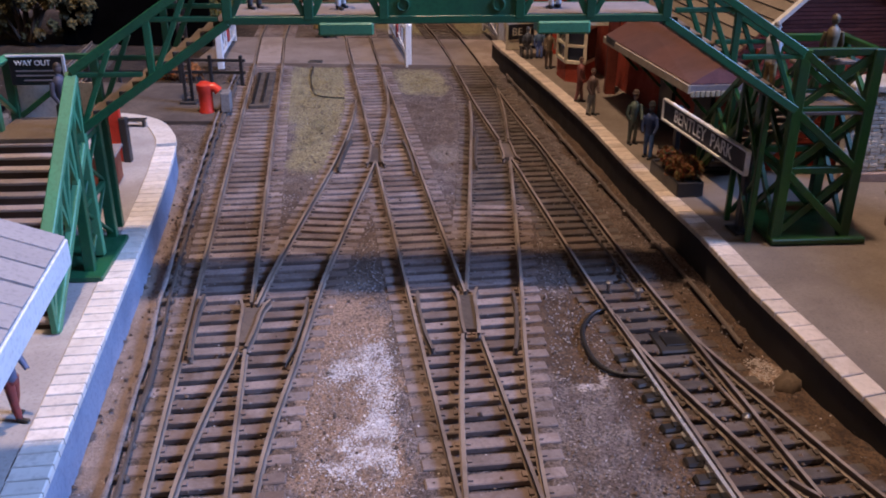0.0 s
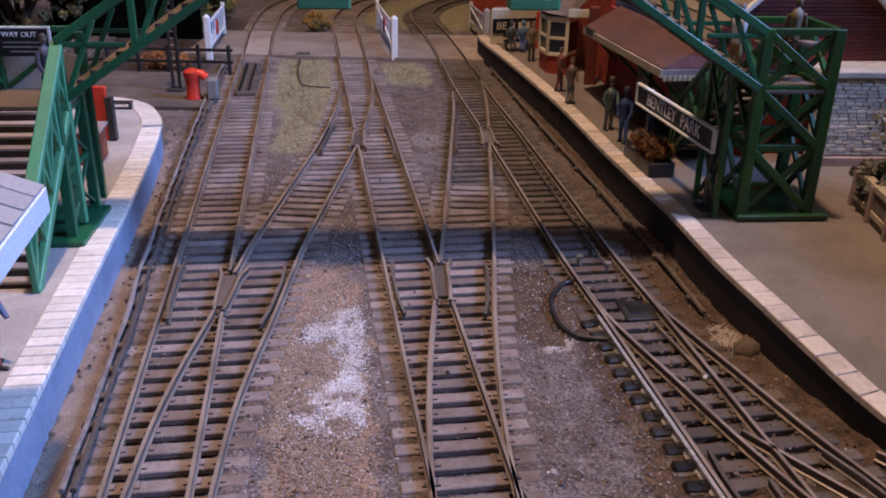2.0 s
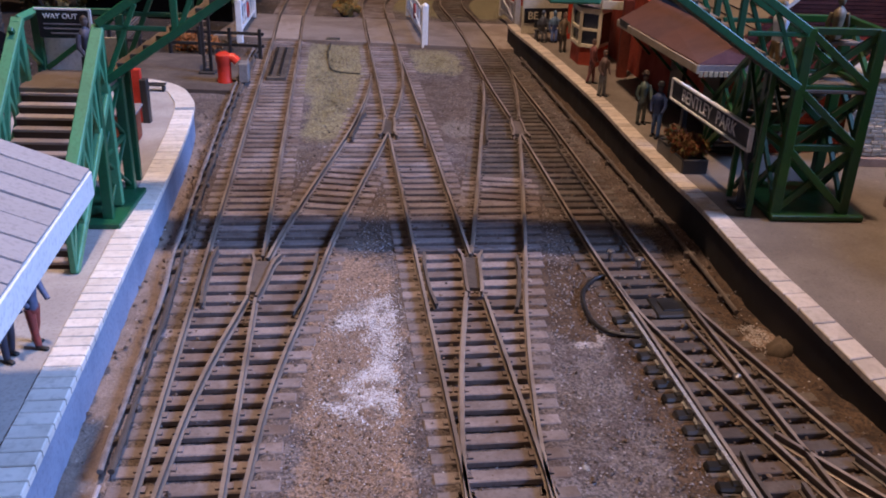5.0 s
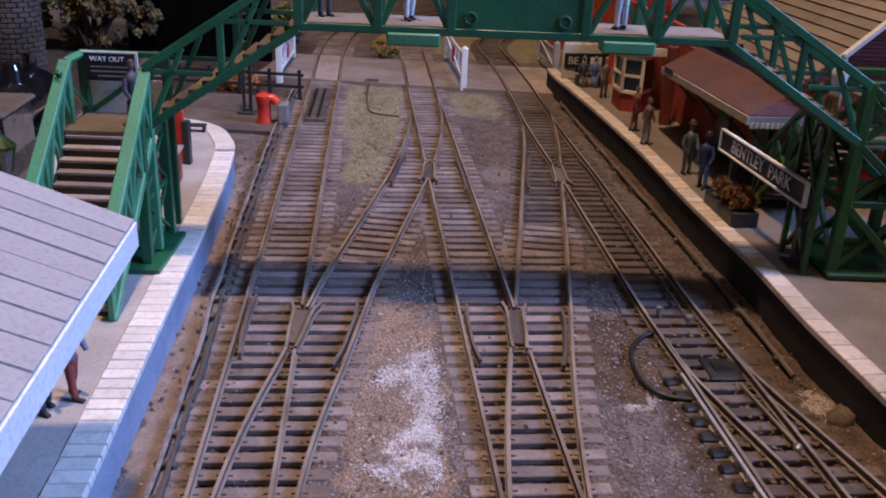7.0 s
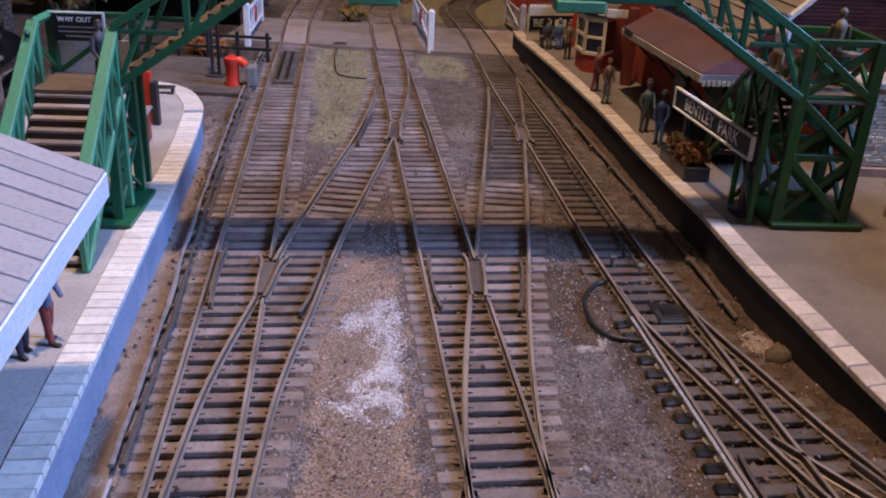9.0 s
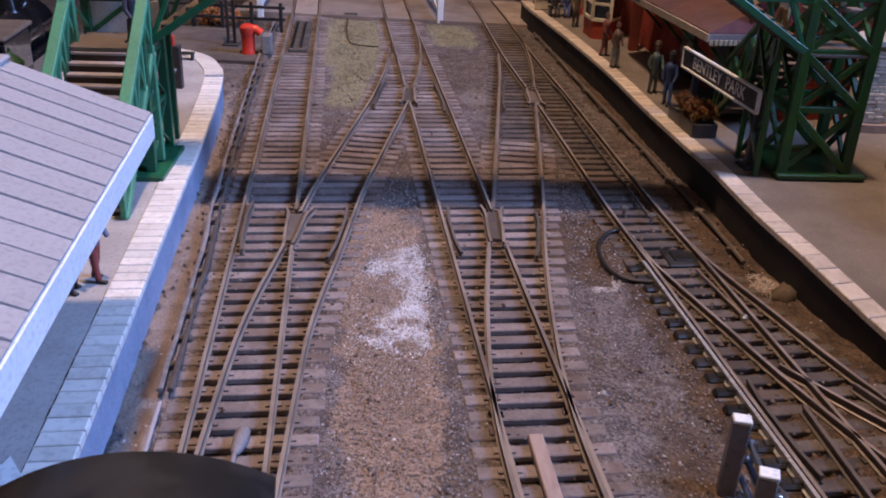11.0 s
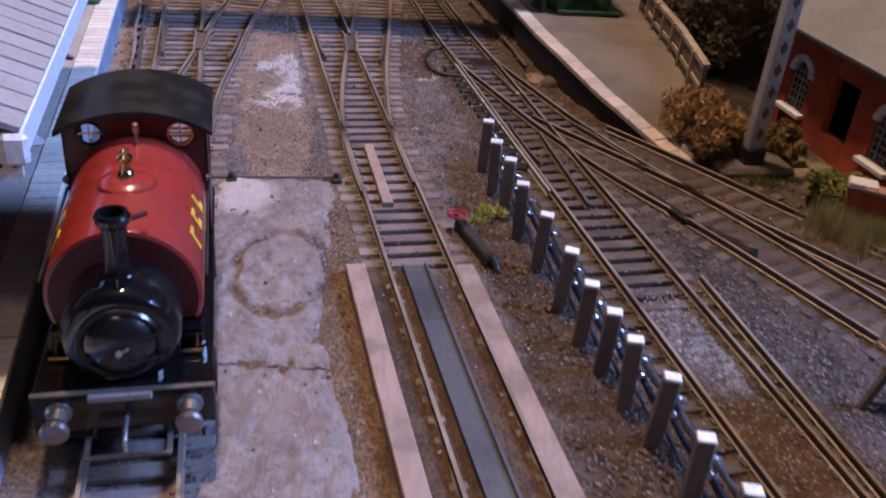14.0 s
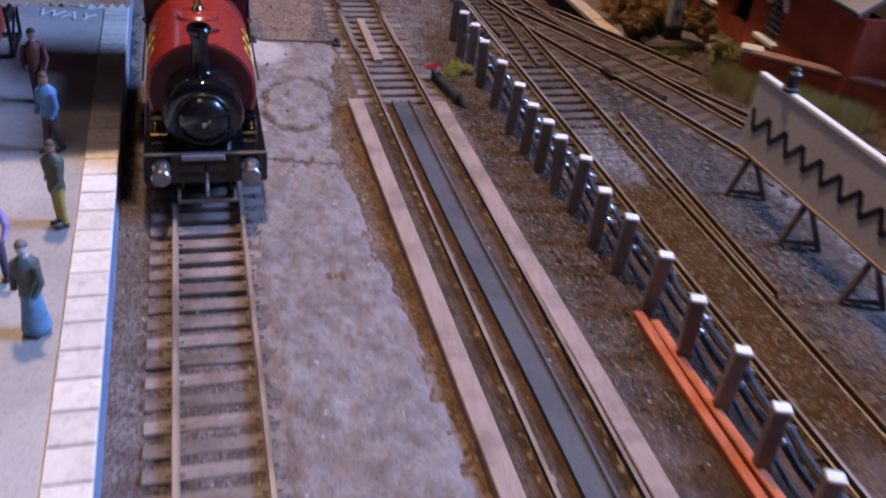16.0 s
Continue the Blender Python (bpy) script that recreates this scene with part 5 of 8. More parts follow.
    part("nameboard", Mesh().box((0, 0, 0), (13, 0.7, 3.0), ch=0.15), SIGN_DARK, s, "small dark board on the fascia", at=at(73.3, 420, 42.6, -81))
    # end pilaster of the awning
    part("pilaster", Mesh().box((79, 449, 30), (5, 6, 40), ch=0.4), PIER, s, "dark red brick pier")
    part("hanging_sign", Mesh().box((72, 452, 46), (12, 0.8, 4.2), ch=0.15), CREAM, s, "small hanging platform sign")
    # boarded tile roof above
    part("roof_boarding", Mesh().add([(107, 330, 54.5), (90, 462, 54.5), (129, 470, 92), (147, 336, 92)], [(0, 3, 2, 1)]).add([(107, 330, 53), (90, 462, 53), (129, 470, 90.5), (147, 336, 90.5)], [(0, 1, 2, 3)]), TILE_ROOF, s, "tan roof")
    n = 12
    for i in range(n):
        a, b = i / n, (i + 1) / n
        lo0, lo1 = Vector((107, 330, 54.5)).lerp(Vector((147, 336, 92)), a), Vector((90, 462, 54.5)).lerp(Vector((129, 470, 92)), a)
        hi0, hi1 = Vector((107, 330, 54.5)).lerp(Vector((147, 336, 92)), b), Vector((90, 462, 54.5)).lerp(Vector((129, 470, 92)), b)
        up = Vector((-0.6, 0, 0.75))
        v = [lo0 + up * 1.3, lo1 + up * 1.3, hi1 + up * 0.5, hi0 + up * 0.5, lo0 + up * 0.3, lo1 + up * 0.3]
        part("roof_course", Mesh().add(v, [(0, 3, 2, 1), (0, 1, 5, 4)]), TILE_ROOF, s)
    gable = [(0, 55), (0, 10.6), (84, 10.6), (84, 55), (42, 92)]
    turn = Matrix.Translation((105, 331, 0)) @ Matrix.Rotation(radians(8.1), 4, "Z") @ Euler((radians(90), 0, 0)).to_matrix().to_4x4()
    part("gable_wall", Mesh().slab([(x, z) for x, z in gable], turn, 2.0), LEAD, s, "purple-red brick gable wall")
    for z in np.arange(12, 90, 1.5):
        half = 42 if z < 55 else 42 * (92 - z) / 37
        part("brick_course", Mesh().box((42, 0.0, z), (2 * half - 1, 0.8, 1.25)), GABLE_BRICK, s, at=Matrix.Translation(Vector((105, 329.8, 0)) * S) @ Matrix.Rotation(radians(8.1), 4, "Z"))
    for a, c in (((12, 66), (42, 93.5)), ((42, 93.5), (87, 53))):
        part("bargeboard", Mesh().bar((a[0], -1.6, a[1]), (c[0], -1.6, c[1]), 1.4, 3.0, up=(0, 1, 0)), WHITE, s, "white painted bargeboard", at=Matrix.Translation(Vector((105, 329.8, 0)) * S) @ Matrix.Rotation(radians(8.1), 4, "Z"))
    # bay window
    bay = part("bay_window", Mesh().prism([(61, 497), (55.5, 488), (58.5, 472), (68, 468), (75, 480), (70, 500)], 10.6, 20.5), RED_BRICK, s, "bay window with cream frames")
    part("bay_sill", Mesh().prism([(60.4, 498), (54.7, 488.3), (57.8, 471.3), (68, 467.2), (75, 480), (70, 500)], 20.5, 22.2), CREAM, bay)
    part("bay_glass", Mesh().prism([(61.4, 496), (56.1, 488), (59.0, 472.6), (68, 468.8), (75, 480), (70, 500)], 21.6, 39), GLASS, bay)
    part("bay_head", Mesh().prism([(60.4, 498), (54.7, 488.3), (57.8, 471.3), (68, 467.2), (75, 480), (70, 500)], 38.4, 41.5), CREAM, bay)
    part("bay_roof", Mesh().add([(59.6, 499, 41.5), (53.9, 488.5, 41.5), (57.1, 470.6, 41.5), (68.5, 466, 41.5), (78, 470, 51), (76, 500, 51)], [(0, 5, 4, 3, 2, 1), (0, 1, 2, 3, 4, 5)]), DECK, bay, "pale grey sloped bay roof")
    corners = [(61, 497), (55.5, 488), (58.5, 472), (68, 468)]
    for x, y in corners:
        part("mullion", Mesh().box((x - 0.2, y - 0.2, 30.3), (1.7, 1.7, 17.6), ch=0.15), CREAM, bay, "cream window post")
    for (p, q) in zip(corners, corners[1:]):
        part("transom", Mesh().bar((p[0] - 0.2, p[1] - 0.2, 30), (q[0] - 0.2, q[1] - 0.2, 30), 1.2, 1.3), CREAM, bay)


station()

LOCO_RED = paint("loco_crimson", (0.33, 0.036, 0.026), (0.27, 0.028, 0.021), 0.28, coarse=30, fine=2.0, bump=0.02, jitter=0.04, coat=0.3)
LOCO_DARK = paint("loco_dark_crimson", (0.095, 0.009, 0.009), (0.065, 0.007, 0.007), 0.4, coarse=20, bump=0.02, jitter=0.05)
LOCO_BLACK = paint("loco_black", (0.005, 0.005, 0.006), (0.009, 0.008, 0.008), 0.17, coarse=20, bump=0.02, jitter=0.05, coat=0.4)
STEEL = paint("bright_steel", (0.55, 0.53, 0.52), (0.38, 0.36, 0.35), 0.32, metal=0.9, bump=0.05)
BRASS = paint("brass", (0.75, 0.55, 0.28), (0.55, 0.38, 0.18), 0.25, metal=1.0, bump=0.02)
YELLOW = plain("yellow_transfer", (0.80, 0.52, 0.05), 0.5)


def locomotive():
    """Small saddle tank engine; local v runs back from the buffer heads."""
    y = -37.0
    t = thing("tank_locomotive", "crimson and black saddle tank model locomotive on the rails", "locomotive", at(-12.26 - 0.1635 * (y + 101.5), y, 0, 9.29))
    part("footplate", Mesh().box((0, 46, 15.6), (31, 81, 1.4), ch=0.3), LOCO_BLACK, t)
    part("bufferbeam", Mesh().box((0, 6.6, 12.2), (31.4, 1.6, 8.6), ch=0.3), LOCO_BLACK, t)
    part("beam_edge", Mesh().box((0, 6.2, 16.4), (31.6, 1.2, 0.6), ch=0.2), SLEEPER_DARK, t, "worn brown edge of the running plate")
    part("lamp_iron_plate", Mesh().box((-0.6, 4.9, 16.0), (11, 1.0, 1.6), ch=0.3), DECK, t, "pale grey coupling plate")
    for u in (-11.2, 11.2):
        b = part("buffer", Mesh().lathe((u, 6.4, 12.8), (0, -1, 0), [(2.6, 0), (2.3, 1.2), (1.7, 1.6), (1.6, 4.0), (1.1, 4.0), (1.1, 5.6), (2.4, 5.7), (2.5, 6.2), (2.1, 6.7), (0.2, 6.9)], 24), STEEL, t, "bright turned steel buffer", smooth=35)
    part("coupling_hook", Mesh().tube([(0, 5.8, 10.5), (0, 2.5, 10.4), (0, 0.5, 9.6), (0, 0, 8.0), (0, 1.0, 6.8)], 0.5, 8), STEEL, t, smooth=40)
    part("coupling_bar", Mesh().box((0, 2.0, 4.6), (15, 0.8, 1.0), ch=0.2).bar((-7.2, 2, 4.6), (-7.2, 8, 5.2), 0.9, 1.0).bar((7.2, 2, 4.6), (7.2, 8, 5.2), 0.9, 1.0), CHECK, t, "dark metal coupling bar")
    part("frames", Mesh().box((-6.5, 46, 9.5), (1.2, 76, 11)).box((6.5, 46, 9.5), (1.2, 76, 11)), LOCO_BLACK, t)
    part("smokebox", Mesh().lathe((0, 22, 25.0), (0, -1, 0), [(10.4, 0), (10.4, 10.0), (10.2, 11.4), (9.6, 12.5), (8.6, 13.1), (6.6, 13.2)], 40), LOCO_BLACK, t, smooth=30)
    part("smokebox_saddle", Mesh().box((0, 15.5, 18.8), (13, 12, 6.4), ch=0.8), LOCO_BLACK, t)
    part("smokebox_door", Mesh().lathe((0, 8.9, 25.0), (0, -1, 0), [(7.3, -0.4), (7.4, 0.5), (7.1, 1.0), (6.5, 1.0), (6.2, 0.8), (5.6, 1.6), (4.4, 2.4), (2.6, 3.0), (1.2, 3.3), (0.2, 3.3)], 40), LOCO_BLACK, t, smooth=28)
    part("door_handle", Mesh().bar((0, 5.2, 25), (1.7, 5.1, 26.2), 0.4, 0.4).lathe((0, 5.8, 25), (0, -1, 0), [(0.6, 0), (0.6, 0.8), (0.3, 1.0)], 10), STEEL, t)
    for z in (22.6, 27.4):
        part("hinge_strap", Mesh().bar((1.6, 6.0, z), (7.4, 7.9, z), 0.7, 0.5, ch=0.1), LOCO_BLACK, t)
    # saddle tank: a round back on flat lower sides
    prof = [(14.2 * math.sin(a), 27.0 + 14.2 * math.cos(a)) for a in np.linspace(-1.95, 1.95, 45)]
    sect = [(x, z) for x, z in prof]
    n = len(sect)
    ys = [(20.0, 0.93), (20.25, 0.985), (20.8, 1.0), (62.0, 1.0)]
    v = [(x * k, yy, 27 + (z - 27) * k) for yy, k in ys for x, z in sect]
    f = [(i * n + j, (i + 1) * n + j, (i + 1) * n + j + 1, i * n + j + 1) for i in range(len(ys) - 1) for j in range(n - 1)]
    f += [(i * n + n - 1, (i + 1) * n + n - 1, (i + 1) * n, i * n) for i in range(len(ys) - 1)]
    part("saddle_tank", Mesh().add(v, f), LOCO_RED, t, "glossy crimson saddle tank", smooth=30)
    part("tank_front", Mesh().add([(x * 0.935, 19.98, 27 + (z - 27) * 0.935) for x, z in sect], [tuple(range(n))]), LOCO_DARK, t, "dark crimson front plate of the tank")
    part("firebox", Mesh().box((0, 45, 18.5), (17, 50, 6), ch=0.5), LOCO_BLACK, t)
    part("chimney", Mesh().lathe((0, 16.2, 33.4), (0, 0, 1), [(4.2, 0.6), (3.0, 1.6), (2.3, 2.8), (2.1, 9.0), (2.3, 11.2), (3.0, 12.0), (3.1, 13.0), (2.7, 13.7), (2.0, 13.7), (1.8, 11.0)], 30), LOCO_BLACK, t, smooth=35)
    part("chimney_lug", Mesh().bar((2, 18, 44.6), (5, 22, 43.6), 0.8, 0.8, ch=0.1), LOCO_DARK, t)
    part("tank_filler", Mesh().lathe((0, 40, 40.4), (0, 0, 1), [(5.6, 0), (5.3, 0.9), (4.4, 1.5), (2.6, 1.9), (0.2, 2.0)], 30), LOCO_RED, t, "low crimson filler cover", smooth=35)
    part("safety_valve", Mesh().lathe((0, 40.5, 42.0), (0, 0, 1), [(1.7, 0), (1.5, 0.8), (1.0, 1.4), (0.9, 3.0), (1.5, 3.6), (1.5, 4.2), (0.8, 4.8), (0.9, 5.6), (0.3, 6.2)], 20), BRASS, t, "polished brass safety valve", smooth=35)
    part("whistle", Mesh().lathe((0.6, 58, 40.6), (0, 0, 1), [(0.45, 0), (0.4, 3.0), (0.75, 3.2), (0.75, 5.0), (0.3, 5.4)], 12), BRASS, t, smooth=35)
    # cab
    front = [(-15, 16.3), (15, 16.3)] + [(x, 16.6 + math.sqrt(30.2 ** 2 - x * x)) for x in (15, 12, 8, 4, 0, -4, -8, -12, -15)]
    def holed(yy, thick):
        m = Mesh()
        ring = [(9.4 * s + 2.4 * math.cos(a), 41.8 + 2.5 * math.sin(a)) for s in (-1, 1) for a in np.linspace(0, 2 * math.pi, 16, endpoint=False)]
        bm = bmesh.new()
        outer = [bm.verts.new((x, yy, z)) for x, z in front]
        edges = [bm.edges.new((outer[i], outer[(i + 1) % len(outer)])) for i in range(len(outer))]
        for s in range(2):
            r = [bm.verts.new((x, yy, z)) for x, z in ring[16 * s:16 * s + 16]]
            edges += [bm.edges.new((r[i], r[(i + 1) % 16])) for i in range(16)]
        bmesh.ops.triangle_fill(bm, use_beauty=True, edges=edges)
        ext = bmesh.ops.extrude_face_region(bm, geom=bm.faces[:])
        bmesh.ops.translate(bm, verts=[e for e in ext["geom"] if isinstance(e, bmesh.types.BMVert)], vec=(0, thick, 0))
        bmesh.ops.recalc_face_normals(bm, faces=bm.faces)
        bm.verts.index_update()
        m.add([tuple(q.co) for q in bm.verts], [tuple(q.index for q in fc.verts) for fc in bm.faces])
        bm.free()
        return m
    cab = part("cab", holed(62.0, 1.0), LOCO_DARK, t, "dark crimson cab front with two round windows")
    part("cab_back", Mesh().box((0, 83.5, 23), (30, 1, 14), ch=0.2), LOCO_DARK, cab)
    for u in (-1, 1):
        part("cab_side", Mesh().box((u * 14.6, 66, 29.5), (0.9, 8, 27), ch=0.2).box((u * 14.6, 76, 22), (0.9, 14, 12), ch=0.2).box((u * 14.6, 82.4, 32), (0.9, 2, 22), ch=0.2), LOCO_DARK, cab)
        part("spectacle_bar", Mesh().box((u * 9.4, 62.2, 41.8), (0.35, 0.3, 4.8)).box((u * 9.4, 62.2, 41.8), (4.8, 0.3, 0.35)), BRASS, cab, "thin brass window cross")
        part("spectacle_ring", Mesh().tube([(u * 9.4 + 2.6 * math.cos(a), 61.8, 41.8 + 2.6 * math.sin(a)) for a in np.linspace(0, 2 * math.pi, 25)], 0.32, 6), BRASS if u > 0 else LOCO_BLACK, cab, smooth=50)
        part("handrail", Mesh().tube([(u * 14.8, 22, 30), (u * 14.8, 40, 30), (u * 14.8, 60, 30)], 0.3, 6), BLACK, t)
        part("handrail_knob", Mesh().lathe((u * 14.4, 61.0, 31.5), (u, 0, 0), [(0.9, 0), (1.0, 0.8), (0.3, 1.4)], 10), STEEL, t)
        part("sandbox", Mesh().box((u * 11.6, 22.5, 18.6), (5.0, 9.0, 5.0), ch=0.7), LOCO_BLACK, t)
        part("sandbox_rod", Mesh().tube([(u * 12.5, 16.5, 17.6), (u * 12.5, 18.5, 19.8)], 0.35, 6).tube([(u * 9.2, 15.5, 17.4), (u * 13.8, 15.5, 17.4)], 0.3, 6), BRASS, t)
        part("step", Mesh().box((u * 14.8, 72, 5.5), (1.0, 8, 11), ch=0.2), LOCO_BLACK, t)
        for yy in (24.0, 54.0):
            w = part("wheel", Mesh().lathe((u * 8.4 - 1.1 * u, yy, 7.2), (u, 0, 0), [(7.9, 0), (7.9, 0.6), (7.2, 0.9), (7.2, 2.6), (6.2, 2.6), (6.0, 2.0), (1.6, 2.0), (1.6, 2.9), (0.3, 2.9)], 28), LOCO_BLACK, t, smooth=30)
        part("cylinder_block", Mesh().lathe((u * 12.4, 26, 8.4), (0, -1, 0), [(3.6, 0), (3.6, 12), (3.2, 12.6), (1.0, 13.0)], 20), LOCO_BLACK, t, smooth=35)
        part("coupling_rod", Mesh().box((u * 11.2, 39, 5.6), (0.8, 32, 1.4), ch=0.2), STEEL, t)
    arc = [(30.9 * math.sin(a), 16.8 + 30.9 * math.cos(a)) for a in np.linspace(-0.555, 0.555, 21)]
    sect = arc + [(x, z - 1.0) for x, z in reversed(arc)]
    k = len(sect)
    v = [(x, yy, z) for yy in (59.5, 86.5) for x, z in sect]
    f = [(j, k + j, k + (j + 1) % k, (j + 1) % k) for j in range(k)] + [tuple(range(k)), tuple(reversed(range(k, 2 * k)))]
    part("cab_roof", Mesh().add(v, f), paint("cab_roof_grey", (0.010, 0.009, 0.008), (0.018, 0.015, 0.013), 0.5, coarse=10, fine=0.8, bump=0.05, wear=(0.03, 0.025, 0.02), spec=0.3), t, "worn grey-black curved cab roof", smooth=35)
    # three company initials reduced to bars
    for u in (-1, 1):
        a = 1.12 * u
        out, down = Vector((math.sin(a), 0, math.cos(a))), Vector((math.cos(a), 0, -math.sin(a))) * u
        turn = Matrix((out, Vector((0, 1, 0)), down)).transposed().to_4x4()
        for yy in (30.0, 37.5, 45.0):
            c = Vector((0, yy, 27)) + out * 14.25
            m = Mesh().box(c, (0.3, 1.1, 4.2), turn, ch=0.05)
            if yy != 45.0:
                m.box(c + Vector((0, 1.6, 0)) - down * 1.4, (0.3, 2.2, 1.0), turn, ch=0.05)
            if yy != 30.0:
                m.box(c + Vector((0, 1.6, 0)) + down * 1.4, (0.3, 2.2, 1.0), turn, ch=0.05)
            part("yellow_bar", m, YELLOW, t, "yellow lettering bar on the tank side")
    return t


locomotive()


# ---- painted model figures: each one plain mesh ----
def figure_mat(name, legs, coat, head):
    m, nt, b = node_mat(name)
    tc = nt.nodes.new("ShaderNodeTexCoord")
    sep = nt.nodes.new("ShaderNodeSeparateXYZ")
    link(nt, tc.outputs["Object"], sep.inputs[0])
    n = noise_node(nt, tc.outputs["Object"], 2.0, 3)
    z = calc(nt, "ADD", sep.outputs["Z"], calc(nt, "MULTIPLY", calc(nt, "SUBTRACT", n, 0.5), 0.002))
    col = mix(nt, ramp(nt, z, 0.0098, 0.0106), legs, coat)
    col = mix(nt, ramp(nt, z, 0.0186, 0.0190), col, head)
    col = mix(nt, ramp(nt, z, 0.0209, 0.0213), col, tuple(0.22 * c for c in head))
    col = mix(nt, ramp(nt, z, 0.0008, 0.0014), (0.02, 0.018, 0.016), col)
    col = mix(nt, calc(nt, "MULTIPLY", ramp(nt, n, 0.4, 0.7), 0.35), col, (0.03, 0.025, 0.02))
    link(nt, col, b.inputs["Base Color"])
    b.inputs["Roughness"].default_value = 0.6
    return m


def figure(label, x, y, z, rz, legs, coat, head=(0.42, 0.24, 0.17), sit=False, lean=0.0, tall=1.0, skirt=False, hat=False, group="figures on the platforms"):
    arms = ((x * 7.3 + y * 3.1) % 5.0) / 5.0 - 0.35
    stride = 0.0 if sit or skirt else ((x * 3.7 + y * 1.9) % 4.0) / 4.0 - 0.4
    m = Mesh()
    if sit:
        m.tube([(-1.2, -3.5, 0.2), (-1.2, -3.2, 5), (-1.2, 0, 6)], [0.8, 0.8, 1.1], 8).tube([(1.2, -3.5, 0.2), (1.2, -3.2, 5), (1.2, 0, 6)], [0.8, 0.8, 1.1], 8)
        top = -4.0
    elif skirt:
        m.lathe((0, 0, 0.6), (0, 0, 1), [(2.6, 0), (2.9, 1), (2.2, 6), (1.8, 9.5)], 14, 0.8)
        m.box((-0.9, -0.6, 0.4), (1.1, 2.4, 0.8), ch=0.2).box((0.9, -0.6, 0.4), (1.1, 2.4, 0.8), ch=0.2)
        top = 0.0
    else:
        for s in (-1, 1):
            m.tube([(s * 1.4, 0.3 + 3.0 * s * stride, 0.3), (s * 1.3, 1.2 * s * stride, 4.8), (s * 0.9, 0, 10)], [0.75, 0.9, 1.25], 8)
            m.box((s * 1.4, -0.7 + 3.0 * s * stride, 0.4), (1.2, 2.7, 0.8), ch=0.25)
        top = 0.0
    m.lathe((0, 0, 9.0 + top), (0, 0, 1), [(1.9, 0), (2.1, 1.0), (1.9, 3.5), (2.5, 6.5), (2.6, 8.2), (1.6, 9.4), (0.8, 9.9), (0.75, 10.6)], 14, 0.7)
    m.lathe((0, -0.1, 19.2 + top), (0, 0, 1), [(0.6, 0), (1.0, 0.6), (1.2, 1.5), (1.15, 2.3), (0.75, 2.9), (0.15, 3.2)], 12)
    if hat:
        m.lathe((0, -0.1, 21.8 + top), (0, 0, 1), [(1.7, 0), (1.7, 0.25), (1.3, 0.4), (1.25, 1.3), (0.7, 1.7)], 12)
    for s in (-1, 1):
        swing = arms * s
        m.tube([(s * 2.3, 0, 17.0 + top), (s * (3.0 + 0.5 * abs(arms)), -0.2 - swing, 13.4 + top), (s * 2.4, -1.8 - 2.2 * swing, 10.6 + top + 1.6 * abs(arms))], [0.85, 0.75, 0.6], 8)
    mat = figure_mat("figure_paint", legs, coat, head)
    return single("model_figure", m, mat, label, "model figure", Matrix.Translation(Vector((x, y, z)) * S) @ Euler((radians(lean), 0, radians(rz))).to_matrix().to_4x4() @ Matrix.Scale(tall, 4), group, smooth=60)


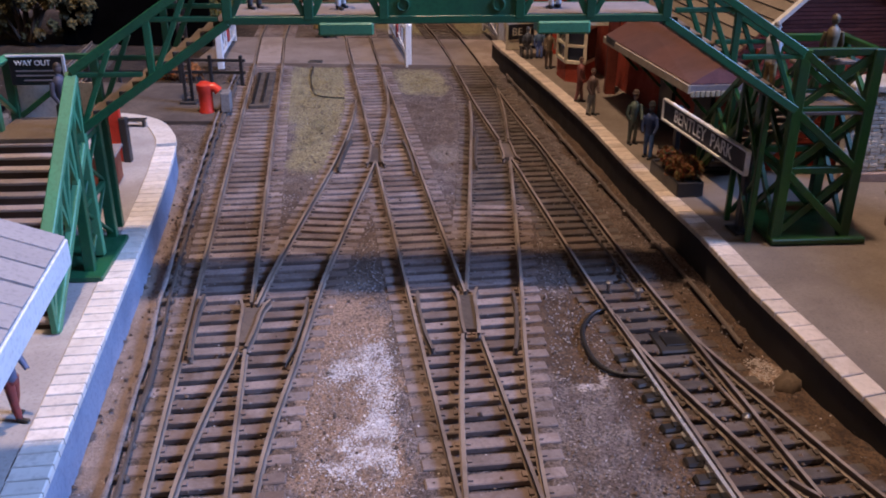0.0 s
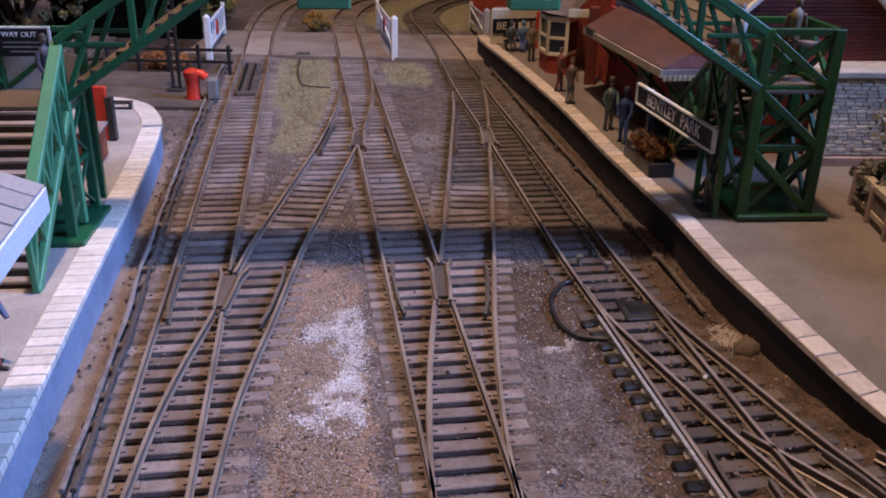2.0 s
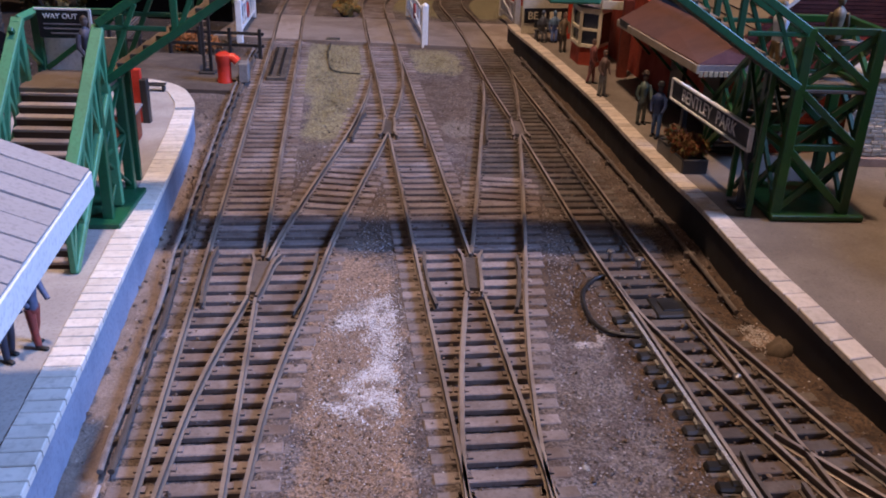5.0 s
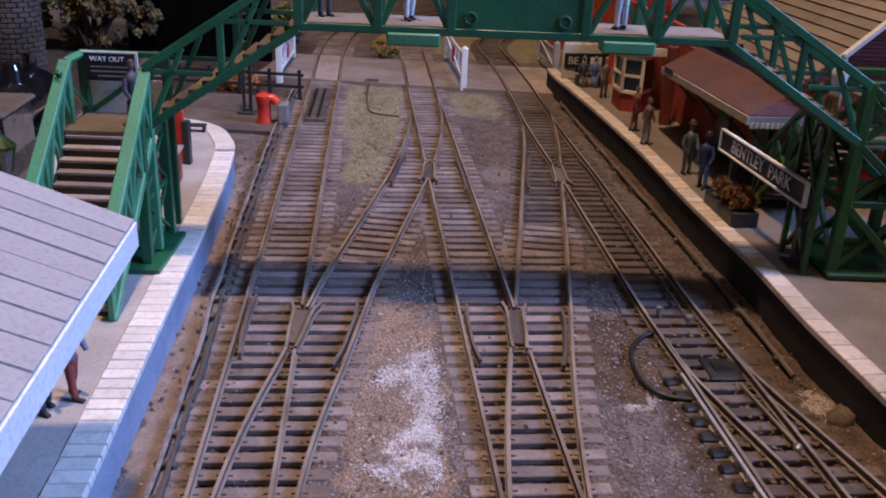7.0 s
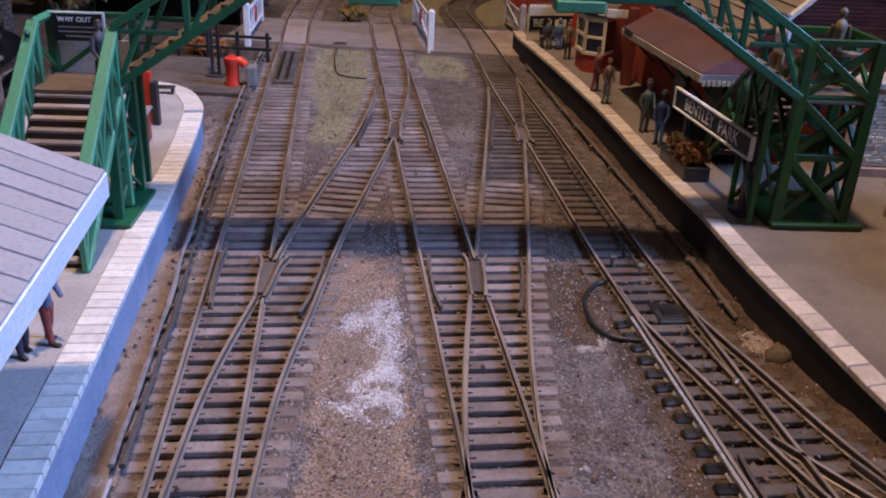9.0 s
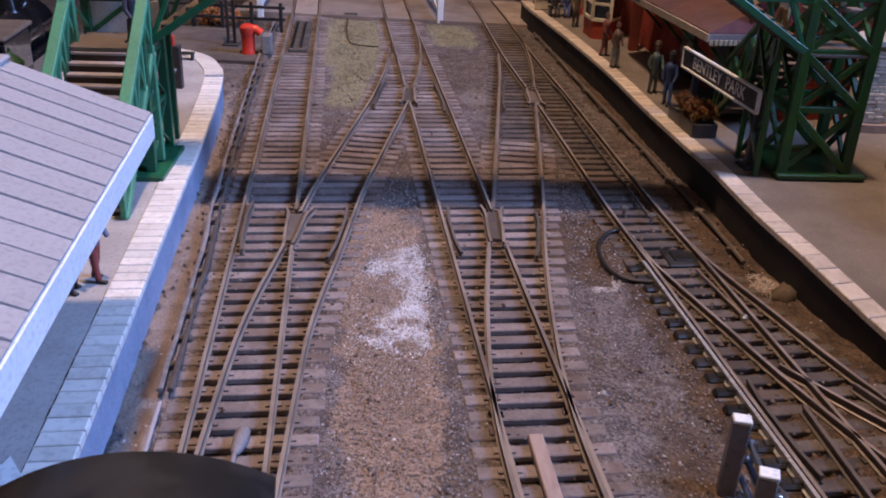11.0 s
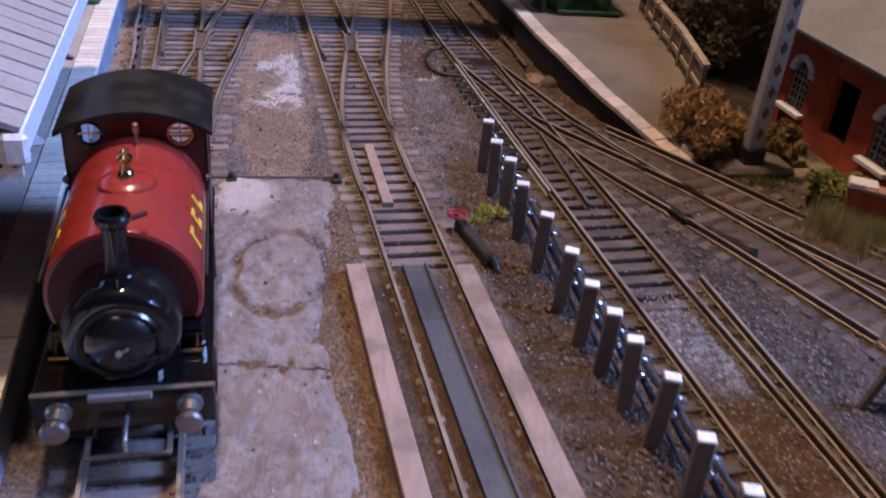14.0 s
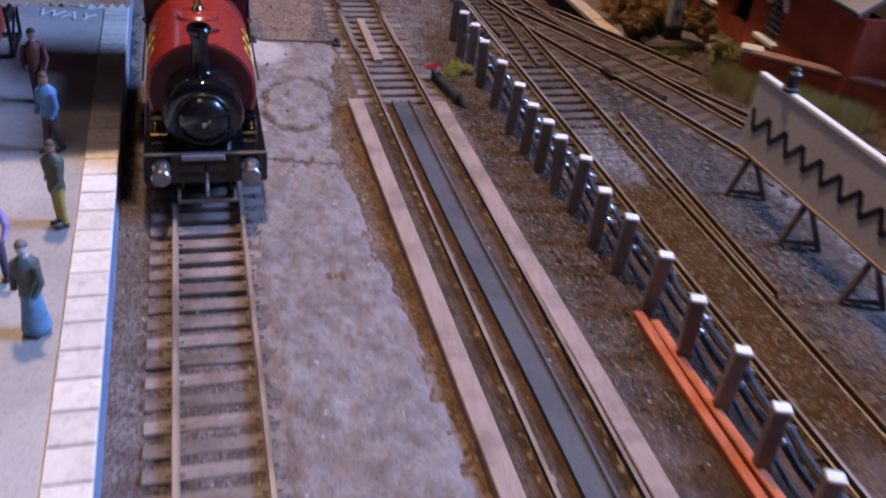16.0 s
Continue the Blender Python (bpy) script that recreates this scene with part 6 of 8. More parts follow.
def figures():
    grey, blue, dark = (0.16, 0.16, 0.15), (0.04, 0.07, 0.20), (0.04, 0.035, 0.035)
    P = 10.75
    figure("painted figure in a dark green-grey suit standing on the platform", 76.2, 362, P, 20, (0.11, 0.12, 0.10), (0.10, 0.13, 0.10), (0.30, 0.18, 0.13), hat=True)
    figure("painted figure in blue overalls standing by the planter", 79.6, 344, P, -30, (0.05, 0.11, 0.26), (0.03, 0.05, 0.13), (0.06, 0.06, 0.08), hat=True)
    figure("painted figure in a maroon coat on the platform", 61.4, 430, P, 60, (0.22, 0.08, 0.07), (0.20, 0.06, 0.05))
    figure("painted figure in light trousers striding on the platform", 64.2, 406, P, 40, (0.30, 0.29, 0.26), (0.16, 0.10, 0.08))
    figure("painted figure in brown standing before the hoarding", 52.0, 502, P, 10, (0.10, 0.07, 0.05), (0.17, 0.12, 0.07))
    figure("seated painted figure in dark clothes on a bench", 41.5, 529, P + 0.2, 20, dark, (0.08, 0.09, 0.11), sit=True)
    figure("seated painted figure in blue on a bench", 48.5, 530, P + 0.2, 0, blue, (0.12, 0.20, 0.30), sit=True)
    figure("painted figure in khaki jacket and yellow trousers on the platform", -53, -58, P, -50, (0.42, 0.31, 0.07), (0.10, 0.11, 0.07))
    figure("painted figure in a blue shirt walking along the platform", -64, -23, P, -30, dark, (0.10, 0.25, 0.48))
    figure("leaning painted figure in a dark red jumper", -75, 5, P, 10, (0.10, 0.06, 0.10), (0.14, 0.03, 0.03), (0.55, 0.36, 0.28))
    figure("painted figure in a lilac coat on the platform", -60, -80, P, 20, (0.08, 0.06, 0.12), (0.38, 0.28, 0.50), (0.4, 0.26, 0.24))
    figure("painted figure with white shawl and blue skirt", -47.5, -97, P, -20, (0.12, 0.28, 0.42), (0.10, 0.11, 0.10), (0.72, 0.66, 0.60), skirt=True)
    figure("painted figure in red trousers under the shelter roof", -91.5, 157, P, 80, (0.26, 0.04, 0.03), (0.10, 0.12, 0.20))
    figure("painted figure in dark clothes under the shelter roof", -95, 151, P, 60, (0.03, 0.03, 0.05), (0.10, 0.08, 0.10))
    ang, c, s = 5.9, math.cos(radians(5.9)), math.sin(radians(5.9))
    def on_bridge(u, v, z):
        return u * c - v * s, 248 + u * s + v * c, z
    figure("painted figure in a dark coat climbing the stairs", *on_bridge(-111, 10, 46.6), 60, (0.06, 0.05, 0.06), (0.09, 0.10, 0.16), (0.20, 0.14, 0.12), group="figures on the bridge")
    figure("painted figure in white trousers on the bridge", *on_bridge(-29.5, 12, 83.1), 40, (0.70, 0.70, 0.72), (0.1, 0.12, 0.2), group="figures on the bridge")
    figure("painted figure in dark trousers on the bridge", *on_bridge(-54, 13, 83.1), 40, (0.08, 0.08, 0.09), (0.12, 0.08, 0.06), group="figures on the bridge")
    figure("painted figure in pale jeans on the bridge", *on_bridge(32, 10, 83.1), 200, (0.60, 0.62, 0.68), (0.2, 0.2, 0.25), group="figures on the bridge")
    figure("painted figure in a pale grey shirt at the stair top", *on_bridge(100.5, 12, 56.0), 100, (0.30, 0.18, 0.06), (0.5, 0.5, 0.5), (0.6, 0.55, 0.5), group="figures on the bridge")
    figure("painted figure in a brown coat on the tower landing", *on_bridge(119, 13, 62.0), 180, (0.14, 0.10, 0.05), (0.15, 0.11, 0.06), (0.13, 0.09, 0.05), sit=True, group="figures on the bridge")
    figure("painted figure in a white shirt behind the tower", 118.5, 300, P + 18.5, 10, dark, (0.7, 0.7, 0.7), (0.45, 0.28, 0.2))


figures()


# ---- name board, planter, benches, notices ----
SIGN_BLACK = plain("sign_black", (0.014, 0.013, 0.014), 0.4)


def name_board():
    p, q = Vector((81.6, 329.5, 0)), Vector((95.1, 266, 0))
    ang = math.degrees(math.atan2((q - p).y, (q - p).x))
    L = (q - p).length
    s = thing("station_sign", "black station nameboard with white letters and frame on posts", "station sign", Matrix.Translation(p * S + Vector((0, 0, 10.65 * S))) @ Matrix.Rotation(radians(ang), 4, "Z"))
    for x in (9, L - 3):
        part("post", Mesh().box((x, 1.6, 14), (2.6, 2.0, 28), ch=0.2), BLACK, s)
        part("foot", Mesh().box((x, 1.2, 0.5), (8, 5, 1.0), ch=0.3), BLACK, s)
    part("board", Mesh().box((L / 2, 0, 24.4), (L, 1.2, 7.8), ch=0.15), SIGN_BLACK, s)
    for z in (20.6, 28.2):
        part("frame_rail", Mesh().box((L / 2, -0.5, z), (L + 0.6, 1.6, 0.8), ch=0.15), WHITE, s, "white painted frame")
    for x in (0, L):
        part("frame_end", Mesh().box((x, -0.5, 24.4), (0.8, 1.6, 8.2), ch=0.15), WHITE, s, "white painted frame")
    letters(s, "lettering", "BENTLEY  PARK", 6.6, facing(L / 2, -0.75, 24.3) @ Matrix.Diagonal((0.98, 1, 1, 1)), WHITE, "white block letters")


name_board()


def leaves(n, spots, size, seed, flat=0.0, slim=0.5):
    """Many small folded leaves round a set of clump centres (x, y, z, radius)."""
    rng = np.random.default_rng(seed)
    m = Mesh()
    tot = sum(s[3] ** 2 for s in spots)
    for x, y, z, r in spots:
        for _ in range(max(3, int(n * r * r / tot))):
            d = rng.normal(size=3)
            d /= np.linalg.norm(d)
            c = Vector((x, y, z)) + Vector(d) * r * rng.uniform(0.45, 1.05)
            c.z = max(c.z, flat + 0.4)
            a = Vector(rng.normal(size=3)).normalized()
            b = a.orthogonal().normalized()
            k = size * rng.uniform(0.6, 1.4)
            m.add([c - a * k, c + b * k * slim, c + a * k, c - b * k * slim + a.cross(b) * k * 0.3], [(0, 1, 2), (0, 2, 3)])
    return m


def leaf_mat(name, a, c, dark):
    m, nt, b = node_mat(name)
    geo = nt.nodes.new("ShaderNodeNewGeometry")
    col = mix(nt, geo.outputs["Random Per Island"], a, c)
    tc = nt.nodes.new("ShaderNodeTexCoord")
    col = mix(nt, ramp(nt, noise_node(nt, tc.outputs["Object"], 9, 3), 0.45, 0.65), col, dark)
    link(nt, col, b.inputs["Base Color"])
    b.inputs["Roughness"].default_value = 0.8
    return m


def planter():
    p = thing("planter", "black planter box full of orange and green flowers", "planter", at(84.5, 313, 10.7, -80))
    for y in (-4.6, 4.6):
        part("side_board", Mesh().box((0, y, 2.8), (27, 0.9, 5.4), ch=0.2), BLACK, p)
    for x in (-13.4, 13.4):
        part("end_board", Mesh().box((x, 0, 2.8), (0.9, 9.6, 5.4), ch=0.2), BLACK, p)
    part("soil", Mesh().box((0, 0, 2.4), (26, 8.4, 4.4)), SLEEPER_DARK, p)
    rng = random.Random(3)
    spots = [(rng.uniform(-11, 11), rng.uniform(-3, 3), rng.uniform(6, 10.5), rng.uniform(2, 3.6)) for _ in range(22)]
    part("foliage", leaves(4200, spots, 0.9, 4, 0.0, 0.25), leaf_mat("flower_leaf", (0.30, 0.055, 0.02), (0.10, 0.13, 0.03), (0.15, 0.06, 0.02)), p, "orange-red flower foliage")


planter()


def hoarding():
    h = thing("hoarding", "black hoarding with cream letters and a scalloped cream top", "hoarding", at(30, 549, 10.65, 17))
    part("panel", Mesh().box((16, 0, 11), (33, 1.4, 21), ch=0.2), CREAM, h)
    part("sign_board", Mesh().box((16, -1.0, 11.5), (31, 0.6, 9.0), ch=0.1), SIGN_BLACK, h, "black lettered panel")
    letters(h, "lettering", "BE", 6.6, facing(6.2, -1.4, 11.4), CREAM, "cream block letters")
    letters(h, "lettering", "E", 6.6, facing(28.5, -1.4, 11.4), CREAM, "cream block letter")
    for x in (13.5, 18.5, 23.5):
        part("letter_bar", Mesh().box((x, -1.4, 11.4), (2.6, 0.25, 4.6)), CREAM, h, "cream lettering bar")
    for i in range(12):
        part("scallop", Mesh().lathe((1.4 + i * 2.65, 0.4, 21.5), (0, -1, 0), [(1.3, 0), (1.3, 0.8)], 14), CREAM, h)
    b = thing("bench", "dark platform bench before the hoarding", "bench", at(45, 533, 10.65, 17))
    part("seat", Mesh().box((0, 0, 6), (16, 5, 0.9), ch=0.2), BLACK, b)
    part("backrest", Mesh().box((0, 2.4, 10), (16, 0.8, 5), ch=0.2), BLACK, b)
    for x in (-7, 7):
        part("leg", Mesh().box((x, 0, 3), (0.9, 4.6, 5.6), ch=0.1), BLACK, b)
    red = thing("timetable_board", "narrow red notice board by the bay window", "notice board", at(57, 541, 10.65, 17))
    part("panel", Mesh().box((3.5, 0, 11), (7, 1.2, 22), ch=0.2), paint("notice_red", (0.5, 0.05, 0.02), rough=0.5), red)


hoarding()


def way_out():
    c, s = math.cos(radians(5.9)), math.sin(radians(5.9))
    u, v = -120.2, 20.6
    w = thing("notice_board", "black way out notice with white letters on the landing rail", "notice board", at(u * c - v * s, 248 + u * s + v * c, 68.6, 5.9))
    part("board", Mesh().box((0, -0.9, -4.2), (15.4, 0.8, 8.6), ch=0.1), SIGN_BLACK, w)
    part("frame_edge", Mesh().box((8.0, -0.9, -4.2), (0.7, 1.0, 8.8)).box((0, -0.9, 0.2), (16.6, 1.0, 0.5)), WHITE, w, "white edge strip")
    letters(w, "lettering", "WAY OUT", 2.2, facing(-0.8, -1.4, -1.9), WHITE, "white block letters")
    for z in (-4.2, -5.6, -7.0):
        part("text_bar", Mesh().box((0, -1.35, z), (12 if z > -6.5 else 8, 0.15, 0.4)), DECK, w, "line of small white lettering")


way_out()


def floor_marks():
    g = thing("painted_floor_mark", "white way arrow and lettering painted on the platform", "floor marking", at(-83, 73, 10.95, -8))
    letters(g, "lettering", "WAY", 8.5, Matrix.Translation((-3, 0, 0)) @ Matrix.Diagonal((1, 1.15, 1, 1)), WHITE, "white painted letters", 0.1)
    part("arrow", Mesh().prism([(-5, 9), (1.5, 9), (1.5, 6.5), (7.5, 11.5), (1.5, 16.5), (1.5, 14), (-5, 14)], -0.05, 0.05), WHITE, g, "white painted arrow")


floor_marks()

# ---- lineside pieces between the tracks ----
GREY_POST = paint("post_grey", (0.235, 0.205, 0.195), (0.15, 0.125, 0.115), 0.45, bump=0.05, jitter=0.15)
POST_TOP = plain("post_white_top", (0.92, 0.92, 0.90), 0.3)
BLUE_GREY = paint("conduit_blue_grey", (0.06, 0.072, 0.095), (0.03, 0.033, 0.04), 0.35, metal=0.2, bump=0.05)
ORANGE = boards_mat("orange_strip", (0.62, 0.17, 0.07), (0.45, 0.11, 0.045), 0.8)


def post_fence():
    """A row of square posts with bright tops, two conduits and a wire between them."""
    f = thing("post_fence", "row of grey posts with bright white tops and conduits", "fence")
    line = [(55.3, 110), (57.4, 95), (59.4, 80.5), (61.6, 65), (64.6, 48), (67.6, 29), (70.4, 14.5), (73.2, 3), (76.2, -8.5), (79.2, -20.5), (82.2, -37), (85.4, -50.5), (89.6, -66), (93, -85), (96, -102), (99, -119), (102, -136), (105, -153)]
    rng = random.Random(8)
    shaft = Mesh().box((0, 0, 8.2), (3.5, 2.8, 18.4), ch=0.25).data("post", GREY_POST)
    cap = Mesh().box((0, 0, 17.9), (3.6, 2.9, 0.9), ch=0.2).data("post_cap", POST_TOP)
    ins = Mesh().lathe((2.0, 0.4, 12.6), (1, 0, 0), [(0.9, 0), (1.1, 0.5), (0.7, 1.2), (1.0, 1.6), (0.4, 2.2)], 10).lathe((2.0, 0.4, 8.6), (1, 0, 0), [(0.9, 0), (1.1, 0.5), (0.7, 1.2), (1.0, 1.6), (0.4, 2.2)], 10).data("insulator", STEEL, 35)
    for x, y in line:
        z = -3.0 + rng.uniform(-0.6, 0.3)
        m = at(x, y, z, -12 + rng.uniform(-5, 5), rng.uniform(-2, 2), rng.uniform(-3, 3))
        p = part("post", shaft, None, f, at=m)
        part("post_cap", cap, None, p, "bright white post top")
        part("insulator", ins, None, p, "small bright metal fitting")
    for dx, z, r in ((2.6, 10.4, 0.75), (2.9, 6.0, 0.75), (2.4, 2.0, 0.5)):
        pts = []
        for (x, y), (x2, y2) in zip(line, line[1:]):
            for s in (0.0, 0.35, 0.7):
                pts.append((x + (x2 - x) * s + dx, y + (y2 - y) * s, z + (0.0 if s == 0 else -1.0) + rng.uniform(-0.3, 0.3) - 1.0))
        part("conduit", Mesh().tube(pts, [r * rng.uniform(0.8, 1.5) for _ in pts], 7), BLUE_GREY, f, "sagging blue-grey conduit", smooth=50)
    return f


post_fence()


def planks():
    def board(name, label, pts, w, z, h, mat, cat="plank"):
        line = spline(pts, 12)
        d = [(-w / 2 + 0.25, h), (-w / 2, h - 0.25), (-w / 2, 0), (w / 2, 0), (w / 2, h - 0.25), (w / 2 - 0.25, h)]
        single(name, Mesh().sweep(line, d[::-1], [z] * len(line)), mat, label, cat)
    board("plank", "long tan wooden board beside the siding rail", [(15.4, 43), (28.2, -30), (40.8, -101), (52, -165), (62, -225)], 5.2, -3.0, 2.7, BOARD_BROWN)
    board("plank", "long tan wooden board outside the siding rail", [(44.4, 45), (57.6, -30), (71, -101), (82.6, -165), (93, -225)], 5.2, -3.0, 2.7, BOARD_BROWN)
    m = Mesh()
    line = spline([(31.2, 44.4), (44.4, -30), (58.2, -101), (69.5, -165), (80, -225)], 12)
    m.sweep(line, [(3.4, 2.4), (3.4, 0), (-3.4, 0), (-3.4, 2.4), (-2.7, 2.4), (-2.4, 1.7), (2.4, 1.7), (2.7, 2.4)], [-2.6] * len(line))
    single("channel_strip", m, CHANNEL, "long dark grey channel strip between the rails", "plank")
    board("plank", "short tan wooden strip lying between the rails", [(17.2, 121.5), (24.1, 79.3)], 3.3, -2.2, 1.6, BOARD_BROWN)
    for dx in (0.0, 3.3):
        board("orange_strip", "bright orange wooden strip lying beside the fence", [(86.0 + dx, -69.6 - dx), (90.8 + dx, -100), (98.0 + dx * 1.2, -140), (110 + dx * 1.2, -205)], 2.6, -2.6, 2.0, ORANGE)
    # plaster infill between the two near tracks, in two worn pieces
    rng = random.Random(4)
    for k, (y0, y1) in enumerate(((2.0, 96.0), (-215.0, 1.2))):
        nx, ny = 30, max(14, int((y1 - y0) / 1.1))
        v, f = [], []
        for j in range(ny + 1):
            y = y0 + (y1 - y0) * j / ny
            left = x_at(CURVE["A"], y) + 9.9 + 3.3 * min(1.0, max(0.0, (y + 34) / 8.0)) + 0.3 * noise.noise((y / 3, 2, 0))
            right = (8.0 if y > 15 else 8.0 - (y - 15) * 0.235) + 1.1 * noise.noise((y / 12, 5, 0)) + 0.45 * noise.noise((y / 2.5, 8, 0))
            for i in range(nx + 1):
                s = i / nx
                x = left + (right - left) * s
                ed = min(1.0, min(s, 1 - s, j / ny * 3, (1 - j / ny) * 3) * 8)
                z = -2.9 + 0.9 * ed + 0.6 * noise.noise((x / 5, y / 5, 1)) + 0.75 * noise.noise((x / 1.9, y / 3.0, 4)) + 0.5 * noise.noise((x / 14, y / 14, 2))
                q = math.hypot((x + 4) / 12.5, (y - 42) / 21.0) + 0.12 * noise.noise((x / 6, y / 6, 9))
                if k == 0 and not (x < 2 and y > 60):
                    z -= (1.5 + 1.6 * noise.noise((x / 9, y / 9, 21))) * max(0.0, 1 - abs(q - 0.96) / 0.13)
                v.append((x, y, z))
        f = [(j * (nx + 1) + i, j * (nx + 1) + i + 1, (j + 1) * (nx + 1) + i + 1, (j + 1) * (nx + 1) + i) for j in range(ny) for i in range(nx)]
        n = len(v)
        rim = [i for i in range(nx + 1)] + [j * (nx + 1) + nx for j in range(1, ny + 1)] + [ny * (nx + 1) + i for i in range(nx - 1, -1, -1)] + [j * (nx + 1) for j in range(ny - 1, 0, -1)]
        v += [(v[i][0], v[i][1], -4.0) for i in rim]
        f += [(rim[(a + 1) % len(rim)], rim[a], n + a, n + (a + 1) % len(rim)) for a in range(len(rim))]
        single("infill_slab", Mesh().add(v, f), PLASTER, "rough grey plaster infill between the tracks", "paving", smooth=60)


planks()


ROD_GREY = paint("rod_dull_grey", (0.24, 0.20, 0.18), (0.13, 0.10, 0.085), 0.6, coarse=6, fine=0.8)


SCRAP = paint("scrap_timber", (0.022, 0.017, 0.014), (0.04, 0.03, 0.024), 0.85, fine=0.8, bump=0.3, spec=0.3)


def lump(r, rng):
    """An uneven clod of radius r on its own base."""
    m = Mesh().lathe((0, 0, -1), (0, 0, 1), [(r * 0.75, 0), (r * 1.05, 0.3 * r), (r, 0.7 * r), (r * 0.75, 1.05 * r), (r * 0.4, 1.3 * r), (r * 0.1, 1.35 * r)], 22, 0.85)
    o = rng.uniform(0, 50)
    m.v = [tuple(Vector(p) * (1 + 0.22 * noise.noise((p[0] / r * 1.6 + o, p[1] / r * 1.6, p[2] / r * 1.6)) + 0.16 * noise.noise((p[0] / r * 4, p[1] / r * 4 + o, p[2] / r * 4)))) for p in m.v]
    return m


def point_gear():
    # tie rod between the two near turnouts
    r = thing("point_rod", "thin metal point rod joining the two turnouts", "point rod", at(-26, 93, -1.2, 6.5))
    part("rod", Mesh().tube([(-10, 0, -0.5), (36, 0, -0.5)], 0.4, 8), CHECK, r)
    for x in (2.0, 34.0):
        part("crank", Mesh().box((x, -1.5, -0.6), (3.2, 3.6, 1.6), ch=0.4).lathe((x, -1.5, 0), (0, 0, 1), [(0.9, 0), (0.9, 1.6), (0.4, 2.0)], 10), BLACK, r)
    for x in (-9.0,):
        part("crank", Mesh().box((x, 0, -0.4), (2.6, 3.0, 1.6), ch=0.4), STEEL, r)
    # point motor by the platform track
    b = thing("point_motor", "black point motor box set between the sleepers", "point motor", at(66.3, 218, -3.4, 9))
    part("case", Mesh().box((0, 0, 0.6), (12.5, 11.5, 1.8), ch=0.5), BLACK, b)
    part("lid", Mesh().box((0, 0, 1.6), (7.5, 6.0, 0.6), ch=0.2), BLACK, b)
    part("rod", Mesh().tube([(0.5, -10, 2.0), (3.6, -38.5, 2.0)], 0.5, 8), RAIL, b)
    part("rod_head", Mesh().lathe((3.6, -38.5, 2.0), (0, 0, 1), [(1.1, -0.8), (1.2, 0.2), (0.5, 0.9)], 12), STEEL, b)
    loop = thing("cable", "thick black cable loop lying beside the track", "cable")
    part("sheath", Mesh().tube(spline([(48.7, 235.6, -1.8), (44.9, 232.9, -1.8), (40.6, 223.7, -1.8), (40.5, 213.3, -1.8), (42.2, 205.0, -1.8), (45.9, 200.4, -1.8), (50.9, 199.1, -1.8), (54.7, 199.0, -1.8)], 2), 0.7, 8), BLACK, loop, smooth=50)
    rod = thing("stretcher_rod", "thin brown rod lying between the rails", "point rod")
    part("rod", Mesh().tube([(41.5, 361, -1.2), (50.6, 304, -1.2), (60.1, 246.5, -1.2)], 0.5, 8), CHECK, rod)
    for x, y in ((60.2, 244), (51.6, 249)):
        single("screw", Mesh().lathe((0, 0, -2.0), (0, 0, 1), [(0.6, 0), (0.6, 2.2), (1.4, 2.4), (1.3, 3.0), (0.5, 3.4)], 14), STEEL, "bright screw head beside the rail", "screw", at(x, y, 0), smooth=35)
    # small point lever between the rails of the near turnout
    lever = thing("point_lever", "pale metal point lever and black plate between the rails", "point lever")
    part("arm", Mesh().lathe((-44.7, 117.5, -1.4), (0, -1, 0), [(0.6, 0), (1.5, 1.0), (1.7, 4.0), (1.3, 7.0), (0.7, 8.5)], 10), DECK, lever, "pale lever arm", smooth=40)
    part("rod", Mesh().tube([(-44.7, 109, -1.3), (-43.7, 102, -1.5)], 0.5, 8), DECK, lever)
    part("plate", Mesh().box((-43.2, 98.5, -2.2), (6.2, 6.0, 1.0), Matrix.Rotation(radians(9), 4, "Z"), ch=0.2), BLACK, lever, "small black plate")
    lug = thing("rod_crank", "dull metal crank at the end of the rodding", "crank")
    part("bracket", Mesh().box((-60.6, 97.4, -1.6), (4.6, 3.0, 1.6), Matrix.Rotation(radians(9), 4, "Z"), ch=0.4), ROD_GREY, lug)
    part("pin", Mesh().lathe((-60.6, 97.4, -0.8), (0, 0, 1), [(1.0, 0), (1.0, 1.0), (0.4, 1.4)], 10), BLACK, lug)
    part("link", Mesh().tube([(-61.2, 99, -1.0), (-65.4, 124, -0.9)], 0.5, 8), DECK, lug, "dull grey rod")
    # signal rodding beside the island platform
    rod = thing("signal_rodding", "pair of thin rods running beside the platform track", "point rod")
    base = spline([(-134, 535), (-124, 463), (-116, 411), (-106, 352), (-98.5, 309), (-91.5, 269), (-85.5, 237), (-78.6, 203), (-70, 154), (-65.5, 128)], 12)
    rng = random.Random(12)
    for d in (-1.3, 1.3):
        line = offset(base, d)
        part("rod", Mesh().tube([(x + rng.uniform(-0.3, 0.3), y, -0.6 + rng.uniform(-0.4, 0.4)) for x, y in line], [0.55 * rng.uniform(0.8, 1.5) for _ in line], 7), CHECK if d < 0 else ROD_GREY, rod, "dull worn rod", smooth=50)
    for i in range(1, len(base) - 1):
        x, y = base[i]
        part("roller_stand", Mesh().box((x, y, -1.8), (4.4 + rng.uniform(-0.8, 1.0), 1.9, 2.2), Matrix.Rotation(rng.uniform(-0.4, 0.4), 4, "Z"), ch=0.5), CHECK, rod)
    # rod beside the curved platform
    rod = thing("signal_rodding", "dull brown rod along the foot of the platform wall", "point rod")
    base = spline([(30, 535), (46, 440), (57, 375), (68, 315), (75, 275), (80, 245), (84, 215)], 10)
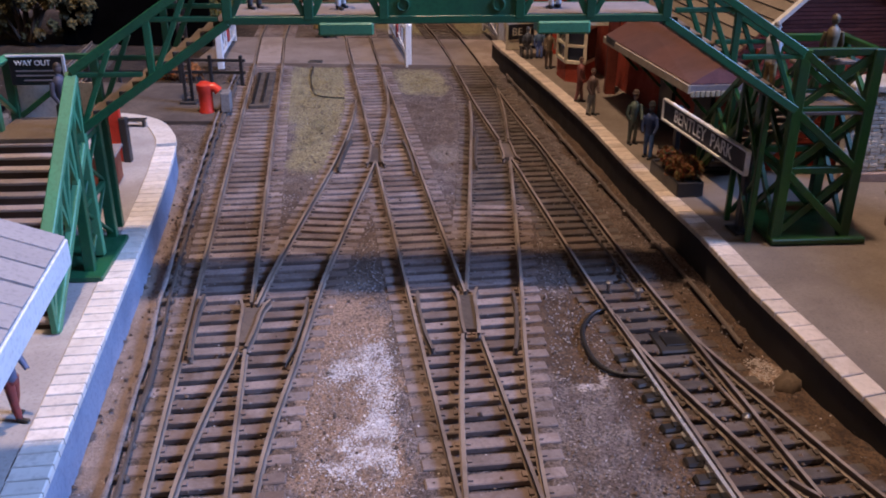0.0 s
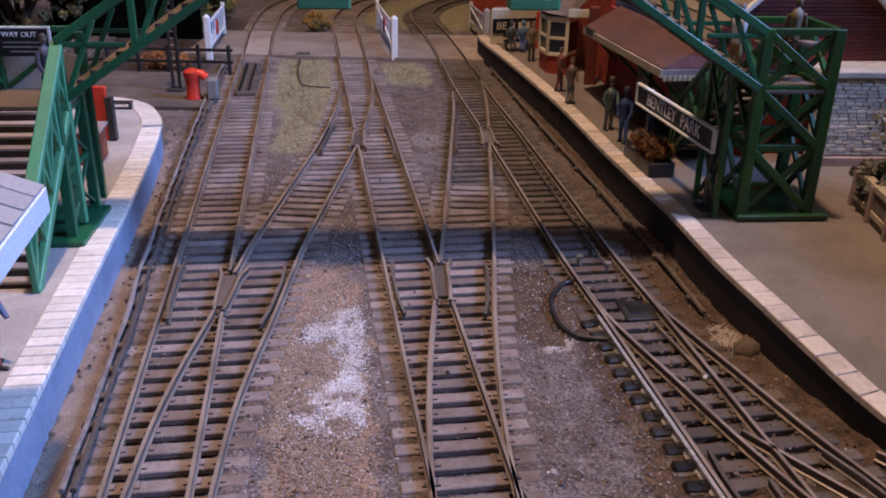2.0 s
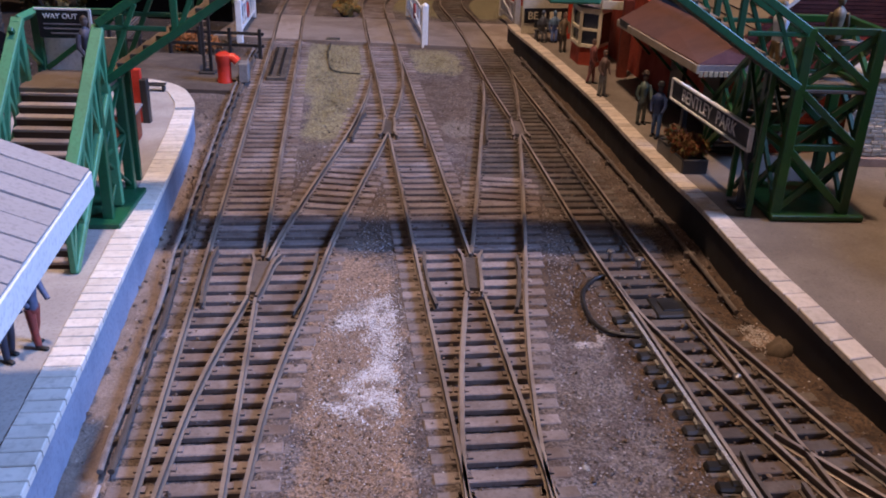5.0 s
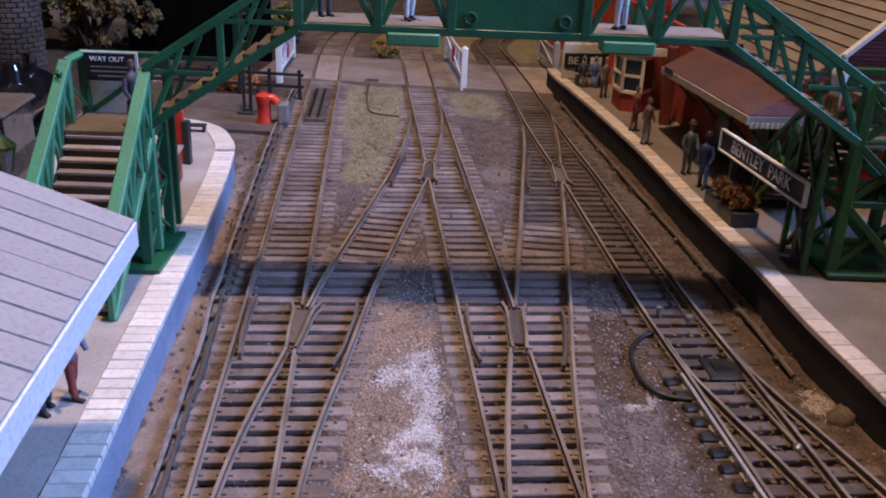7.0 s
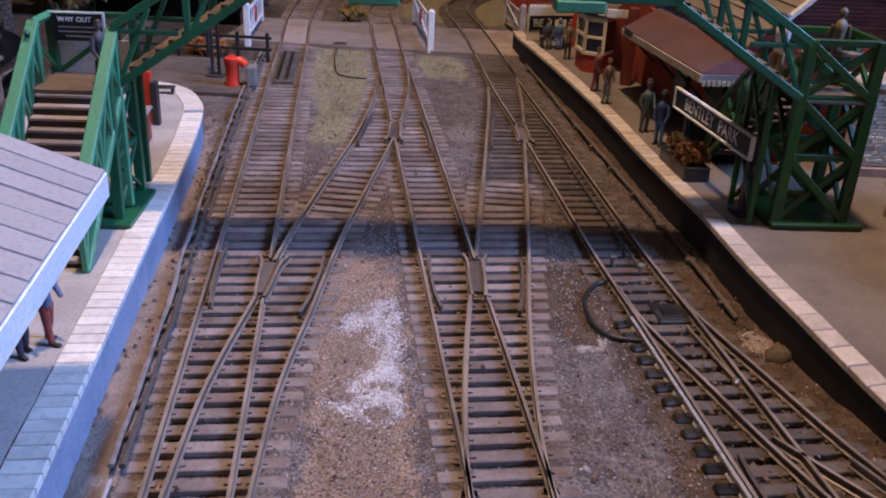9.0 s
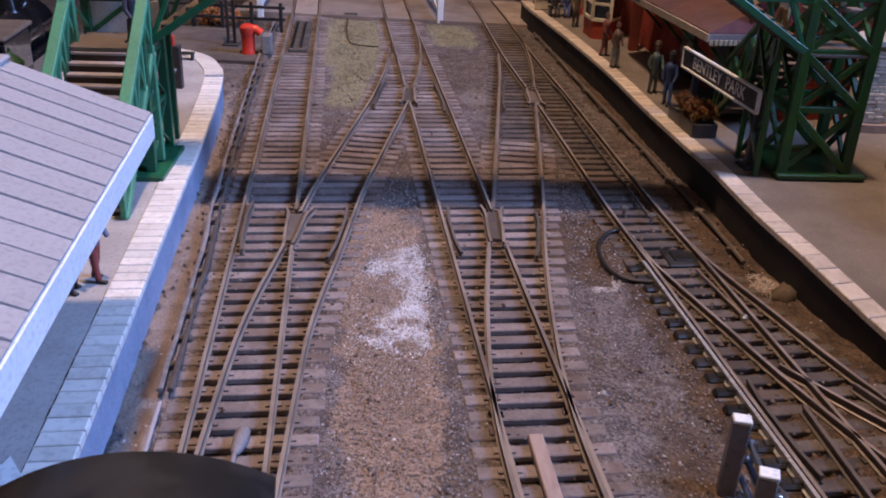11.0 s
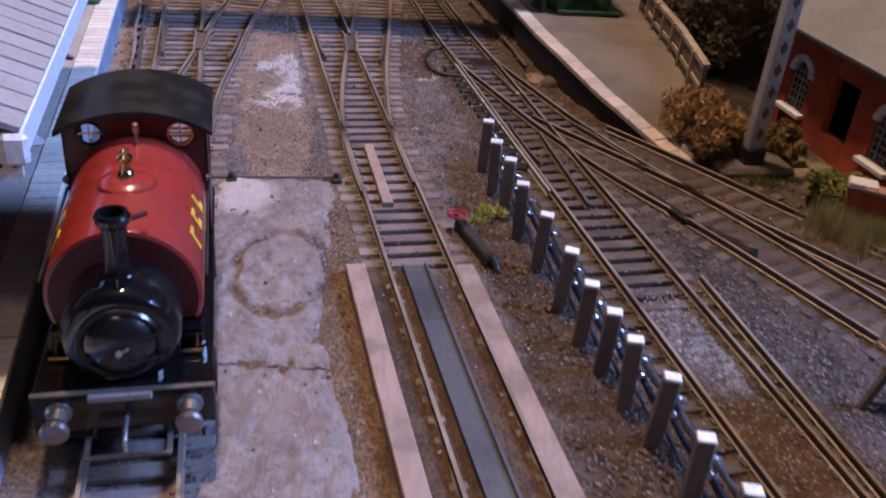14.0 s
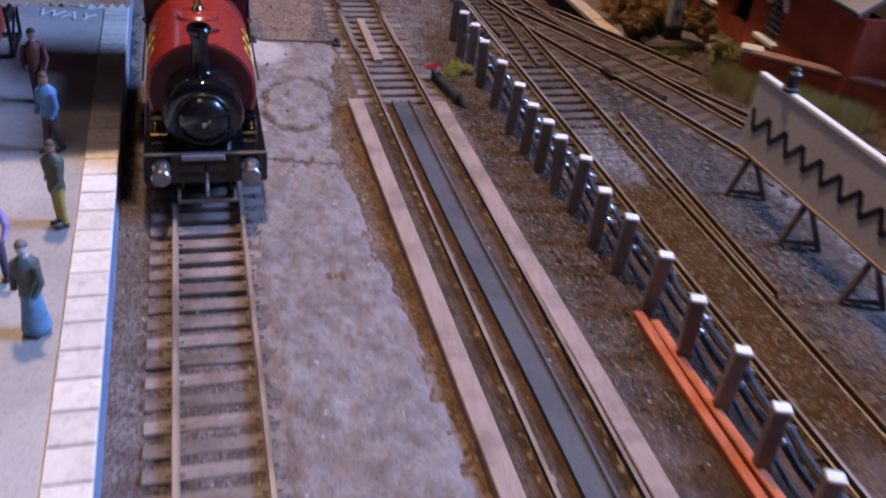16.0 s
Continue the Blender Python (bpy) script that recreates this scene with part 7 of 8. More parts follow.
    part("rod", Mesh().tube([(x, y, -0.9 + rng.uniform(-0.4, 0.4)) for x, y in base], 0.7, 7), CHECK, rod, smooth=50)
    for i in range(1, len(base), 3):
        part("roller_stand", Mesh().box((base[i][0], base[i][1], -2.0), (3.6, 2.0, 2.4), ch=0.3), CHECK, rod)
    # dark cable trough between the far rails
    t = thing("inspection_box", "long dark timber box between the far rails", "box", at(-110.5, 495, -2.4, 8.8))
    part("case", Mesh().box((0, 0, 0.6), (11, 76, 2.6), ch=0.4), SLEEPER_DARK, t)
    part("lid_edge", Mesh().box((1.4, 0, 2.1), (1.6, 70, 0.6), ch=0.1).box((-3.4, 0, 2.1), (1.6, 70, 0.6), ch=0.1), BLACK, t)
    # hand wheel lever by the siding
    h = thing("point_lever", "dark point lever box with a small red wheel", "point lever", at(48.5, 58, -3.0, 20))
    part("box", Mesh().box((0, 0, 2.0), (3.4, 22, 3.6), ch=0.5), BLACK, h)
    part("pipe", Mesh().tube([(0, -10, 3.6), (0.6, -12, 2.0), (0.6, -13.5, 0.6)], 1.2, 10), BLACK, h, smooth=50)
    ring = [(-1.5 + 2.6 * math.cos(a), 10 + 2.6 * math.sin(a), 6.2) for a in np.linspace(0, 2 * math.pi, 19)]
    part("hand_wheel", Mesh().tube(ring, 0.45, 6).bar((-4.1, 10, 6.2), (1.1, 10, 6.2), 0.5, 0.4).bar((-1.5, 7.4, 6.2), (-1.5, 12.6, 6.2), 0.5, 0.4), paint("wheel_red", (0.5, 0.03, 0.04), rough=0.4), h, "small red hand wheel", smooth=50)
    part("spindle", Mesh().tube([(-1.5, 10, 0), (-1.5, 10, 6.2)], 0.5, 8), BLACK, h)
    rng = random.Random(2)
    spots = [(rng.uniform(-5, 5), rng.uniform(-4, 4), rng.uniform(0.5, 3), rng.uniform(1.5, 3)) for _ in range(8)]
    single("weed_tuft", leaves(500, spots, 0.6, 5), leaf_mat("weed_leaf", (0.42, 0.40, 0.08), (0.22, 0.24, 0.06), (0.25, 0.2, 0.06)), "yellow-green weed tuft beside the point lever", "plant", at(54, 76, -3))
    # stray debris
    rng = random.Random(21)
    for x, y, s in ((34.2, 142, 1.2), (91.2, 196.5, 4.0), (22.5, 88, 1.3), (118, 110, 1.6)):
        single("stone", lump(s, rng), STONE if s < 2 else paint("earth_clod", (0.115, 0.078, 0.048), rough=0.95, bump=0.3), "loose stone lying on the ballast", "stone", at(x, y, -2.6 - 0.25 * s, rng.uniform(0, 360)), smooth=70)
    for (x, y), (x2, y2), w in (((108, 95), (114, 82), 2.6), ((113, 84), (118, 74), 3.2), ((117.5, 76), (123, 66.5), 2.4), ((122, 70), (131, 59), 3.0), ((114.5, 77), (117, 80), 2.4)):
        single("timber_scrap", Mesh().tube([(x + (x2 - x) * k / 4 + rng.uniform(-0.7, 0.7), y + (y2 - y) * k / 4, -1.2 + rng.uniform(-0.3, 0.7)) for k in range(5)], [w * rng.uniform(0.35, 0.65) for _ in range(5)], 6), SCRAP, "dark broken timber scrap lying along the rail", "timber", group="scrap along the siding")


point_gear()


# ---- level crossing gates, fences, lineside clutter at the far end ----
def gate(label, p, q, mat, h=22.0, disc=True):
    p, q = Vector((*p, 0)), Vector((*q, 0))
    L = (q - p).length
    g = thing("crossing_gate", label, "crossing gate", Matrix.Translation(p * S) @ Matrix.Rotation(math.atan2((q - p).y, (q - p).x), 4, "Z"), "level crossing gates")
    part("gate_post", Mesh().box((0, 0, h / 2 - 0.5), (4.0, 4.0, h + 4), ch=0.4).lathe((0, 0, h + 1.5), (0, 0, 1), [(2.4, 0), (2.4, 0.6), (0.4, 2.2)], 8), mat, g)
    for z in (4.5, h - 3):
        part("gate_rail", Mesh().box((L / 2, 0, z), (L, 1.2, 1.8), ch=0.2), mat, g)
    n = 7
    for i in range(n + 1):
        part("gate_bar", Mesh().box((2 + (L - 4) * i / n, 0, h / 2 + 0.8), (1.3, 1.0, h - 7), ch=0.15), mat, g)
    part("gate_brace", Mesh().bar((3, 0.7, 5), (L - 3, 0.7, h - 4), 1.0, 0.9), mat, g)
    part("gate_end_post", Mesh().box((L, 0, h / 2), (2.4, 2.4, h), ch=0.3), mat, g)
    if disc:
        part("target", Mesh().lathe((L * 0.5, 1.2, h / 2 + 1), (0, -1, 0), [(5, 0), (5, 2.4)], 24), paint("target_red", (0.42, 0.03, 0.03), rough=0.5), g, "round red gate target")


gate("white level crossing gate standing open between the tracks", (-31.5, 559), (-51, 655), WHITE)
gate("white level crossing gate at the roadside", (-148, 548), (-157, 622), WHITE)
gate("weathered grey gate beside the platform end", (28.5, 618), (18, 672), STONE, 19, False)


ROD_DARK = paint("cabinet_grey", (0.20, 0.185, 0.175), (0.13, 0.115, 0.10), 0.7, coarse=8)


def far_corner():
    pad = Mesh().prism([(-215, 425), (-116, 428), (-128, 505), (-215, 505)], -4.0, -1.2)
    single("yard_slab", pad, paint("yard_brown", (0.15, 0.115, 0.09), (0.085, 0.062, 0.047), 0.9, coarse=25, fine=1.2, bump=0.25), "worn brown concrete yard slab behind the platform", "paving", kind="structure")
    RED = paint("drum_red", (0.62, 0.045, 0.02), (0.5, 0.03, 0.015), 0.4)
    d = thing("fire_bucket_stand", "bright red pump and bucket beside the track", "pump", at(-129, 445, -1.2))
    part("body", Mesh().lathe((0, 0, 0), (0, 0, 1), [(3.9, 0), (3.9, 1), (3.5, 2), (3.7, 10), (4.3, 12), (4.3, 14.5), (2.0, 16)], 18), RED, d, smooth=35)
    part("spout", Mesh().tube([(0, 0, 13.2), (5, 0, 13.2), (7.2, 0, 11.0)], 2.4, 10), RED, d, smooth=50)
    s = thing("relay_cabinet", "dull grey relay cabinet by the red pump", "cabinet", at(-119, 447, -1.2, 8))
    part("body", Mesh().box((0, 0, 5.5), (5, 9, 10), ch=0.4), ROD_DARK, s)
    # lattice signal post
    p = thing("signal_post", "dark lattice signal post with ladder", "signal post", at(-143, 462, -1.2))
    for x in (-1.8, 1.8):
        part("leg", Mesh().box((x, 0, 35), (1.5, 1.5, 70)), BLACK, p)
    m = Mesh()
    for z in np.arange(3, 70, 3.6):
        m.bar((-1.8, 0, z), (1.8, 0, z), 0.7, 0.7)
    part("rungs", m, DECK, p)
    part("foot", Mesh().box((0, 0, 0.6), (9, 7, 1.4), ch=0.3), BLACK, p)
    # post and rail fence
    f = thing("rail_fence", "dark post and rail fence behind the yard", "fence", at(-215, 507, -3))
    for x in np.arange(0, 95, 18):
        part("post", Mesh().box((x, 0, 9), (2, 2, 18), ch=0.3), BLACK, f)
    for z in (8, 15):
        part("rail", Mesh().box((45, 0, z), (95, 1.2, 1.8), ch=0.2), BLACK, f)
    # red kiosk and lamp on the island platform end
    k = thing("letter_kiosk", "small orange-red kiosk with pale top on the platform", "kiosk", at(-127, 305, 10.65, 10))
    part("body", Mesh().box((0, 0, 6), (9, 14, 12), ch=0.4), paint("kiosk_red", (0.42, 0.085, 0.03), rough=0.6), k)
    part("counter", Mesh().box((0.6, 0, 12.4), (10, 15, 1.0), ch=0.2), DECK, k)
    m = thing("milk_churn_post", "black post with a red panel on the platform end", "post", at(-128, 330, 10.65))
    part("shaft", Mesh().box((0, 0, 9), (3, 3, 18), ch=0.3), BLACK, m)
    part("panel", Mesh().box((-4, 0.5, 11), (6, 2, 22), ch=0.3), RED, m)
    b = thing("platform_bench", "low dark bench at the rounded platform end", "bench", at(-144, 378, 10.65, 5))
    part("seat", Mesh().box((0, 0, 3), (14, 4, 0.9), ch=0.2), BLACK, b)
    for x in (-6, 6):
        part("leg", Mesh().box((x, 0, 1.4), (0.9, 3.6, 2.8)), BLACK, b)
    # orange stacked barrels or baskets in the yard
    spots = [(random.Random(9 + i).uniform(-14, 14), random.Random(90 + i).uniform(-6, 6), random.Random(70 + i).uniform(2, 9), 4) for i in range(12)]
    single("autumn_bush", leaves(900, spots, 1.1, 14), leaf_mat("rust_leaf", (0.40, 0.13, 0.03), (0.22, 0.09, 0.02), (0.14, 0.06, 0.02)), "rust-orange bush behind the yard fence", "bush", at(-168, 522, -3))


far_corner()


def trackside_wire():
    w = thing("trackside_wire", "thin dark wire running over the grass to a box", "wire")
    part("wire", Mesh().tube(spline([(-92, 561, -2.2), (-88.6, 529.5, -2.2), (-84, 505, -2.2), (-79.1, 486.5, -2.2), (-70, 481, -2.2), (-61.8, 479.8, -2.0)], 4), 0.4, 6), BLACK, w, smooth=50)
    part("box", Mesh().box((-91, 562, -1.4), (9, 6, 3.2), ch=0.5), BLACK, w, "small black box")


trackside_wire()

# ---- greenery and buildings at the right and beyond ----
TAN_LEAF = leaf_mat("tan_leaf", (0.56, 0.36, 0.15), (0.36, 0.20, 0.075), (0.24, 0.13, 0.045))
DARK_LEAF = leaf_mat("dark_leaf", (0.06, 0.055, 0.024), (0.17, 0.135, 0.075), (0.025, 0.024, 0.014))
OLIVE_LEAF = leaf_mat("olive_leaf", (0.20, 0.145, 0.045), (0.09, 0.07, 0.022), (0.045, 0.036, 0.014))
GREEN_LEAF = leaf_mat("green_leaf", (0.15, 0.15, 0.035), (0.24, 0.20, 0.05), (0.07, 0.06, 0.02))
BARK = paint("bark", (0.07, 0.048, 0.032), (0.04, 0.028, 0.02), 0.9, bump=0.3)


def bush(name, label, x, y, z, rx, ry, rz, clumps, n, size, mat, seed, trunk=True, cat="bush", slim=0.5):
    t = thing(name, label, cat, at(x, y, z))
    rng = random.Random(seed)
    spots = []
    for _ in range(clumps):
        while True:
            u, v, w = (rng.uniform(-1, 1) for _ in range(3))
            if u * u + v * v + w * w < 1:
                break
        spots.append((u * rx, v * ry, rz * (1 + w) * 0.95 + 1, rng.uniform(0.18, 0.34) * min(rx, ry, rz * 1.6)))
    part("crown", leaves(n, spots, size, seed, 0.0, slim), mat, t)
    m = Mesh()
    for u, v, w, r in spots[:: max(1, clumps // 14)]:
        m.tube([(u * 0.1, v * 0.1, 0), (u * 0.45, v * 0.45, w * 0.5), (u, v, w)], [1.3, 0.7, 0.25], 6)
    part("trunk", m, BARK, t)
    return t


bush("autumn_bush", "dry orange-brown bush at the platform ramp", 139, 142, -3.5, 13, 24, 9.5, 70, 7000, 1.7, TAN_LEAF, 31, slim=0.12)
bush("shrub", "olive green shrub beside the brick wall", 171, 96, -3, 11, 11, 6.0, 40, 4200, 0.9, GREEN_LEAF, 32)
bush("tree", "dense dark leafy tree behind the platform fence", 184, 248, 0, 34, 54, 33, 130, 30000, 0.95, DARK_LEAF, 33, cat="tree")
bush("shrub", "dark shrub with pale blossom over the fence", 153, 270, 9, 8, 15, 9, 40, 4200, 0.9, leaf_mat("blossom_leaf", (0.05, 0.045, 0.02), (0.30, 0.27, 0.22), (0.03, 0.028, 0.015)), 34)
bush("shrub", "dry grass and brown shrub behind the lattice post", 168, 148, -3, 12, 24, 4.5, 40, 5000, 1.5, leaf_mat("straw_leaf", (0.34, 0.21, 0.06), (0.20, 0.13, 0.035), (0.11, 0.08, 0.025)), 35, slim=0.2)
bush("hedge", "tall olive hedge behind the far yard", -300, 612, 0, 58, 16, 44, 170, 26000, 1.5, OLIVE_LEAF, 36, cat="hedge")
bush("shrub", "yellow and orange flowering shrub beyond the crossing", -98, 655, -3, 12, 14, 6, 22, 1600, 1.2, leaf_mat("flame_leaf", (0.38, 0.15, 0.03), (0.24, 0.20, 0.05), (0.10, 0.09, 0.03)), 37)
bush("shrub", "low yellow-green verge growth beyond the crossing", -200, 700, -3, 30, 50, 14, 40, 3600, 2.2, GREEN_LEAF, 38)
bush("tree", "dark bushes at the layout edge", 255, 30, -3, 40, 60, 34, 80, 12000, 1.4, DARK_LEAF, 39, cat="tree")


def grass_tufts(name, label, spots, n, mat, seed, tall=3.5):
    """Upright blades as one object."""
    rng = np.random.default_rng(seed)
    m = Mesh()
    tot = sum(rx * ry for _, _, rx, ry in spots)
    for x, y, rx, ry in spots:
        for _ in range(int(n * rx * ry / tot)):
            p = rng.normal(0, 0.5, 2)
            c = Vector((x + p[0] * rx, y + p[1] * ry, -3.0))
            a = rng.uniform(0, 6.28)
            s = Vector((math.cos(a), math.sin(a), 0)) * 0.18
            tip = c + Vector((*rng.normal(0, 0.8, 2), tall * rng.uniform(0.5, 1.2)))
            m.add([c - s, c + s, tip], [(0, 1, 2)])
    ob = single(name, m, mat, label, "grass", kind="stuff")


grass_tufts("grass", "straw and green grass on the bank by the brick wall", [(186, 88, 16, 20), (160, 140, 12, 16), (205, 70, 20, 16), (150, 112, 12, 8)], 5000, leaf_mat("grass_blade", (0.24, 0.20, 0.06), (0.12, 0.13, 0.035), (0.10, 0.08, 0.03)), 51)
grass_tufts("grass", "short yellow-green grass between the far tracks", [(-80, 500, 15, 60), (-67, 415, 8, 42), (-22, 524, 12, 26)], 9000, leaf_mat("turf_blade", (0.40, 0.335, 0.175), (0.32, 0.26, 0.14), (0.26, 0.205, 0.11)), 52, 0.9)


def platform_fence():
    """Low boarded fence with a worn pale rail, curving down the ramp."""
    f = thing("timber_fence", "low weathered timber fence along the platform back", "fence")
    line = spline([(149, 276), (148, 262), (146.5, 240), (146, 215), (145, 190), (145.5, 168)], 2.0)
    z = np.array([ramp_z(y) for _, y in line])
    part("boarding", Mesh().sweep(line, [(0.8, 11), (0.8, -3), (-0.8, -3), (-0.8, 11)], z), paint("fence_brown", (0.27, 0.21, 0.145), (0.18, 0.14, 0.095), 0.85, coarse=9, bump=0.15), f, "brown weathered boards")
    for dz in (3.2, 11.4):
        part("fence_rail", Mesh().sweep(line, [(1.4, 0.9), (1.4, -0.9), (-1.6, -0.9), (-1.6, 0.9)], z + dz), paint("fence_rail_pale", (0.52, 0.42, 0.28), (0.38, 0.29, 0.19), 0.8, coarse=9), f, "pale worn rail")
    for i in range(0, len(line), 8):
        part("fence_post", Mesh().box((line[i][0] - 1.4, line[i][1], z[i] + 4.5), (1.6, 2.0, 15), ch=0.2), BOARD_BROWN, f)


platform_fence()


def stone_wall():
    w = thing("stone_wall", "pale grey coursed stone wall with a flat capping", "stone wall", at(147, 320, 10.6, 4))
    part("core", Mesh().box((42, 1.5, 17), (84, 3.0, 34)), WALL_STONE, w)
    rng = random.Random(6)
    for r in range(20):
        x = -rng.uniform(0, 4)
        while x < 84:
            L = rng.uniform(2.6, 4.6)
            a, b = max(0, x) + 0.1, min(84, x + L) - 0.1
            if b - a > 1:
                part("stone", Mesh().box(((a + b) / 2, -0.3 + rng.uniform(-0.25, 0.2), 4 + r * 1.5 + 0.75), (b - a, 1.1, 1.34), ch=0.2), WALL_STONE, w)
            x += L
    part("plinth", Mesh().box((42, -0.8, 1.8), (84, 3.2, 3.6), ch=0.3), BOARD_BROWN, w, "tan base course")
    part("capping", Mesh().box((42, 19, 35.5), (86, 42, 3.0), ch=0.6), STONE, w, "broad pale stone capping")


stone_wall()


def shed():
    """Red brick engine shed with arched windows and a pale grey roof."""
    d = Vector((0.1713, -0.9852, 0))
    base = Vector((180.4, 161.1, 0)) - d * 14
    ang = math.degrees(math.atan2(d.y, d.x))
    s = thing("brick_shed", "red brick shed with white arched windows and grey roof", "shed", Matrix.Translation(base * S) @ Matrix.Rotation(radians(ang), 4, "Z"))
    L, Hh = 114.0, 39.0
    wins = [(14.0, 7.0), (65.5, 7.0)]
    # local x along the wall, +y into the shed (wall faces -y side)
    cuts = [(8.0, 20.0, 7.0, 26.0), (59.5, 71.5, 7.0, 26.0), (34.0, 48.0, 6.0, 27.0)]
    xs = sorted({0.0, L, *(c[0] for c in cuts), *(c[1] for c in cuts)})
    for a, b in zip(xs, xs[1:]):
        hole = next((c for c in cuts if c[0] <= a and b <= c[1]), None)
        for z0, z1 in ([(-4, Hh)] if not hole else [(-4, hole[2]), (hole[3], Hh)]):
            part("front_wall", Mesh().box(((a + b) / 2, 1.5, (z0 + z1) / 2), (b - a, 3, z1 - z0)), SHED_BRICK, s, "smooth red brick wall")
    part("end_wall", Mesh().box((-1.5, 40, 15), (3, 80, 38)), SHED_BRICK, s)
    part("end_wall", Mesh().box((L + 1.5, 40, 15), (3, 80, 38)), SHED_BRICK, s)
    # black sheet behind the openings, interior shade put in as colour
    part("interior", Mesh().box((L / 2, 14, 14), (L - 4, 1, 36)), BLACK, s, "black sheet painted as the unlit interior")
    for x, z in wins:
        w = part("window", Mesh().box((x, 1.6, z + 9), (12, 0.5, 19)), GLASS, s, "arched multi-pane window")
        n = 9
        for k in range(n):
            a0, a1 = math.pi * k / n, math.pi * (k + 1) / n
            pts = [(x + r * math.cos(a), z + 13.5 + r * math.sin(a)) for r, a in ((5.0, a0 + 0.03), (7.6, a0 + 0.03), (7.6, a1 - 0.03), (5.0, a1 - 0.03))]
            v = [(px, -0.8, pz) for px, pz in pts] + [(px, 2.2, pz) for px, pz in pts]
            part("arch_stone", Mesh().convex(v, [(0, 1, 2, 3), (4, 5, 6, 7), (0, 1, 5, 4), (1, 2, 6, 5), (2, 3, 7, 6), (3, 0, 4, 7)]), WHITE, w, "white arch stone")
        part("sill", Mesh().box((x, -0.9, z - 0.9), (16, 4.0, 1.9), ch=0.3), WHITE, w, "white window sill")
        for px in (-5.0, -2.5, 0, 2.5, 5.0):
            part("glazing_bar", Mesh().box((x + px, 1.0, z + 8), (0.45, 0.6, 17)), DECK, w)
        for pz in np.arange(0.4, 17, 2.8):
            part("glazing_bar", Mesh().box((x, 0.9, z + pz), (10.4, 0.6, 0.45)), DECK, w)
        spand = Mesh()
        for sg in (-1, 1):
            v2 = [(x + sg * 6.0, z + 13.4), (x + sg * 6.0, z + 19.0), (x + sg * 0.2, z + 19.0)] + [(x + sg * 5.2 * math.cos(a), z + 13.4 + 5.2 * math.sin(a)) for a in (1.35, 1.05, 0.75, 0.45, 0.15)]
            mid = [(px, 0.6, pz) for px, pz in v2]
            spand.add(mid, [tuple(range(len(mid))) if sg < 0 else tuple(reversed(range(len(mid))))])
        part("spandrel", spand, SHED_BRICK, w)
    part("roof_slope", Mesh().slab([(-4, -6), (L + 4, -6), (L + 4, 62), (-4, 62)], Matrix.Translation((0, 0, Hh + 0.5)) @ Euler((radians(33), 0, 0)).to_matrix().to_4x4(), 1.6), paint("slate_pale", (0.25, 0.245, 0.265), (0.20, 0.195, 0.21), 0.7, coarse=40, fine=1.0), s, "smooth pale grey roof slope")
    part("gutter", Mesh().box((L / 2, -5.4, Hh - 2.6), (L + 8, 1.6, 1.6), ch=0.4), BLACK, s)
    # low garden wall in front
    g = thing("garden_wall", "low brick wall with a pink capping and white block", "wall")
    p, q = Vector((170, 81, 0)), Vector((232, 44, 0))
    part("wall_body", Mesh().bar((p.x, p.y, 3.5), (q.x, q.y, 3.5), 3.4, 15), SHED_BRICK, g)
    part("capping", Mesh().bar((p.x, p.y, 11.8), (q.x, q.y, 11.8), 5.4, 1.6, ch=0.3), paint("cap_pink", (0.50, 0.27, 0.22), rough=0.7), g, "pink capping stones")
    part("end_pier", Mesh().box((169.8, 82, 3.5), (6.6, 4.8, 15), Matrix.Rotation(radians(-25), 4, "Z"), ch=0.4), SHED_BRICK, g, "brick end pier")
    part("pier_cap", Mesh().box((169.8, 82, 12.4), (8.6, 6.0, 2.2), Matrix.Rotation(radians(-25), 4, "Z"), ch=0.4), WHITE, g, "white painted block on the pier")


shed()


def lattice_mast():
    m = thing("lattice_mast", "pale concrete mast with dark diamonds painted as openings, on a slab", "mast", at(151.5, 124, -3, 8))
    part("slab", Mesh().box((1, 1, 1.2), (28, 18, 3.4), ch=1.4), SLEEPER_MID, m, "dark worn base slab")
    part("foot", Mesh().box((0, 0, 5.5), (7.6, 7.6, 6), ch=0.4), BLACK, m)
    shaft = part("shaft", Mesh().box((0, 0, 68), (5.6, 4.4, 120), ch=0.4), STONE, m, "pale grey mast shaft")
    # solid shaft: dark brown diamonds on its face paint the shaded openings
    for k in range(14):
        z = 14 + k * 7.6
        v = [(0, 0, z + 2.6), (1.5, 0, z), (0, 0, z - 2.6), (-1.5, 0, z)]
        part("diamond_opening", Mesh().convex([(x, -2.26, zz) for x, _, zz in v] + [(x * 0.8, -2.0, z + (zz - z) * 0.8) for x, _, zz in v], [(0, 1, 2, 3), (4, 5, 6, 7), (0, 1, 5, 4), (1, 2, 6, 5), (2, 3, 7, 6), (3, 0, 4, 7)]), CHECK, m)


lattice_mast()


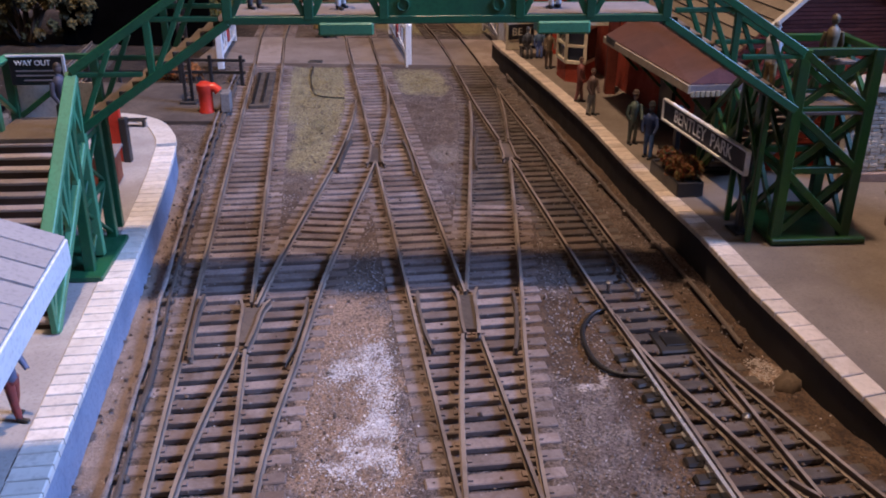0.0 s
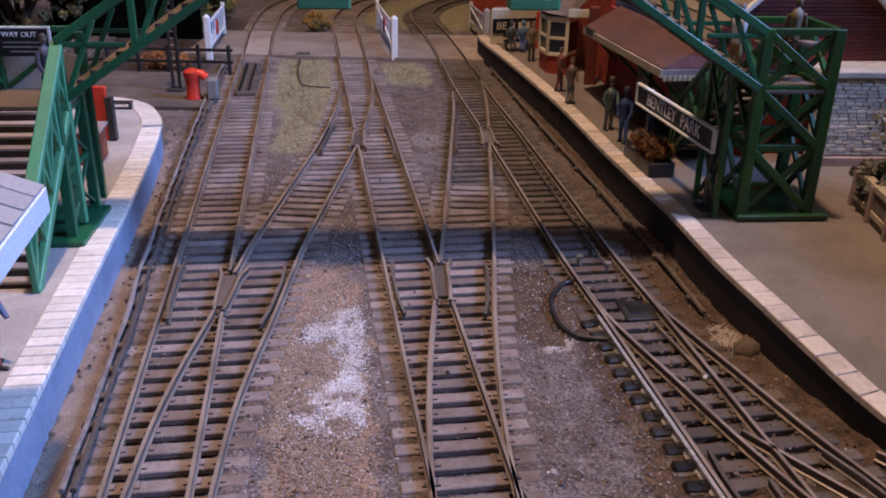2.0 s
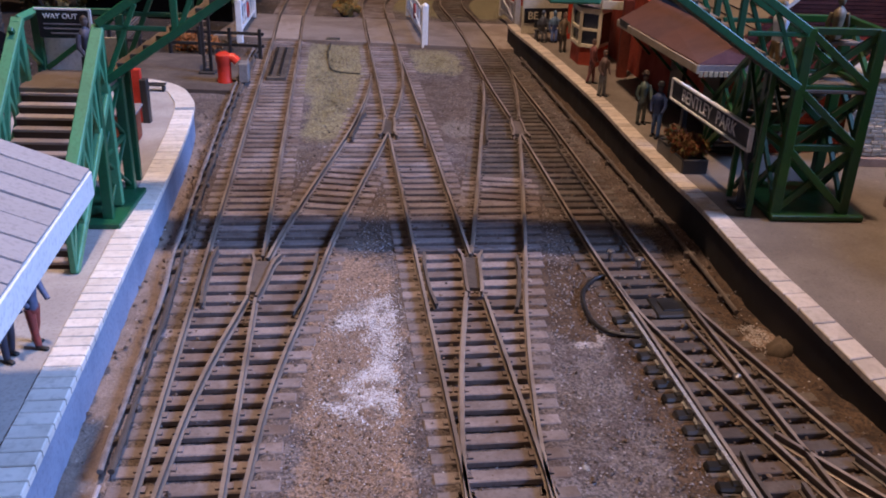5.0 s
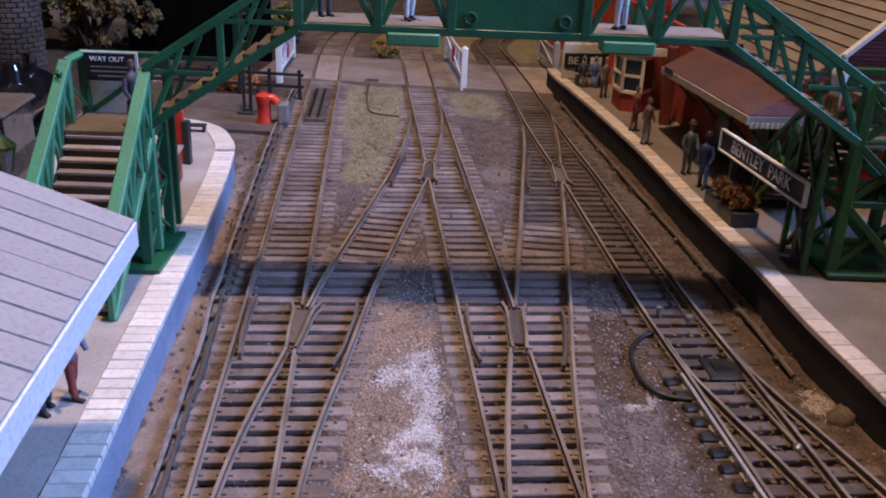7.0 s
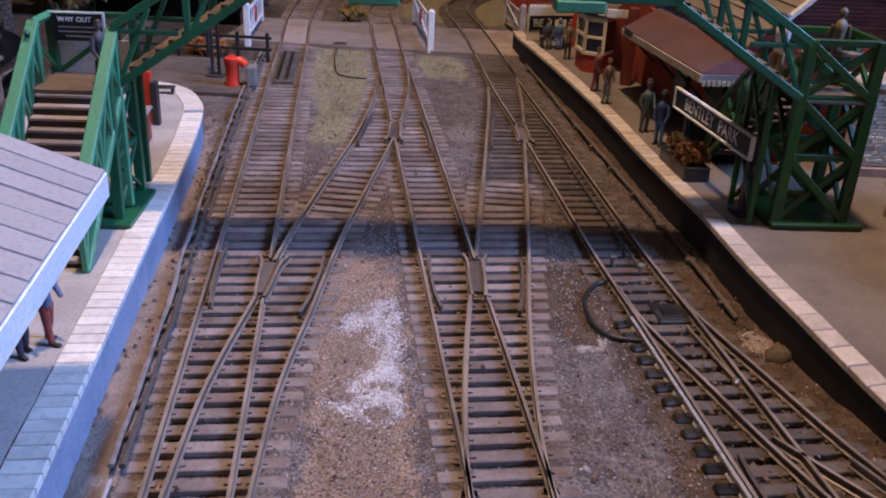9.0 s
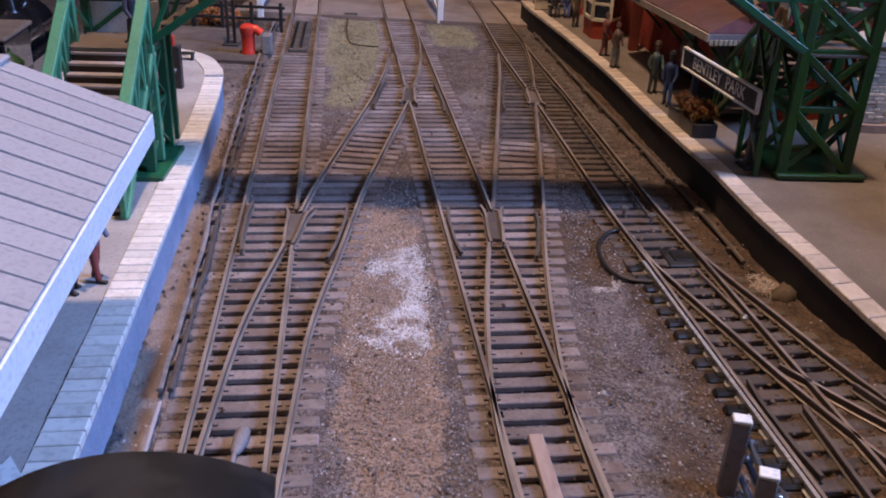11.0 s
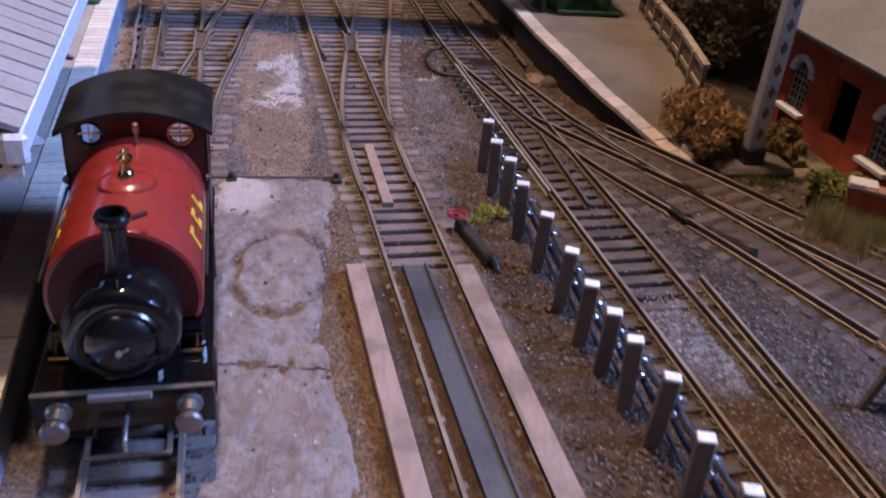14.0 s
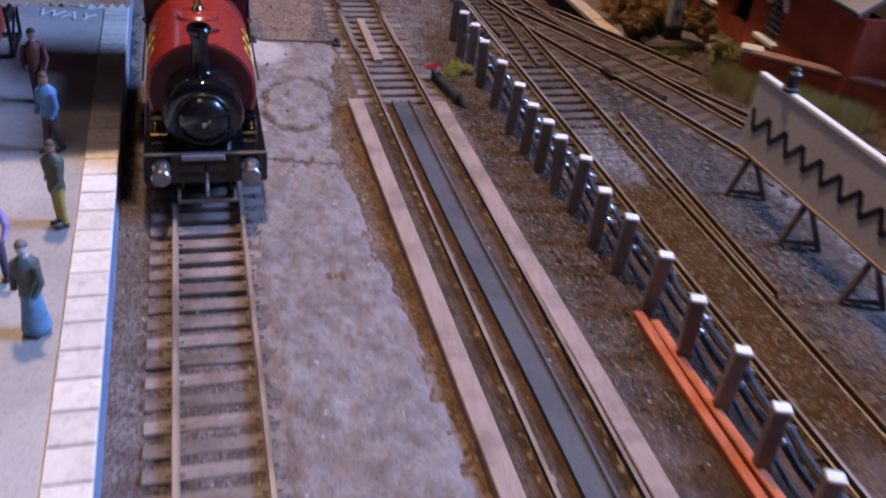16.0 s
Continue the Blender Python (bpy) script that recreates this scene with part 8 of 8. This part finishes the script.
def zigzag_board():
    p, q = Vector((134, -1, 0)), Vector((158, -110, 0))
    d = (q - p).normalized()
    L = (q - p).length
    b = thing("hoarding_board", "grey board wall with a black zigzag line on legs", "hoarding", Matrix.Translation(p * S) @ Matrix.Rotation(math.atan2(d.y, d.x), 4, "Z"))
    part("board", Mesh().box((L / 2, 0, 23.8), (L, 1.6, 23.4), ch=0.2), paint("board_grey", (0.56, 0.53, 0.49), (0.47, 0.44, 0.40), 0.8, coarse=30, fine=1.0), b)
    part("top_rail", Mesh().box((L / 2, 0, 36.0), (L + 0.6, 2.4, 1.4), ch=0.3), WHITE, b, "bright white top edge")
    part("bottom_rail", Mesh().box((L / 2, -0.2, 12.2), (L, 2.2, 0.9), ch=0.2), BOARD_BROWN, b)
    pts = []
    x, up = 2.0, True
    while x < L - 3:
        pts.append((x, 26.0 if up else 19.6))
        x += 2.6 if up else 5.6
        up = not up
    for (x0, z0), (x1, z1) in zip(pts, pts[1:]):
        part("zigzag_stroke", Mesh().bar((x0, -0.95, z0), (x1, -0.95, z1), 0.25, 1.7, up=(0, 0, 1)), SIGN_BLACK, b, "painted black zigzag stroke")
    for x in (6, 34, 62, 90):
        part("leg", Mesh().bar((x, 1.0, 13), (x - 1.5, -3.0, -3), 1.5, 1.5).bar((x, 1.0, 13), (x + 3, 8.0, -3), 1.5, 1.5).bar((x - 1.2, -2.4, -1), (x + 2.6, 7.0, -1), 1.2, 1.2), CHECK, b)
    single("ornament_block", Mesh().lathe((0, 0, 0), (0, 0, 1), [(2.2, 0), (2.3, 0.8), (1.5, 1.2), (1.7, 4.0), (1.9, 5.2), (1.0, 6.0), (1.1, 6.6), (0.4, 7.4)], 14), BLACK, "small dark finial standing on the board top", "ornament", Matrix.Translation((p + d * 13) * S + Vector((0, 0, 36.7 * S))), smooth=35)


zigzag_board()


# ---- train standing on the far side of the island platform ----
def coach():
    c = thing("coach", "dark red coach with a rounded grey roof", "coach", at(-176, 215, 0, 10))
    part("body", Mesh().box((0, 0, 17), (30, 118, 24), ch=1.0), LOCO_DARK, c)
    arc = [(15.4 * math.sin(a), 27.5 + 9 * math.cos(a)) for a in np.linspace(-1.5, 1.5, 17)]
    n = len(arc)
    v = [(x, y, z) for y in (-60, 60) for x, z in arc]
    part("roof", Mesh().add(v, [(j, n + j, n + j + 1, j + 1) for j in range(n - 1)] + [tuple(range(n)), tuple(reversed(range(n, 2 * n)))]), paint("coach_roof", (0.13, 0.12, 0.12), rough=0.6), c, "rounded dark grey roof", smooth=40)
    part("solebar", Mesh().box((0, 0, 4.5), (26, 116, 2.4)), BLACK, c)
    for y in (-45, -32, 32, 45):
        for x in (-8, 8):
            part("wheel", Mesh().lathe((x, y, 6.2), (1, 0, 0), [(6, -1), (6, 1), (2, 1.4)], 18), BLACK, c)
    e = thing("tender_engine", "black tank engine with a rusty brown cab roof", "locomotive", at(-196, 318, 0, 10))
    part("body", Mesh().box((0, 0, 14), (28, 84, 20), ch=0.8), LOCO_BLACK, e)
    part("cab", Mesh().box((0, -24, 26), (28, 30, 24), ch=0.8), LOCO_BLACK, e)
    part("cab_roof", Mesh().box((0, -24, 39), (31, 34, 2), ch=0.8), TREAD, e, "rusty brown cab roof")
    part("boiler", Mesh().lathe((0, -8, 30), (0, 1, 0), [(10, 0), (10, 48), (8, 50)], 26), LOCO_BLACK, e, smooth=35)
    part("dome", Mesh().lathe((0, 14, 38), (0, 0, 1), [(6, 0), (5, 2), (4.6, 6), (3, 9), (0.3, 10)], 20), LOCO_BLACK, e, "round black dome", smooth=40)
    part("chimney", Mesh().lathe((0, 34, 38), (0, 0, 1), [(4, 0), (3, 3), (3, 9), (3.8, 10)], 20), LOCO_BLACK, e, smooth=40)
    for y in (-30, 0, 28):
        for x in (-8, 8):
            part("wheel", Mesh().lathe((x, y, 7), (1, 0, 0), [(6.8, -1), (6.8, 1), (2, 1.4)], 18), BLACK, e)
    t = thing("railway_track", "track on the far side of the island platform", "railway track", group="railway tracks")
    line = spline([(-262, 700), (-213, 420), (-178, 220), (-140, 0), (-120, -120)], 6)
    for s in (-1, 1):
        part("rail", Mesh().sweep(offset(line, s * GAUGE / 2), RAIL_SECTION), RAIL, t)
    data = sleeper_data(30, [-8.7, 8.7], SLEEPER_DARK)
    for i in range(0, len(line) - 1):
        dx, dy = line[i + 1] - line[i]
        part("sleeper", data, None, t, at=at(*line[i], 0, math.degrees(math.atan2(dy, dx)) - 90))


coach()


def left_back():
    g = thing("gas_lamp", "green gas lamp with a glazed lantern on a post", "lamp post", at(-146, 232, 10.65))
    part("post", Mesh().lathe((0, 0, 0), (0, 0, 1), [(2.2, 0), (2.0, 2), (0.9, 4), (0.8, 24), (1.4, 25), (0.9, 26)], 12), BLACK, g, smooth=35)
    part("lantern", Mesh().lathe((0, 0, 26), (0, 0, 1), [(2.2, 0), (3.6, 7.0)], 4), paint("lamp_glass", (0.35, 0.36, 0.33), rough=0.2, bump=0.0), g, "pale lantern glass")
    part("lantern_cap", Mesh().lathe((0, 0, 33), (0, 0, 1), [(4.2, 0), (4.0, 0.8), (1.6, 3.0), (0.6, 4.0), (0.3, 5.4)], 8), GREEN_DARK, g)
    for k in range(4):
        a = math.pi / 2 * k
        part("lantern_bar", Mesh().bar((2.2 * math.cos(a), 2.2 * math.sin(a), 26), (3.7 * math.cos(a), 3.7 * math.sin(a), 33), 0.5, 0.5), GREEN_DARK, g)
    t = thing("stone_tower", "round grey-brown stone tower with coursed blocks", "tower", at(-264, 450, -3))
    m = Mesh()
    part("core", Mesh().lathe((0, 0, 0), (0, 0, 1), [(14, 0), (13, 90)], 30), SLEEPER_DARK, t, smooth=40)
    rng = random.Random(15)
    for r in range(34):
        n = 15
        for k in range(n):
            a0 = 2 * math.pi * (k + 0.5 * (r % 2)) / n
            rad = 14 - 1.0 * r / 34 + rng.uniform(-0.1, 0.35)
            m.box((rad * math.cos(a0), rad * math.sin(a0), 1.5 + r * 2.6), (1.4, 2 * math.pi * rad / n - 0.5, 2.2), Matrix.Rotation(a0, 4, "Z"), ch=0.3)
    b = part("stonework", m, paint("tower_stone", (0.08, 0.058, 0.042), (0.045, 0.033, 0.024), 0.9, bump=0.2), t)
    b["kind"] = "stuff"
    part("tower_top", Mesh().lathe((0, 0, 90), (0, 0, 1), [(15, 0), (15, 3), (12, 5)], 30), STONE, t)
    c = thing("crate", "pale yellow timber crates beside the platform", "crate", at(-150, 262, -3, 10))
    for k, (x, y, z) in enumerate(((0, 0, 9), (3, 12, 9), (0, 5, 16))):
        part("box", Mesh().box((x, y, z), (9, 10, 6.5), ch=0.3), paint("crate_wood", (0.5, 0.33, 0.13), rough=0.8), c)
    part("stand", Mesh().box((1, 5, 3), (12, 26, 6), ch=0.3), SLEEPER_DARK, c)
    # red brick goods building far beyond the crossing, and a dark backdrop
    w = thing("far_building", "red brick building far beyond the crossing", "building")
    brick_wall(w, "end_wall", (18, 742), (120, 742), -3, 60, RED_BRICK, course=3.4, brick=10)
    part("side_wall", Mesh().box((70, 790, 28), (104, 92, 62)), RED_BRICK, w)
    part("roof", Mesh().box((70, 790, 61), (112, 100, 4), ch=0.8), MAROON_ROOF, w)
    single("backdrop", Mesh().box((0, 1180, 250), (1800, 8, 560)), paint("backdrop_black", (0.004, 0.004, 0.004), rough=1.0, spec=0.0, bump=0.0), "black cloth backdrop behind the layout", "backdrop", kind="structure")
    single("curtain", Mesh().box((-224, 618, 60), (104, 4, 126), ch=0.5), paint("curtain_black", (0.004, 0.004, 0.004), rough=1.0, spec=0.0, bump=0.0), "black curtain hanging behind the yard", "curtain", kind="structure")
    k = thing("cycle_rack", "black iron trolley frame standing on the platform", "trolley", at(-99, 42, 10.65, 10))
    part("frame", Mesh().bar((-6, -9, 1), (-6, 9, 1), 1, 1).bar((6, -9, 1), (6, 9, 1), 1, 1).bar((-6, -9, 1), (6, -9, 1), 1, 1).bar((-6, 9, 1), (6, 9, 1), 1, 1).bar((6, -9, 1), (6, -9, 14), 1, 1, up=(0, 1, 0)).bar((6, 9, 1), (6, 9, 14), 1, 1, up=(0, 1, 0)).bar((6, -9, 14), (6, 9, 14), 1, 1).bar((6, -9, 2), (6, 9, 13), 0.8, 0.8), BLACK, k)
    for y in (-5, 5):
        ring = [(6, y + 5 * math.cos(a), 16 + 5 * math.sin(a)) for a in np.linspace(0, 2 * math.pi, 21)]
        part("wheel", Mesh().tube(ring, 0.6, 6), BLACK, k, smooth=50)


left_back()


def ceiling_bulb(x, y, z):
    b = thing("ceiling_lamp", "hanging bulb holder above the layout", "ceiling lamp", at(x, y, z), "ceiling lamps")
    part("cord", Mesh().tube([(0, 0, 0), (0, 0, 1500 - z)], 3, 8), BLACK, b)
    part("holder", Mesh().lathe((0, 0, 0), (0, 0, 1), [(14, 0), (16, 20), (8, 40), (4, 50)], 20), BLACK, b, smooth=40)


ceiling_bulb(-30, 228, 995)
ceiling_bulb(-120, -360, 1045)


# ---- added boards beside the layout, heights set to block the window light ----
BLOCKER_DARK = paint("light_blocker_dark", (0.02, 0.016, 0.012), rough=1.0, spec=0.0, bump=0.0)
for y0, y1, top in ((50, 238, 182), (238.5, 284, 120), (284.5, 480, 206)):
    single("backscene_board", Mesh().box((312, (y0 + y1) / 2, top / 2 - 3), (8, y1 - y0, top + 6), ch=0.6), BLOCKER_DARK, "added dark board that blocks window light from the right side", "backdrop", kind="structure")
# added taller board, keeps the window light off the far end
single("backscene_board", Mesh().box((312, 736, 186), (8, 510, 384), ch=0.6), BLOCKER_DARK, "added tall dark board that blocks window light from the far tracks", "backdrop", kind="structure")
grass_tufts("grass", "tall green grass before the low brick wall", [(163, 79, 8, 7), (172, 71, 9, 7), (184, 62, 10, 7), (198, 52, 10, 8)], 9000, leaf_mat("tall_blade", (0.44, 0.44, 0.19), (0.54, 0.49, 0.26), (0.32, 0.29, 0.12)), 61, 9.0)
